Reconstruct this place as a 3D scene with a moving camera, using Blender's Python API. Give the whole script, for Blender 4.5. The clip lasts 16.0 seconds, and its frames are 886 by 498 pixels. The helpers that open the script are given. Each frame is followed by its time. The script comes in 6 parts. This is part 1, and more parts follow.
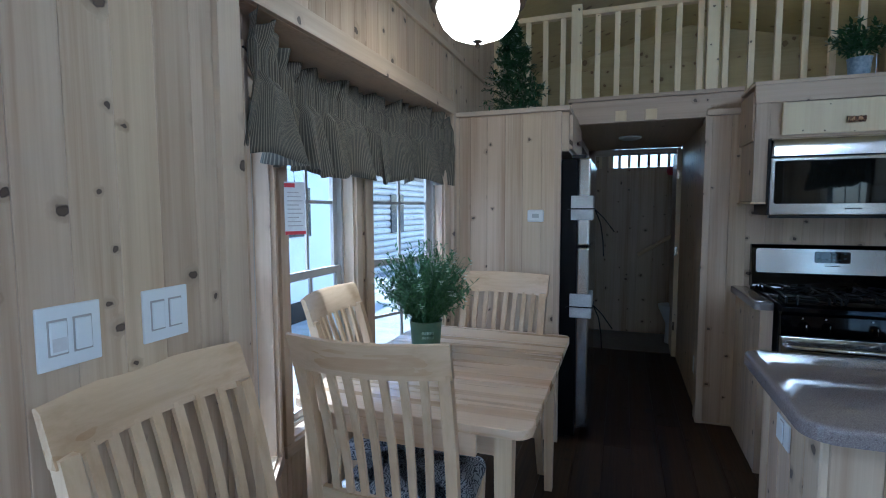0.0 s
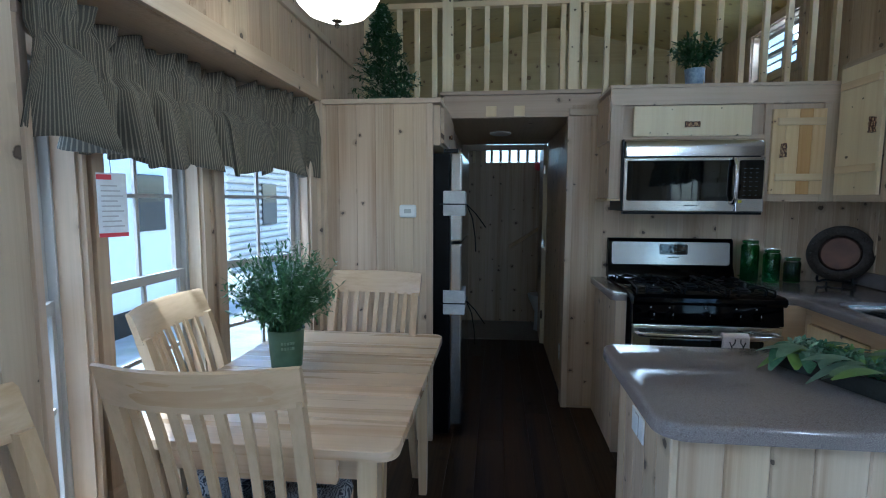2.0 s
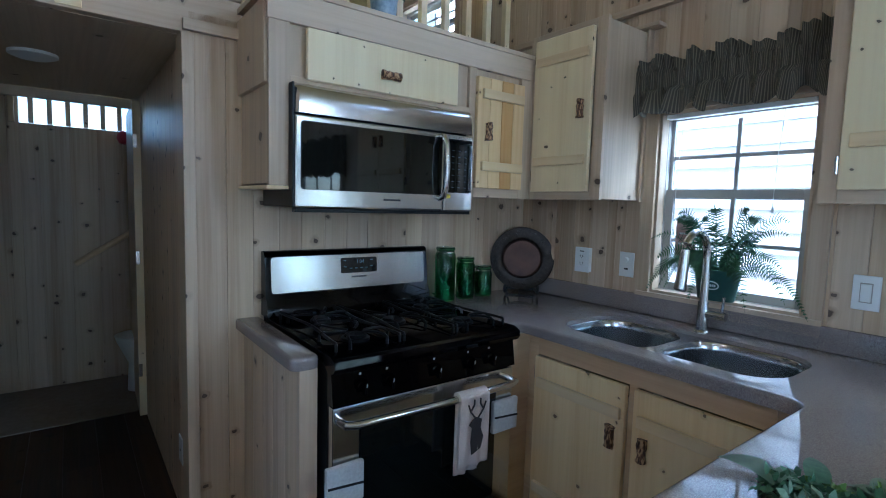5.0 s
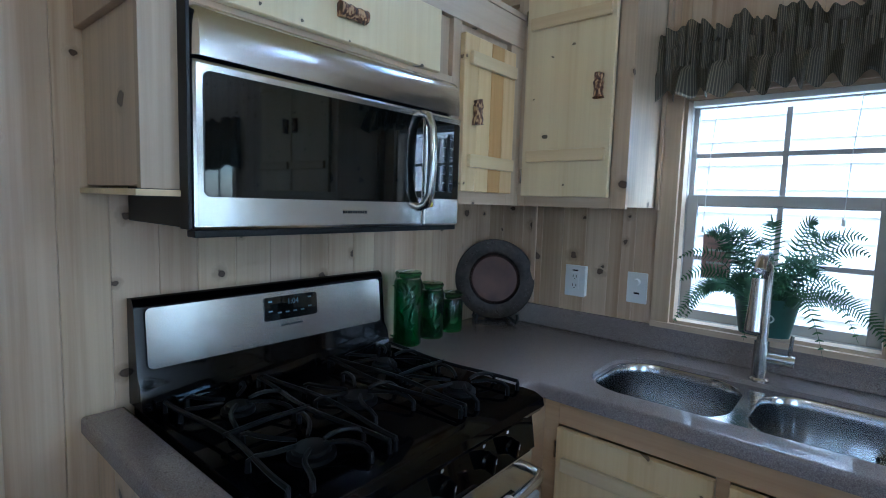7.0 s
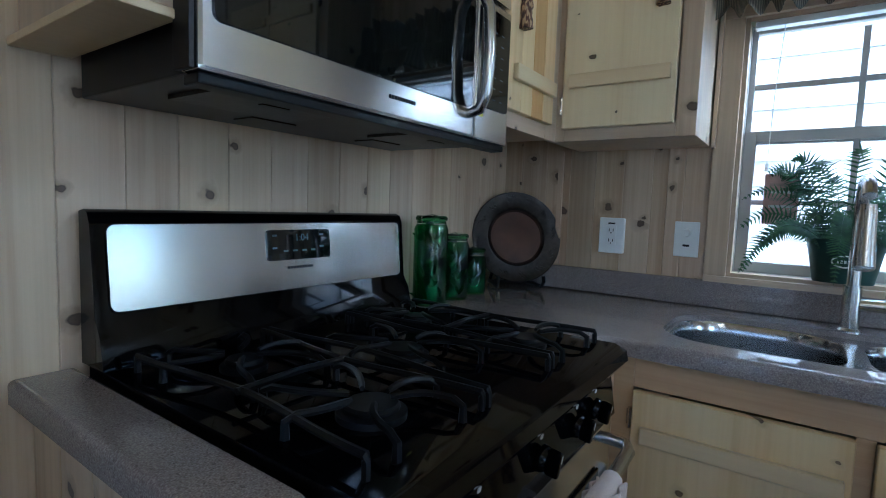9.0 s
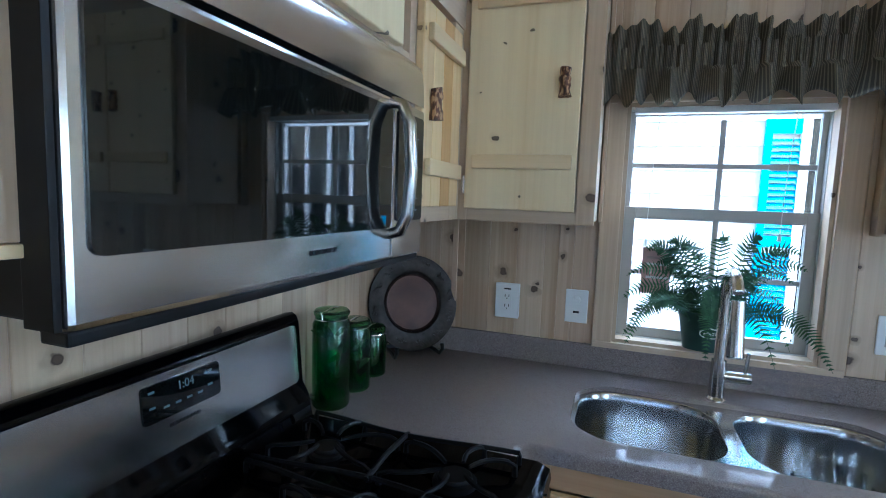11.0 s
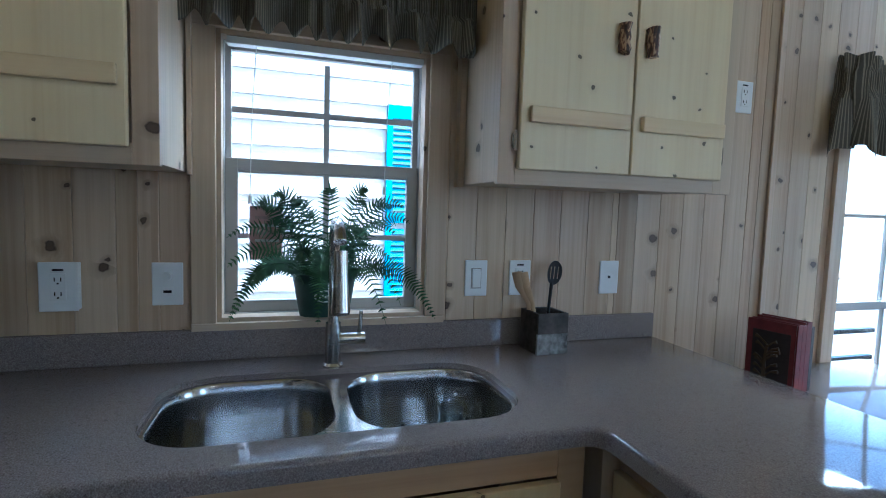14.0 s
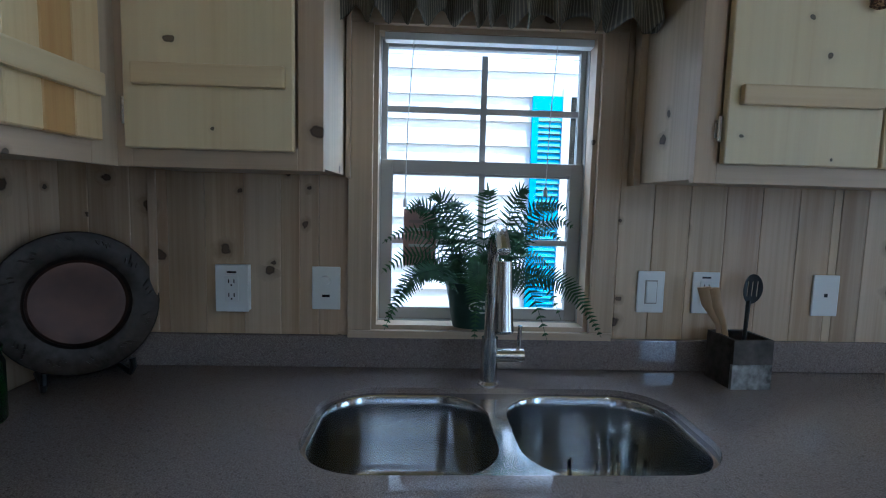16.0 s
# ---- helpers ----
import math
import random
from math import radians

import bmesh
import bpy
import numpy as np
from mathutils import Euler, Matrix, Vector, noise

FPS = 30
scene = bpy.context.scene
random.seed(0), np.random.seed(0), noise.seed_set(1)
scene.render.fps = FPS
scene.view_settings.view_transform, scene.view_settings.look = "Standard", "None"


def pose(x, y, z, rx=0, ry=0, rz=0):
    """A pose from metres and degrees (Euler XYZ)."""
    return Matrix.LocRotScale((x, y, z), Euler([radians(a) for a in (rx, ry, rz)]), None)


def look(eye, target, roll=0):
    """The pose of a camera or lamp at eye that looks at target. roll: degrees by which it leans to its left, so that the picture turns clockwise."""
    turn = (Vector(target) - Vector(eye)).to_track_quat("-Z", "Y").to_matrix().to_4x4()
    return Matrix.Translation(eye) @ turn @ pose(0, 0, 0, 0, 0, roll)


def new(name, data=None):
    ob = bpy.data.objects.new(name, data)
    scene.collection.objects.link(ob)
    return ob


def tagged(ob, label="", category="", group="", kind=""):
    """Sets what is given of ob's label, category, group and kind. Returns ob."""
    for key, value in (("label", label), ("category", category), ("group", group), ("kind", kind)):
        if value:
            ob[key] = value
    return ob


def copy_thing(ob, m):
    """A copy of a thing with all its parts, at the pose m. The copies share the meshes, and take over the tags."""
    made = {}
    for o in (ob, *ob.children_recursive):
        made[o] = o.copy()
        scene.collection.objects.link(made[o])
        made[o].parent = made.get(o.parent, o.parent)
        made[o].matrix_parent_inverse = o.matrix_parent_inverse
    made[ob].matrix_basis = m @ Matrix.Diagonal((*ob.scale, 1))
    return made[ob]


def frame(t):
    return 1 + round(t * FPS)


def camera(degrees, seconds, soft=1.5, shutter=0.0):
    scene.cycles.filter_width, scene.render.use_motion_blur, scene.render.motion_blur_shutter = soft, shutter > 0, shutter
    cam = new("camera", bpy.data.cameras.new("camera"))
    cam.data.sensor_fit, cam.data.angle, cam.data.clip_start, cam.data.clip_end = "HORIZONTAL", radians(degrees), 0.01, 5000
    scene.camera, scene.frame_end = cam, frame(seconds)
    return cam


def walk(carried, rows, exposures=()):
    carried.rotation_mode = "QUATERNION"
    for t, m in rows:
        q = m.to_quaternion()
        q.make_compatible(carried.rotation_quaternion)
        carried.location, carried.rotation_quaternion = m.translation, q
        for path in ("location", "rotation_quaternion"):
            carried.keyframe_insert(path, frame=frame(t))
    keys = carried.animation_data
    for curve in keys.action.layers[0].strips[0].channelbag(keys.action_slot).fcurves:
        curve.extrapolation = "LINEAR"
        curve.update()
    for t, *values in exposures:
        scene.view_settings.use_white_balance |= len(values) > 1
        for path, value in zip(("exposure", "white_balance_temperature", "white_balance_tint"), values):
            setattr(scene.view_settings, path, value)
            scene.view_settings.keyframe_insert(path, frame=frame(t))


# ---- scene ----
cam = camera(83.2, 16.0, soft=1.0)
PATH = [
    (0, (0.318, 0.169, 1.389), (-0.354, 2.046, 1.231), -0.2),
    (0.5, (0.276, 0.18, 1.34), (-0.443, 2.039, 1.174), -0.2),
    (1, (0.292, 0.185, 1.374), (-0.47, 2.026, 1.203), -0.1),
    (1.5, (0.314, 0.229, 1.402), (-0.371, 2.099, 1.22), -0.0),
    (2, (0.339, 0.317, 1.414), (0.129, 2.296, 1.218), 0.2),
    (2.5, (0.363, 0.481, 1.425), (0.574, 2.459, 1.22), 0.5),
    (3, (0.363, 0.63, 1.439), (1.069, 2.491, 1.242), 0.8),
    (3.5, (0.341, 0.926, 1.458), (1.25, 2.695, 1.252), 1.1),
    (4, (0.345, 1.158, 1.407), (1.401, 2.846, 1.221), 1.4),
    (4.2, (0.358, 1.271, 1.376), (1.466, 2.927, 1.198), 1.5),
    (6.3, (0.6, 2.166, 1.398), (1.942, 3.635, 1.193), 1.8),
    (6.5, (0.606, 2.223, 1.41), (2.008, 3.636, 1.215), 1.8),
    (7, (0.669, 2.381, 1.418), (2.185, 3.672, 1.229), 1.8),
    (7.5, (0.691, 2.523, 1.304), (2.246, 3.767, 1.119), 1.8),
    (8, (0.718, 2.641, 1.173), (2.287, 3.867, 0.991), 1.8),
    (8.2, (0.715, 2.666, 1.151), (2.288, 3.887, 0.964), 1.9),
    (10.3, (0.806, 2.812, 1.417), (2.591, 3.696, 1.233), 2.0),
    (10.5, (0.801, 2.833, 1.454), (2.608, 3.664, 1.245), 2.1),
    (11, (0.791, 2.899, 1.474), (2.668, 3.559, 1.271), 2.1),
    (11.5, (0.817, 2.918, 1.488), (2.773, 3.286, 1.288), 2.3),
    (12, (0.841, 2.891, 1.467), (2.833, 2.88, 1.289), 2.2),
    (12.5, (0.837, 2.829, 1.437), (2.805, 2.511, 1.276), 2.1),
    (13, (0.947, 2.754, 1.398), (2.87, 2.226, 1.243), 2.0),
    (13.5, (1.03, 2.701, 1.362), (2.939, 2.126, 1.209), 1.9),
    (14, (1.066, 2.715, 1.341), (2.969, 2.121, 1.184), 1.8),
    (14.5, (1.128, 2.739, 1.346), (3.03, 2.145, 1.177), 1.8),
    (15, (1.174, 2.757, 1.344), (3.133, 2.398, 1.163), 1.7),
    (15.5, (1.202, 2.758, 1.336), (3.186, 2.592, 1.147), 1.5),
    (16, (1.22, 2.77, 1.363), (3.208, 2.683, 1.166), 1.5),
]
walk(cam, [(t, look(eye, target, roll)) for t, eye, target, roll in PATH],
     [(0.0, 1.92, 4580, 6), (2.0, 2.02, 4680, 2), (3.0, 2.4, 4500, 3), (4.0, 2.55, 4560, 3), (6.5, 2.78, 4540, 3), (8.0, 2.65, 4620, 2), (11.0, 3.12, 4600, 3), (12.0, 3.2, 4900, 2), (13.0, 2.75, 4750, 3), (14.0, 2.4, 4650, 2), (16.0, 2.0, 4750, 3)])


# ---- light ----
world = bpy.data.worlds.new("sky")
scene.world = world
world.use_nodes = True
wn = world.node_tree
sky = wn.nodes.new("ShaderNodeTexSky")
sky.sky_type, sky.sun_disc = "NISHITA", False
sky.sun_elevation, sky.sun_rotation = radians(72), radians(236)
wn.links.new(sky.outputs[0], wn.nodes["Background"].inputs[0])
wn.nodes["Background"].inputs[1].default_value = 0.15
sun = new("sun", bpy.data.lights.new("sun", "SUN"))
sun.data.energy, sun.data.angle, sun.data.color = 2.2, radians(3), (1.0, 0.97, 0.93)
sun.matrix_world = look((-3, -2, 11), (0, 0, 0))


def window_light(name, centre, target, w, h, watts):
    """Sky light that enters by an opening."""
    ob = new(name, bpy.data.lights.new(name, "AREA"))
    ob.data.shape, ob.data.size, ob.data.size_y, ob.data.energy = "RECTANGLE", w, h, watts
    ob.data.color = (0.86, 0.94, 1.0)
    ob.matrix_world = look(centre, target)
    return ob


# sky light entering by the openings, from above and outside them
window_light("light_bay", (-1.45, 2.08, 2.15), (-0.3, 2.08, 0.9), 1.8, 0.5, 2.6)
window_light("light_sink", (2.95, 2.6, 2.2), (2.1, 2.6, 0.9), 0.7, 0.4, 2.8)
window_light("light_tall", (3.2, -0.6, 2.65), (1.2, 1.4, 0.6), 2.4, 1.0, 62)
window_light("light_back", (0.94, -2.6, 1.6), (0.94, 0, 1.0), 1.8, 1.2, 2.4)
window_light("light_door", (-1.1, 0.2, 1.8), (0.6, 0.4, 0.9), 0.9, 1.0, 2)
# the two at negative x are added fill, behind unseen openings
for wx, wy, tx, watts in ((2.86, 2.745, -0.6, 1.0), (2.86, 1.31, -0.6, 2.0), (2.86, -0.49, -0.6, 1.5), (-0.98, 1.51, 2.5, 1.3), (-0.98, -0.49, 2.5, 1.3)):
    window_light("light_upper", (wx, wy, 2.80), (tx, wy + 0.15, 1.35), 0.55, 0.22, watts)
window_light("light_loft", (2.85, 4.73, 2.9), (1.5, 4.6, 2.3), 0.6, 0.4, 9)

# ---- materials ----
def mat(name, rough=0.5, metal=0.0, color=(0.8, 0.8, 0.8), spec=0.5):
    m = bpy.data.materials.new(name)
    m.use_nodes = True
    b = m.node_tree.nodes["Principled BSDF"]
    b.inputs["Base Color"].default_value = (*color, 1)
    b.inputs["Roughness"].default_value, b.inputs["Metallic"].default_value = rough, metal
    b.inputs["Specular IOR Level"].default_value = spec
    return m


class Net:
    """Short hand for wiring a material's nodes."""

    def __init__(self, m):
        self.t, self.b = m.node_tree, m.node_tree.nodes["Principled BSDF"]

    def n(self, kind, links=(), **values):
        node = self.t.nodes.new("ShaderNode" + kind)
        for key, value in values.items():
            if key.startswith("i_"):
                node.inputs[int(key[2:])].default_value = value
            elif key == "operation":
                node.operation = value
            elif key == "data_type":
                node.data_type = value
            elif key == "feature":
                node.feature = value
            elif key == "wave_type":
                node.wave_type = value
            elif key == "bands_direction":
                node.bands_direction = value
            elif key == "blend_type":
                node.blend_type = value
        for slot, source in links:
            self.t.links.new(source, node.inputs[slot])
        return node

    def ramp(self, source, stops):
        node = self.n("ValToRGB", [(0, source)])
        e = node.color_ramp.elements
        while len(e) < len(stops):
            e.new(0.5)
        for k, (p, c) in zip(e, stops):
            k.position, k.color = p, (*c, 1) if len(c) == 3 else c
        return node.outputs[0]

    def mix(self, a, b, fac, blend="MIX"):
        node = self.n("MixRGB", blend_type=blend)
        for slot, v in ((0, fac), (1, a), (2, b)):
            if isinstance(v, (int, float)):
                node.inputs[slot].default_value = v
            elif isinstance(v, tuple):
                node.inputs[slot].default_value = (*v, 1)
            else:
                self.t.links.new(v, node.inputs[slot])
        return node.outputs[0]

    def base(self, socket):
        self.t.links.new(socket, self.b.inputs["Base Color"])

    def rough(self, socket):
        self.t.links.new(socket, self.b.inputs["Roughness"])

    def bump(self, socket, strength=0.2, dist=0.002):
        node = self.n("Bump", [("Height", socket)])
        node.inputs["Strength"].default_value, node.inputs["Distance"].default_value = strength, dist
        self.t.links.new(node.outputs[0], self.b.inputs["Normal"])

    def coords(self, scale, shift=True):
        """Object coordinates, shifted for each object, scaled."""
        src = self.n("TexCoord").outputs["Object"]
        if shift:
            rnd = self.n("ObjectInfo").outputs["Random"]
            mul = self.n("VectorMath", [(0, self.n("CombineXYZ", [(0, rnd), (1, rnd), (2, rnd)]).outputs[0])], operation="MULTIPLY")
            mul.inputs[1].default_value = (37, 53, 91)
            src = self.n("VectorMath", [(0, src), (1, mul.outputs[0])], operation="ADD").outputs[0]
        mp = self.n("VectorMath", [(0, src)], operation="MULTIPLY")
        mp.inputs[1].default_value = scale
        return mp.outputs[0]


def wood(name, light, dark, knot, axis=2, rough=0.45, knots=0.5, knot_size=0.16, tone=0.25, knot_scale=7.0, coat=0.0, smear=0.4):
    """Planed wood with grain along an axis and, where knots > 0, scattered knots."""
    m = mat(name, rough)
    w = Net(m)

    def turned(s):
        s = list(s)
        s[2], s[axis] = s[axis], s[2]
        return tuple(s)

    bend, core, smudge, pick2 = None, None, None, None
    if knots > 0:
        src = w.n("SeparateXYZ", [(0, w.coords((1, 1, 1)))]).outputs
        others = [k for k in range(3) if k != axis]
        across = w.n("Math", [(0, src[others[0]]), (1, src[others[1]])], operation="ADD").outputs[0]
        along = w.n("Math", [(0, src[axis])], operation="MULTIPLY", i_1=1.12).outputs[0]
        flat = w.n("CombineXYZ", [(0, across), (1, along)]).outputs[0]
        co = w.n("VectorMath", [(0, flat)], operation="SCALE", i_3=knot_scale).outputs[0]
        warp = w.n("TexNoise", [(0, w.coords((38, 38, 38)))], i_2=1.0, i_3=2.0)
        co = w.n("VectorMath", [(0, co), (1, w.n("VectorMath", [(0, warp.outputs[1])], operation="SCALE", i_3=0.17).outputs[0])], operation="ADD").outputs[0]
        vor = w.n("TexVoronoi", [(0, co)], i_2=1.0)
        vor.voronoi_dimensions = "2D"
        rgb = w.n("SeparateColor", [(0, vor.outputs["Color"])]).outputs
        pick = w.n("Math", [(0, rgb[0])], operation="LESS_THAN", i_1=knots).outputs[0]
        size = w.n("Math", [(0, w.n("Math", [(0, rgb[1]), (1, rgb[1])], operation="MULTIPLY").outputs[0])], operation="MULTIPLY_ADD", i_1=knot_size * 0.9, i_2=knot_size * 0.6)
        rel = w.n("Math", [(0, vor.outputs["Distance"]), (1, size.outputs[0])], operation="DIVIDE").outputs[0]
        core = w.mix((0, 0, 0), w.ramp(rel, [(0.5, (0.88, 0.88, 0.88)), (0.75, (1, 1, 1)), (1.0, (0, 0, 0))]), pick)
        far = w.n("Math", [(0, rel)], operation="MULTIPLY", i_1=0.3).outputs[0]
        smudge = w.mix((0, 0, 0), w.ramp(far, [(0.2, (smear,) * 3), (0.75, (0, 0, 0))]), pick)
        pick2 = rgb[2]
        bend = w.n("VectorMath", [(0, smudge)], operation="SCALE", i_3=0.9).outputs[0]

    def flowed(scale):
        c = w.coords(turned(scale))
        return w.n("VectorMath", [(0, c), (1, bend)], operation="ADD").outputs[0] if bend else c

    grain = w.n("TexNoise", [(0, flowed((70, 70, 1.6)))], i_2=1.0, i_3=4.0, i_4=0.6)
    wide = w.n("TexNoise", [(0, flowed((11, 11, 0.45)))], i_2=1.0, i_3=3.0, i_4=0.55)
    both = w.mix(grain.outputs[0], wide.outputs[0], 0.62)
    col = w.ramp(both, [(0.36, dark), (0.5, tuple(0.35 * a + 0.65 * b for a, b in zip(dark, light))), (0.62, light)])
    rnd = w.n("ObjectInfo").outputs["Random"]
    shade = w.ramp(rnd, [(0.0, (1 - tone, 1 - tone * 1.1, 1 - tone * 1.3)), (0.3, (1, 0.97 - tone * 0.1, 0.94 - tone * 0.1)), (0.55, (1, 1, 1)),
                         (0.8, (1.0, 1 - tone * 0.12, 1 - tone * 0.5)), (1.0, (1 - tone * 0.5, 1 - tone * 0.6, 1 - tone * 0.6))])
    col = w.mix(col, shade, 1.0, "MULTIPLY")
    height = grain.outputs[0]
    if knots > 0:
        col = w.mix(col, tuple(0.45 * a + 0.55 * b for a, b in zip(dark, knot)), smudge)
        heart = w.mix(knot, tuple(0.12 * a + 0.88 * b for a, b in zip(dark, knot)), pick2)
        col = w.mix(col, heart, core)
    w.base(col)
    r = w.ramp(wide.outputs[0], [(0.3, (rough - 0.08,) * 3), (0.7, (rough + 0.1,) * 3)])
    w.rough(r)
    w.bump(height, 0.25, 0.0008)
    if coat:
        w.b.inputs["Coat Weight"].default_value, w.b.inputs["Coat Roughness"].default_value = coat, 0.15
    return m


CEDAR = wood("cedar_boards", (0.62, 0.49, 0.345), (0.42, 0.295, 0.185), (0.045, 0.025, 0.014), knots=0.4, knot_size=0.08, tone=0.22, smear=0.55)
CEDAR_X = wood("cedar_rail", (0.58, 0.46, 0.33), (0.45, 0.34, 0.235), (0.05, 0.027, 0.015), axis=0, knots=0.15, knot_size=0.08, tone=0.12)
CEDAR_Y = wood("cedar_rail_long", (0.58, 0.46, 0.33), (0.45, 0.34, 0.235), (0.05, 0.027, 0.015), axis=1, knots=0.15, knot_size=0.08, tone=0.12)
CEDAR_Z = wood("cedar_post", (0.60, 0.475, 0.34), (0.46, 0.35, 0.24), (0.05, 0.027, 0.015), axis=2, knots=0.2, knot_size=0.08, tone=0.15)
PINE = wood("pine_door", (0.80, 0.675, 0.43), (0.71, 0.565, 0.33), (0.035, 0.017, 0.008), knots=0.62, knot_size=0.05, tone=0.05, knot_scale=8.0, rough=0.4, smear=0.16)
PINE_X = wood("pine_batten", (0.75, 0.60, 0.36), (0.67, 0.51, 0.29), (0.2, 0.09, 0.03), axis=0, knots=0.0, tone=0.1, rough=0.4)
PINE_Y = wood("pine_batten_long", (0.75, 0.60, 0.36), (0.67, 0.51, 0.29), (0.2, 0.09, 0.03), axis=1, knots=0.0, tone=0.1, rough=0.4)
OAK = wood("ash_table", (0.66, 0.49, 0.32), (0.50, 0.34, 0.20), (0.2, 0.1, 0.05), axis=0, knots=0.0, tone=0.12, rough=0.28)
OAK_Z = wood("ash_chair", (0.64, 0.47, 0.29), (0.50, 0.34, 0.19), (0.2, 0.1, 0.05), axis=2, knots=0.0, tone=0.06, rough=0.35)
FLOOR = wood("dark_laminate", (0.062, 0.036, 0.020), (0.014, 0.008, 0.0045), (0.02, 0.012, 0.01), axis=1, knots=0.1, tone=0.45, rough=0.46)
FLOOR.node_tree.nodes["Principled BSDF"].inputs["Specular IOR Level"].default_value = 0.2
PLY = wood("loft_plywood", (0.55, 0.45, 0.22), (0.46, 0.36, 0.16), (0.2, 0.12, 0.05), axis=0, knots=0.3, tone=0.05)
WHITE = mat("white_plastic", 0.35, color=(0.78, 0.79, 0.78))
VINYL = mat("window_vinyl", 0.4, color=(0.42, 0.40, 0.37))
BLACK = mat("black_enamel", 0.05, color=(0.001, 0.001, 0.0014), spec=0.18)
SATIN = mat("black_plastic", 0.38, color=(0.006, 0.006, 0.007), spec=0.25)
IRON = mat("cast_iron", 0.45, color=(0.004, 0.004, 0.005), spec=0.18)
DARKGLASS = mat("black_glass", 0.03, color=(0.004, 0.005, 0.005), spec=0.6)
BRONZE = mat("dark_bronze", 0.35, 0.9, (0.10, 0.075, 0.05))
CHROME = mat("polished_chrome", 0.1, 1.0, (0.75, 0.75, 0.75))


def steel_mat(name, base=(0.58, 0.57, 0.55), rough=0.24, scale=(8, 8, 1500)):
    m = mat(name, rough, 1.0, base)
    w = Net(m)
    g = w.n("TexNoise", [(0, w.coords(scale, False))], i_2=1.0, i_3=3.0)
    big = w.n("TexNoise", [(0, w.coords((5, 5, 5), False))], i_2=1.0, i_3=2.0)
    w.rough(w.ramp(w.mix(g.outputs[0], big.outputs[0], 0.5), [(0.3, (rough - 0.04,) * 3), (0.7, (rough + 0.05,) * 3)]))
    return m


STEEL = steel_mat("brushed_steel", rough=0.19)
SINKSTEEL = steel_mat("satin_sink_steel", (0.50, 0.50, 0.50), 0.17, (30, 30, 260))
NICKEL = steel_mat("brushed_nickel", (0.62, 0.60, 0.57), 0.22, (60, 60, 400))


def stone_mat():
    m = mat("speckled_counter", 0.14, color=(0.4, 0.35, 0.32))
    w = Net(m)
    a = w.n("TexNoise", [(0, w.coords((420, 420, 420), False))], i_2=1.0, i_3=3.0)
    b = w.n("TexVoronoi", [(0, w.coords((260, 260, 260), False))], i_2=1.0)
    big = w.n("TexNoise", [(0, w.coords((3, 3, 3), False))], i_2=1.0, i_3=2.0)
    col = w.ramp(a.outputs[0], [(0.3, (0.15, 0.12, 0.11)), (0.5, (0.235, 0.198, 0.182)), (0.7, (0.35, 0.305, 0.285))])
    spots = w.ramp(b.outputs["Color"], [(0.12, (0.35, 0.33, 0.32)), (0.2, (1, 1, 1))])
    col = w.mix(col, spots, 0.45, "MULTIPLY")
    w.base(col)
    w.rough(w.ramp(big.outputs[0], [(0.3, (0.04,) * 3), (0.7, (0.09,) * 3)]))
    return m


STONE = stone_mat()


def glass_mat(name, color=(1, 1, 1), rough=0.0, ior=1.45):
    m = mat(name, rough, color=color)
    m.node_tree.nodes["Principled BSDF"].inputs["Transmission Weight"].default_value = 1.0
    m.node_tree.nodes["Principled BSDF"].inputs["IOR"].default_value = ior
    return m


PANE = glass_mat("clear_pane", ior=1.2)
GREENGLASS = glass_mat("green_glass", (0.12, 0.40, 0.15), 0.03)


def plain(name, light, dark, scale=30, rough=0.6, bump=0.1, metal=0.0):
    """A surface with two scales of blotch."""
    m = mat(name, rough, metal)
    w = Net(m)
    a = w.n("TexNoise", [(0, w.coords((scale,) * 3))], i_2=1.0, i_3=5.0)
    b = w.n("TexNoise", [(0, w.coords((scale * 0.12,) * 3))], i_2=1.0, i_3=2.0)
    w.base(w.ramp(w.mix(a.outputs[0], b.outputs[0], 0.5), [(0.35, dark), (0.65, light)]))
    w.bump(a.outputs[0], bump, 0.001)
    return m


# ---- building blocks ----
def box(bm, x0, y0, z0, x1, y1, z1, bevel=0.0, seg=2):
    r = bmesh.ops.create_cube(bm, size=1.0)["verts"]
    for v in r:
        v.co = Vector(((x0 + x1) / 2 + v.co.x * abs(x1 - x0), (y0 + y1) / 2 + v.co.y * abs(y1 - y0), (z0 + z1) / 2 + v.co.z * abs(z1 - z0)))
    if bevel:
        edges = list({e for v in r for e in v.link_edges})
        bmesh.ops.bevel(bm, geom=edges, offset=bevel, segments=seg, affect="EDGES", profile=0.6)
    return r


def tube(bm, pts, radius, seg=10, cap=True, flat=1.0):
    """A rod along points; radius a number or one a point."""
    pts = [Vector(p) for p in pts]
    radii = radius if isinstance(radius, (list, tuple)) else [radius] * len(pts)
    rings, side = [], None
    for i, p in enumerate(pts):
        d = (pts[min(i + 1, len(pts) - 1)] - pts[max(i - 1, 0)]).normalized()
        if side is None:
            side = d.orthogonal().normalized()
        side = (side - d * side.dot(d)).normalized()
        up = d.cross(side)
        rings.append([bm.verts.new(p + radii[i] * (math.cos(a) * side + flat * math.sin(a) * up)) for a in (2 * math.pi * k / seg for k in range(seg))])
    for a, b in zip(rings, rings[1:]):
        for k in range(seg):
            bm.faces.new((a[k], a[(k + 1) % seg], b[(k + 1) % seg], b[k]))
    if cap:
        bm.faces.new(rings[0][::-1])
        bm.faces.new(rings[-1])


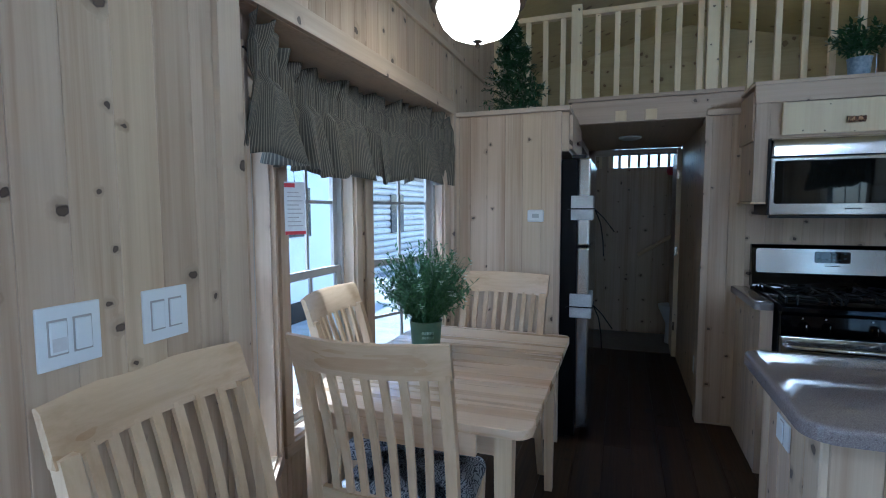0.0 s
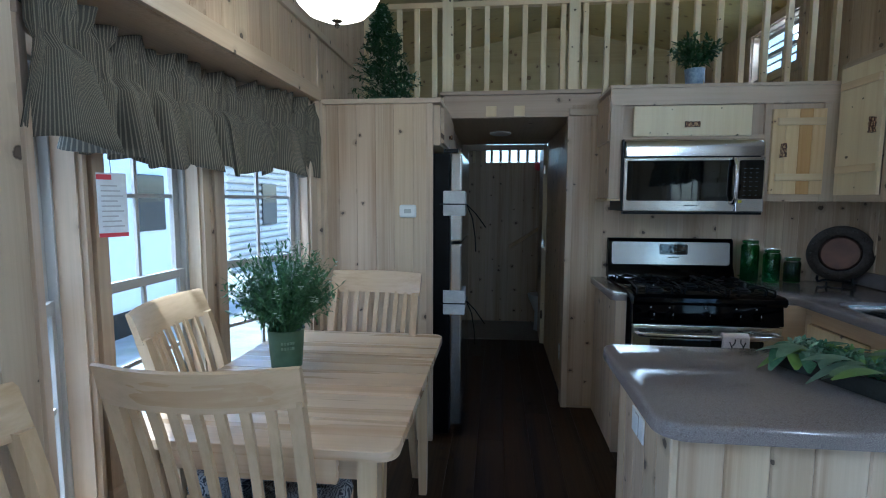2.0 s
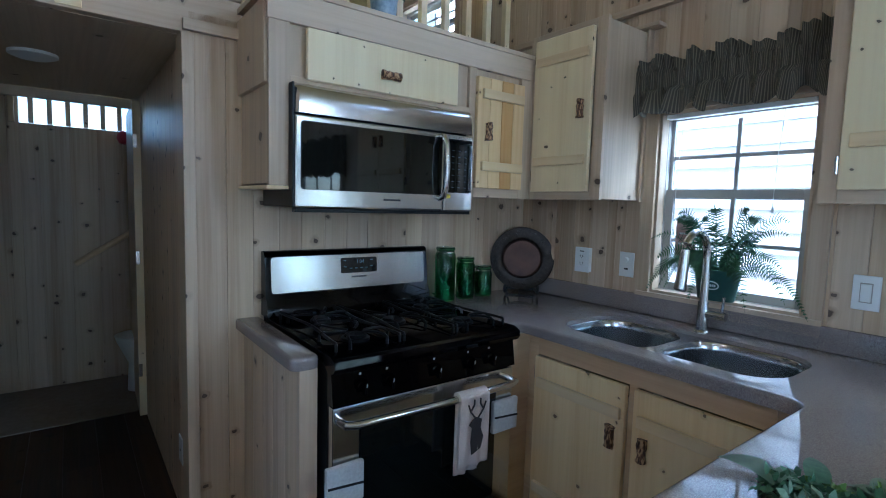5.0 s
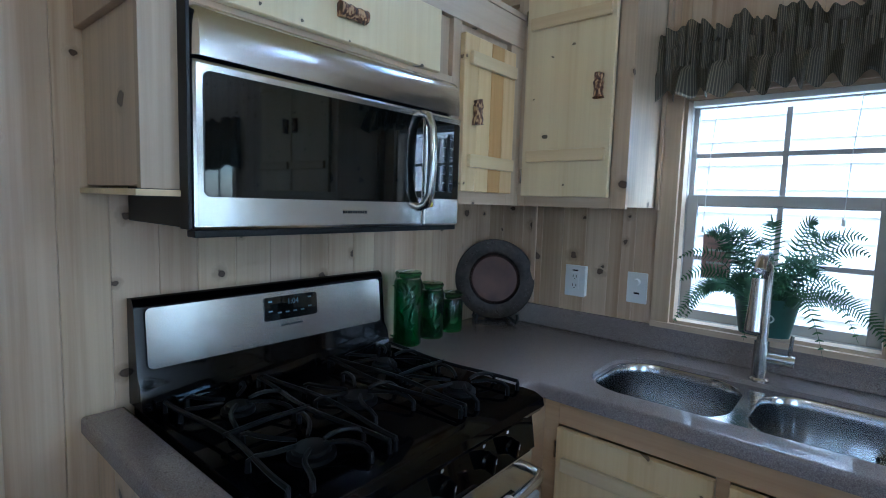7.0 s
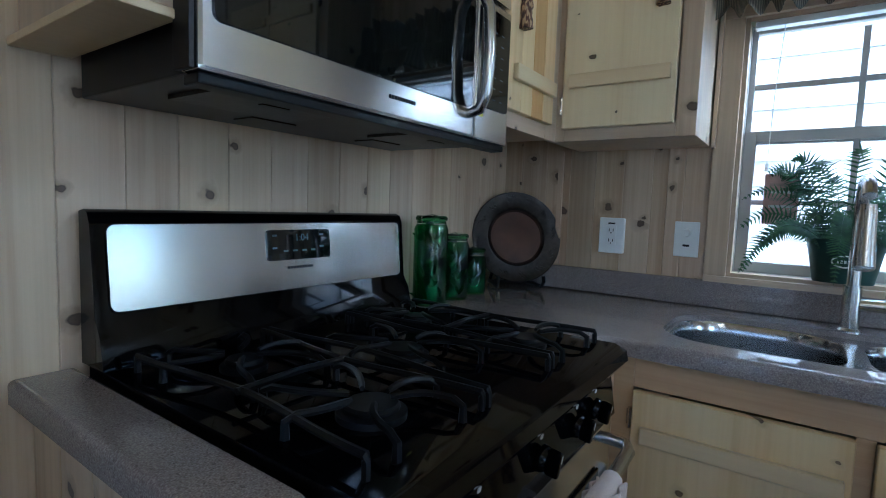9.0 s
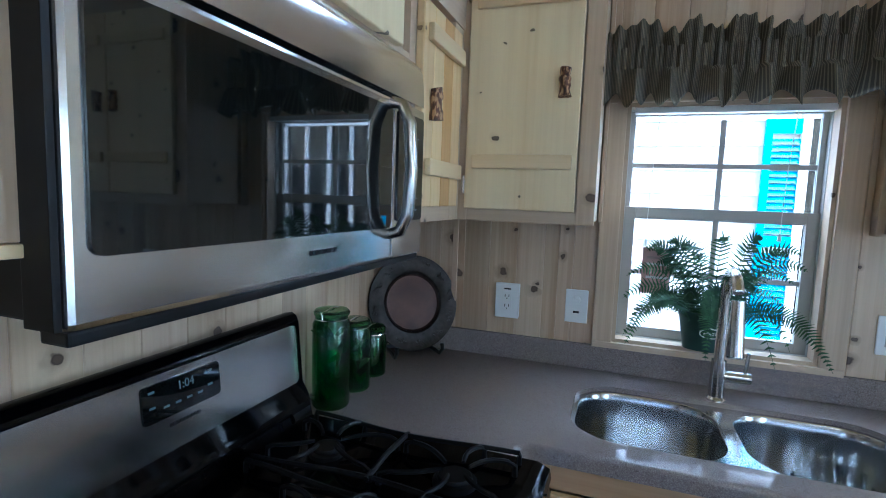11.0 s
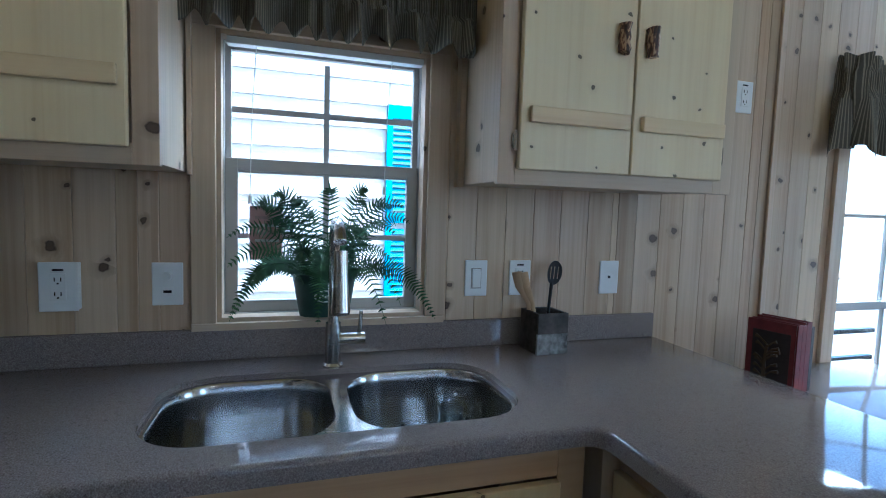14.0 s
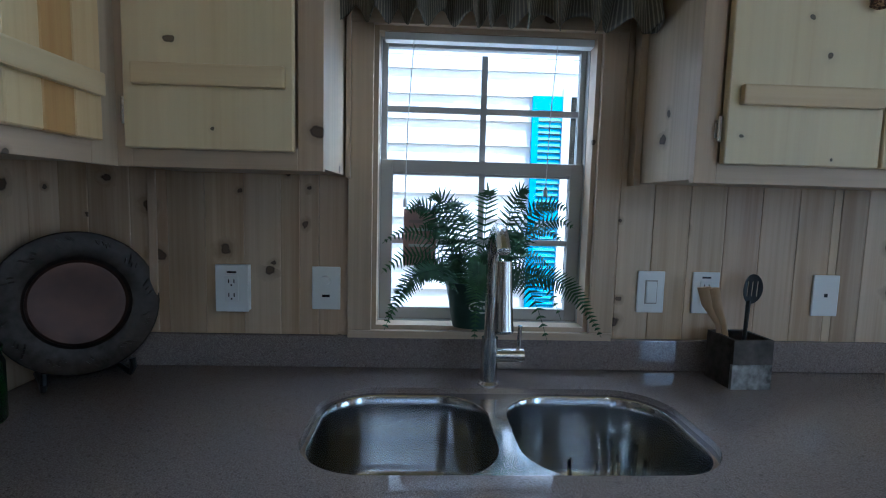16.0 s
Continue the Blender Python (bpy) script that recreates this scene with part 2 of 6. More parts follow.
def lathe(bm, profile, centre=(0, 0, 0), seg=32, squash=1.0):
    c = Vector(centre)
    rings = []
    for r, z in profile:
        if r < 1e-5:
            rings.append([bm.verts.new(c + Vector((0, 0, z)))])
        else:
            rings.append([bm.verts.new(c + Vector((r * math.cos(2 * math.pi * k / seg), squash * r * math.sin(2 * math.pi * k / seg), z))) for k in range(seg)])
    for a, b in zip(rings, rings[1:]):
        for k in range(seg):
            j = (k + 1) % seg
            if len(a) == 1 and len(b) > 1:
                bm.faces.new((a[0], b[j], b[k]))
            elif len(b) == 1 and len(a) > 1:
                bm.faces.new((a[k], a[j], b[0]))
            elif len(a) > 1:
                bm.faces.new((a[k], a[j], b[j], b[k]))


def prism(bm, outline, z0, z1):
    """An upright prism over a flat outline of (x, y)."""
    lo = [bm.verts.new((x, y, z0)) for x, y in outline]
    hi = [bm.verts.new((x, y, z1)) for x, y in outline]
    n = len(outline)
    bm.faces.new(lo[::-1])
    bm.faces.new(hi)
    for k in range(n):
        bm.faces.new((lo[k], lo[(k + 1) % n], hi[(k + 1) % n], hi[k]))


def rounded(x0, y0, x1, y1, r, seg=6):
    """The outline of a rectangle with round corners."""
    out = []
    for cx, cy, a0 in ((x1 - r, y1 - r, 0), (x0 + r, y1 - r, 90), (x0 + r, y0 + r, 180), (x1 - r, y0 + r, 270)):
        for k in range(seg + 1):
            a = radians(a0 + 90 * k / seg)
            out.append((cx + r * math.cos(a), cy + r * math.sin(a)))
    return out


def part(name, bm, material, parent=None, label="", smooth=False, m=None):
    me = bpy.data.meshes.new(name)
    bmesh.ops.recalc_face_normals(bm, faces=bm.faces)
    bm.to_mesh(me)
    bm.free()
    if smooth:
        for p in me.polygons:
            p.use_smooth = True
        me.set_sharp_from_angle(angle=radians(40))
    me.materials.append(material)
    ob = new(name, me)
    if parent is not None:
        ob.parent = parent
    if m is not None:
        ob.matrix_basis = m
    if label:
        tagged(ob, label)
    return ob


def boxpart(name, dims, material, parent=None, bevel=0.002, label="", m=None):
    bm = bmesh.new()
    box(bm, *dims, bevel=bevel)
    return part(name, bm, material, parent, label, m=m)


def thing(name, label, category, m=None, group="", kind=""):
    ob = tagged(new(name), label, category, group, kind)
    ob.empty_display_size = 0.05
    if m is not None:
        ob.matrix_basis = m
    return ob


def frame_of(p0, p1):
    """Local axes of a wall from p0 to p1: x along it, y into the room (to the left), z up."""
    d = (Vector(p1) - Vector(p0)).normalized()
    m = Matrix(((d.x, -d.y, 0, p0[0]), (d.y, d.x, 0, p0[1]), (0, 0, 1, 0), (0, 0, 0, 1)))
    return m, (Vector(p1) - Vector(p0)).length


def cut(lo, hi, holes):
    """What is left of lo..hi after taking out spans."""
    spans = [(lo, hi)]
    for a, b in holes:
        nxt = []
        for s, e in spans:
            if b <= s or a >= e:
                nxt.append((s, e))
            else:
                if a > s:
                    nxt.append((s, a))
                if b < e:
                    nxt.append((b, e))
        spans = nxt
    return [(s, e) for s, e in spans if e - s > 0.004]


PLANK_T = 0.014
PLANK_WALLS = []


def wall(name, p0, p1, z0, z1, thick=0.1, holes=(), plank=0.1, label="", planks=True, material=None):
    """A wall with openings (u0, z0, u1, z1) and upright tongue-and-groove boards on its room side."""
    m, length = frame_of(p0, p1)
    us = sorted({0, length, *(h[0] for h in holes), *(h[2] for h in holes)})
    us = [u for u in us if 0 <= u <= length]
    bm = bmesh.new()
    for a, b in zip(us, us[1:]):
        mid = (a + b) / 2
        for s, e in cut(z0, z1, [(h[1], h[3]) for h in holes if h[0] < mid < h[2]]):
            box(bm, a, -thick, s, b, -PLANK_T if planks else 0, e)
    ob = part(name, bm, material or CEDAR_Z, m=m)
    tagged(ob, label or "wall of knotty pale cedar tongue-and-groove boards", "wall", kind="structure")
    if planks:
        PLANK_WALLS.append((ob, length, z0, z1, holes, plank))
    return ob


def lay_planks():
    """The boards of every wall, each a piece of its own."""
    rnd = random.Random(5)
    for ob, length, z0, z1, holes, plank in PLANK_WALLS:
        u = 0.0
        while u < length - 0.01:
            w = min(rnd.choice((plank, plank, plank * 1.05, plank * 0.95)), length - u)
            if length - u - w < 0.03:
                w = length - u
            cuts = sorted({u, u + w, *(c for h in holes for c in (h[0], h[2]) if u + 0.005 < c < u + w - 0.005)})
            for a, b in zip(cuts, cuts[1:]):
                mid = (a + b) / 2
                for s, e in cut(z0, z1, [(h[1], h[3]) for h in holes if h[0] < mid < h[2]]):
                    bm = bmesh.new()
                    c = min(0.0017, (b - a) * 0.2)
                    g = 0.0003
                    prof = [(a + g, -PLANK_T), (a + g, -c), (a + c + g, 0), (b - c - g, 0), (b - g, -c), (b - g, -PLANK_T)]
                    prism(bm, prof, s, e)
                    part("board", bm, CEDAR, ob)
            u += w


# ---- structure ----
XL, XR, YS, YB, YF = -0.665, 2.545, 3.70, -2.2, 6.1
EAVE, RIDGE, XM = 2.92, 3.3, 0.94
BAY = [(-0.665, 1.27), (-0.93, 1.74), (-0.93, 2.42), (-0.675, 3.08)]

wall_left = wall("wall_left", (XL, 3.117), (XL, YB), 0, EAVE, holes=[(0.05, 0, 1.85, 1.958), (2.477, 0, 3.367, 2.03), (1.297, 2.60, 1.917, 2.87), (3.297, 2.60, 3.917, 2.87)])
wall_left_rear = wall("wall_left_rear", (XL, YF), (XL, 3.117), 0, EAVE, plank=0.12)
wall_right = wall("wall_right", (XR, YB), (XR, YF), 0, EAVE,
                  holes=[(4.512, 1.012, 5.100, 1.80), (1.55, 0.12, 2.75, 1.82), (4.60, 2.50, 5.29, 2.87), (3.20, 2.60, 3.82, 2.87), (1.40, 2.60, 2.02, 2.87), (6.58, 2.43, 7.28, 2.83)])
wall_stove = wall("wall_stove", (XR, YS), (0.82, YS), 0, 2.03, plank=0.098)
wall_hall = wall("wall_hall", (0.82, 3.80), (0.82, 5.2), 0, 1.955, plank=0.11)
wall_hall_left = wall("wall_hall_left", (0.0, 5.3), (0.0, 3.9), 0, 1.955, plank=0.11, holes=[(0.15, 0, 0.85, 1.9)])
wall_back = wall("wall_back", (XL, YB), (XR, YB), 0, EAVE, holes=[(0.8, 0.3, 2.4, 1.95)])
wall_rear = wall("wall_rear", (XR, YF), (XL, YF), 0, 2.1, holes=[(1.63, 1.84, 2.33, 2.07)], plank=0.16)
wall_loft = wall("wall_loft", (XR, YF), (XL, YF), 2.1, EAVE, holes=[(0.9, 2.14, 2.5, 2.37)], planks=False, material=PLY,
                 label="back wall of the loft, olive plywood")

# gable ends above the eaves
for nm, y0, y1, ma in (("gable_back", YB - 0.1, YB, CEDAR_Z), ("gable_rear", YF, YF + 0.1, PLY)):
    bm = bmesh.new()
    tri = [(XL - 0.05, EAVE + 0.001), (XR + 0.05, EAVE + 0.001), (XR + 0.05, EAVE + 0.07), (XM, RIDGE + 0.07), (XL - 0.05, EAVE + 0.07)]
    lo = [bm.verts.new((x, y0, z)) for x, z in tri]
    hi = [bm.verts.new((x, y1, z)) for x, z in tri]
    bm.faces.new(lo), bm.faces.new(hi)
    for k in range(5):
        bm.faces.new((lo[k], lo[(k + 1) % 5], hi[(k + 1) % 5], hi[k]))
    tagged(part(nm, bm, ma), "boarded gable end below the roof", "wall", kind="structure")

bm = bmesh.new()
for x0, x1 in ((XL - 0.1, XM), (XR + 0.1, XM)):
    zlo = EAVE - 0.0
    vs = [(x0, YB - 0.1, zlo), (x0, YF + 0.1, zlo), (x1, YF + 0.1, RIDGE), (x1, YB - 0.1, RIDGE)]
    lo = [bm.verts.new(v) for v in vs]
    hi = [bm.verts.new((v[0], v[1], v[2] + 0.12)) for v in vs]
    bm.faces.new(lo), bm.faces.new(hi)
    for k in range(4):
        bm.faces.new((lo[k], lo[(k + 1) % 4], hi[(k + 1) % 4], hi[k]))
tagged(part("ceiling", bm, PLY), "vaulted ceiling of olive-toned plywood", "ceiling", kind="structure")
tagged(boxpart("ceiling_hall", (0.0, 3.745, 1.955, 0.82, 5.3, 2.03), CEDAR_Y, bevel=0), "low boarded ceiling over the hall", "ceiling", kind="structure")
for dims in ((XL, 3.80, 1.985, 0.0, 5.3, 2.03), (0.82, 3.80, 1.985, XR, 5.3, 2.03), (XL, 5.3, 2.08, XR, YF, 2.125)):
    tagged(boxpart("loft_floor", dims, PLY, bevel=0), "plywood floor of the loft", "floor", kind="structure")

floor_ob = tagged(boxpart("floor", (XL - 0.5, YB - 0.1, -0.12, XR + 0.1, YF + 0.1, -0.006), FLOOR, bevel=0),
                  "dark brown wood-look laminate floor", "floor", kind="structure")

# bay: three facets with tall windows, a soffit, a sill
soffit = bmesh.new()
prism(soffit, [(XL - 0.001, 3.08)] + [(x - 0.05, y) for x, y in BAY[::-1]], 1.962, 2.02)
tagged(part("bay_soffit", soffit, CEDAR_Y), "pale wooden soffit of the window bay", "ceiling", kind="structure")
bayfloor = bmesh.new()
prism(bayfloor, [(XL + 0.001, 3.08)] + [(x - 0.05, y) for x, y in BAY[::-1]], -0.1, -0.004)
tagged(part("bay_floor", bayfloor, FLOOR), "dark laminate floor of the window bay", "floor", kind="structure")
BAYWIN = []
for k in range(3):
    b, a = BAY[k], BAY[k + 1]
    length = (Vector(a) - Vector(b)).length
    h = (0.07, 0.45, length - 0.07, 1.80)
    wall("wall_bay_%d" % (k + 1), a, b, 0, 1.96, thick=0.1, holes=[h], plank=0.09)
    BAYWIN.append((a, b, h))


def window(name, p0, p1, hole, depth=0.06, rail=0.5, grid=(2, 2), frame_mat=VINYL, label="", lower_grid=True, f=0.028, upper=0.034):
    """A single-hung window in a wall's opening: frame, two sashes with bars, panes."""
    m, _ = frame_of(p0, p1)
    u0, z0, u1, z1 = hole
    w = thing(name, label or "single-hung window with beige vinyl frame and grid bars", "window", m, kind="structure")

    def ring(nm, a, b, c, d, y0, y1, t, material, parent):
        bm = bmesh.new()
        box(bm, a, y0, b, a + t, y1, d, 0.002)
        box(bm, c - t, y0, b, c, y1, d, 0.002)
        box(bm, a + t, y0, b, c - t, y1, b + t, 0.002)
        box(bm, a + t, y0, d - t, c - t, y1, d, 0.002)
        return part(nm, bm, material, parent)

    ring("window_frame", u0, z0, u1, z1, -depth - 0.04, -depth, f, frame_mat, w)
    zm = z0 + (z1 - z0) * rail
    for nm, lo, hi, y in (("lower_sash", z0 + f, zm + 0.02, -depth - 0.022), ("upper_sash", zm - 0.02, z1 - f, -depth - 0.036)):
        b = upper if nm == "upper_sash" else 0.034
        s = ring(nm, u0 + f, lo, u1 - f, hi, y - 0.012, y + 0.012, b, frame_mat, w)
        a, c = u0 + f + b, u1 - f - b
        bm = bmesh.new()
        box(bm, a, y - 0.003, lo + 0.03, c, y + 0.003, hi - 0.03)
        g = part("pane", bm, PANE, s)
        g.visible_shadow = False
        if grid and (nm == "upper_sash" or lower_grid):
            bm = bmesh.new()
            for k in range(1, grid[0]):
                x = a + (c - a) * k / grid[0]
                box(bm, x - 0.008, y - 0.007, lo + 0.03, x + 0.008, y + 0.007, hi - 0.03)
            for k in range(1, grid[1]):
                z = lo + (hi - lo) * k / grid[1]
                box(bm, a, y - 0.0065, z - 0.008, c, y + 0.0065, z + 0.008)
            part("grid_bar", bm, frame_mat, s)
    return w


def casing(name, p0, p1, hole, width=0.065, proud=0.018, jamb=0.06, sides="lrtb", material=CEDAR_Z):
    """Flat wooden trim around an opening, with the reveal inside it."""
    m, _ = frame_of(p0, p1)
    u0, z0, u1, z1 = hole
    c = thing(name, "flat pale cedar trim around an opening", "trim", m, kind="structure")
    j = 0.012
    if "l" in sides:
        boxpart("side_casing", (u0 - width, 0.001, z0, u0, proud, z1), CEDAR_Z, c)
    if "r" in sides:
        boxpart("side_casing", (u1, 0.001, z0, u1 + width, proud, z1), CEDAR_Z, c)
    if "t" in sides:
        boxpart("head_casing", (u0 - width, 0.001, z1, u1 + width, proud + 0.002, z1 + width), CEDAR_X, c)
    if "b" in sides:
        boxpart("sill_casing", (u0 - width, 0.001, z0 - width, u1 + width, proud + 0.002, z0), CEDAR_X, c)
    boxpart("jamb", (u0, -jamb, z0, u0 + j, 0.002, z1), CEDAR_Z, c, 0)
    boxpart("jamb", (u1 - j, -jamb, z0, u1, 0.002, z1), CEDAR_Z, c, 0)
    boxpart("head_jamb", (u0 + j, -jamb, z1 - j, u1 - j, 0.002, z1), CEDAR_X, c, 0)
    boxpart("stool", (u0 + j, -jamb, z0, u1 - j, 0.004, z0 + j), CEDAR_X, c, 0)
    return c


for k, (a, b, h) in enumerate(BAYWIN):
    window("window_bay_%d" % (k + 1), a, b, h, depth=0.055, rail=0.48, label="tall bay window with beige vinyl frame and grid bars")
    casing("trim_bay_%d" % (k + 1), a, b, h, width=0.05, jamb=0.055)

WR0, WR1 = (XR, YB), (XR, YF)
SINKWIN = (4.512, 1.012, 5.100, 1.80)
window("window_sink", WR0, WR1, SINKWIN, depth=0.05, rail=0.555, label="kitchen window over the sink with taupe vinyl frame", grid=(2, 2), f=0.014, upper=0.016)
casing("trim_sink_window", WR0, WR1, SINKWIN, width=0.062, jamb=0.05, sides="lrtb")
TALLWIN = (1.55, 0.12, 2.75, 1.82)
window("window_tall", WR0, WR1, TALLWIN, depth=0.05, rail=0.5, label="tall living-room window with vinyl frame", grid=(3, 2))
casing("trim_tall_window", WR0, WR1, TALLWIN, width=0.065, jamb=0.05)
UPWIN = (4.60, 2.50, 5.29, 2.87)
WL0, WL1 = (XL, 3.117), (XL, YB)
# the pair on the left wall is unseen, added to let in more light
for a, b, h in ((WR0, WR1, UPWIN), (WR0, WR1, (3.20, 2.60, 3.82, 2.87)), (WR0, WR1, (1.40, 2.60, 2.02, 2.87)),
                (WL0, WL1, (1.297, 2.60, 1.917, 2.87)), (WL0, WL1, (3.297, 2.60, 3.917, 2.87))):
    window("window_upper", a, b, h, depth=0.05, label="small high window under the eave", grid=None)
    casing("trim_upper_window", a, b, h, width=0.045, jamb=0.05)
LOFTWIN = (6.58, 2.43, 7.28, 2.83)
window("window_loft", WR0, WR1, LOFTWIN, depth=0.05, label="small loft window with grid bars")
casing("trim_loft_window", WR0, WR1, LOFTWIN, width=0.05, jamb=0.05)
WB0, WB1 = (XL, YB), (XR, YB)
window("window_back", WB0, WB1, (0.8, 0.3, 2.4, 1.95), depth=0.05, grid=(4, 2), label="wide living-room window with vinyl frame")
casing("trim_back_window", WB0, WB1, (0.8, 0.3, 2.4, 1.95))

# beam over the bay, wall trims, corner post, beam over the hall
def trim(name, dims, material, label, bevel=0.002):
    return tagged(boxpart(name, dims, material, bevel=bevel), label, "trim", kind="structure")


trim("trim_bay_head", (XL + 0.001, 1.20, 1.958, XL + 0.022, 3.09, 2.03), CEDAR_Y, "wide pale board over the window bay")
trim("trim_bay_post", (XL + 0.001, 1.19, 0.0, XL + 0.022, 1.27, 1.957), CEDAR_Z, "upright trim board at the bay's edge")
trim("trim_bay_side", (XL + 0.001, 3.05, 0.0, XL + 0.022, 3.105, 1.957), CEDAR_Z, "upright trim board at the bay's edge")
trim("trim_left_high", (XL + 0.001, YB, 2.31, XL + 0.020, 3.9, 2.345), CEDAR_Y, "narrow trim strip along the high wall")
trim("trim_right_high", (XR - 0.036, 0.9, 2.248, XR - 0.001, 3.79, 2.278), CEDAR_Y, "narrow trim strip along the high wall")
trim("trim_corner_post", (0.795, YS - 0.016, 0.0, 0.835, 3.80, 1.955), CEDAR_Z, "pale corner post at the hall opening")
trim("trim_post_foot", (0.836, YS - 0.010, 0.0, 1.0, YS - 0.001, 0.012), CEDAR_X, "thin strip at the wall's foot")
trim("trim_hall_beam", (-0.02, 3.70, 1.956, 1.0, 3.742, 2.10), CEDAR_X, "pale beam board over the hall opening")
trim("trim_hall_beam_cap", (-0.04, 3.68, 2.101, 1.0, 3.86, 2.125), CEDAR_X, "flat cap board under the loft railing")
for a in (0.262, 0.446):
    trim("trim_beam_patch", (a, 3.694, 1.962, a + 0.07, 3.6985, 2.03), PINE, "pale pine patch let into the beam")
trim("trim_hall_beam_lip", (0.80, 3.678, 1.962, 1.0, 3.699, 2.0), CEDAR_X, "narrow ledge strip on the beam")
trim("trim_seam", (XR - 0.010, 3.455, 1.0, XR - 0.001, 3.475, 1.42), CEDAR_Z, "narrow seam strip between wall panels")
trim("trim_seam", (XR - 0.012, 0.93, 0.0, XR - 0.001, 0.955, 2.5), CEDAR_Z, "narrow seam strip between wall panels")
trim("trim_seam", (XL + 0.001, 3.075, 2.03, XL + 0.012, 3.095, 2.31), CEDAR_Z, "narrow seam strip between wall panels")

# pantry panel beside the refrigerator
wall_pantry = wall("wall_pantry", (-0.018, 3.117), (XL, 3.117), 0, 1.945, thick=0.03, plank=0.11, label="side panel of the refrigerator bay, knotty cedar boards")
trim("trim_pantry_cap", (XL + 0.001, 3.095, 1.946, 0.03, 3.86, 1.972), CEDAR_X, "flat cap board on the refrigerator bay")
trim("trim_pantry_edge", (-0.052, 3.106, 0.0, -0.016, 3.116, 1.945), CEDAR_Z, "upright trim board at the panel's edge")
trim("trim_pantry_side", (-0.655, 3.106, 0.0, -0.625, 3.116, 1.945), CEDAR_Z, "upright trim board at the panel's edge")

# ---- kitchen: worktop ----
CT = 0.91


def fillet(pts, radii, seg=6):
    """An outline with its corners rounded by the given radii."""
    out, n = [], len(pts)
    for i in range(n):
        p, a, b, r = Vector(pts[i]), Vector(pts[i - 1]), Vector(pts[(i + 1) % n]), radii[i]
        if r == 0:
            out.append(tuple(p))
            continue
        u, v = (a - p).normalized(), (b - p).normalized()
        half = u.angle(v) / 2
        t = r / math.tan(half)
        c = p + (u + v).normalized() * (r / math.sin(half))
        s, e = p + u * t - c, p + v * t - c
        sweep = s.angle_signed(e)
        for k in range(seg + 1):
            q = s.copy()
            q.rotate(Matrix.Rotation(-sweep * k / seg, 2))
            out.append((c.x + q.x, c.y + q.y))
    return out


def inset(outline, d):
    """An outline (counter-clockwise) drawn in by d."""
    out, n = [], len(outline)
    for i in range(n):
        p, a, b = Vector(outline[i]), Vector(outline[i - 1]), Vector(outline[(i + 1) % n])
        u, v = (p - a).normalized(), (b - p).normalized()
        nu, nv = Vector((-u.y, u.x)), Vector((-v.y, v.x))
        k = nu + nv
        k = k / max(0.3, 1 + nu.dot(nv))
        out.append((p.x + k.x * d, p.y + k.y * d))
    return out


def loop(bm, outline, z):
    vs = [bm.verts.new((x, y, z)) for x, y in outline]
    return vs, [bm.edges.new((vs[k], vs[(k + 1) % len(vs)])) for k in range(len(vs))]


def skin(bm, a, b):
    for k in range(len(a)):
        j = (k + 1) % len(a)
        bm.faces.new((a[k], a[j], b[j], b[k]))


def slab(name, outline, z0, z1, material, hole=None, round_edge=0.012, parent=None):
    """A worktop with a rounded upper edge and, if asked, a cut-out."""
    bm = bmesh.new()
    rings = [loop(bm, outline, z0)]
    for k in range(5):
        a = radians(90 * k / 4)
        rings.append(loop(bm, inset(outline, round_edge * (1 - math.cos(a))), z1 - round_edge * (1 - math.sin(a))))
    for (a, _), (b, _) in zip(rings, rings[1:]):
        skin(bm, a, b)
    top, low = list(rings[-1][1]), list(rings[0][1])
    if hole:
        h1, e1 = loop(bm, hole, z1)
        h0, e0 = loop(bm, hole, z0)
        skin(bm, h1, h0)
        top, low = top + e1, low + e0
    bmesh.ops.triangle_fill(bm, edges=top, use_beauty=True)
    bmesh.ops.triangle_fill(bm, edges=low, use_beauty=True)
    return part(name, bm, material, parent, smooth=True)


SINK = rounded(2.002, 2.195, 2.386, 2.99, 0.13, 10)
INX, INY = 1.913, 2.10
worktop = tagged(slab("worktop", fillet([(0.715, 1.45), (XR - 0.001, 1.45), (XR - 0.001, YS - 0.001), (1.84, YS - 0.001), (1.84, 3.085), (INX, 3.085), (INX, INY), (0.715, INY)],
                                        [0.07, 0, 0, 0, 0.0, 0.035, 0.04, 0.05]), CT - 0.04, CT, STONE, SINK), "speckled grey-mauve solid-surface worktop, glossy", "worktop")
strip = tagged(slab("worktop_strip", fillet([(0.972, 3.085), (1.062, 3.085), (1.062, YS - 0.001), (0.972, YS - 0.001)], [0.03, 0.03, 0, 0]), CT - 0.04, CT, STONE),
               "narrow speckled grey worktop strip beside the range", "worktop")
tagged(boxpart("backsplash", (XR - 0.02, 1.46, CT, XR - 0.001, YS - 0.001, CT + 0.085), STONE, bevel=0.003), "low speckled grey backsplash along the wall", "backsplash")
desk = thing("desk", "lower cedar-based desk with a speckled grey top", "desk")
slab("desk_top", fillet([(2.0, 0.35), (XR - 0.001, 0.35), (XR - 0.001, 1.505), (2.0, 1.505)], [0.03, 0, 0, 0.0]), 0.72, 0.76, STONE, parent=desk)

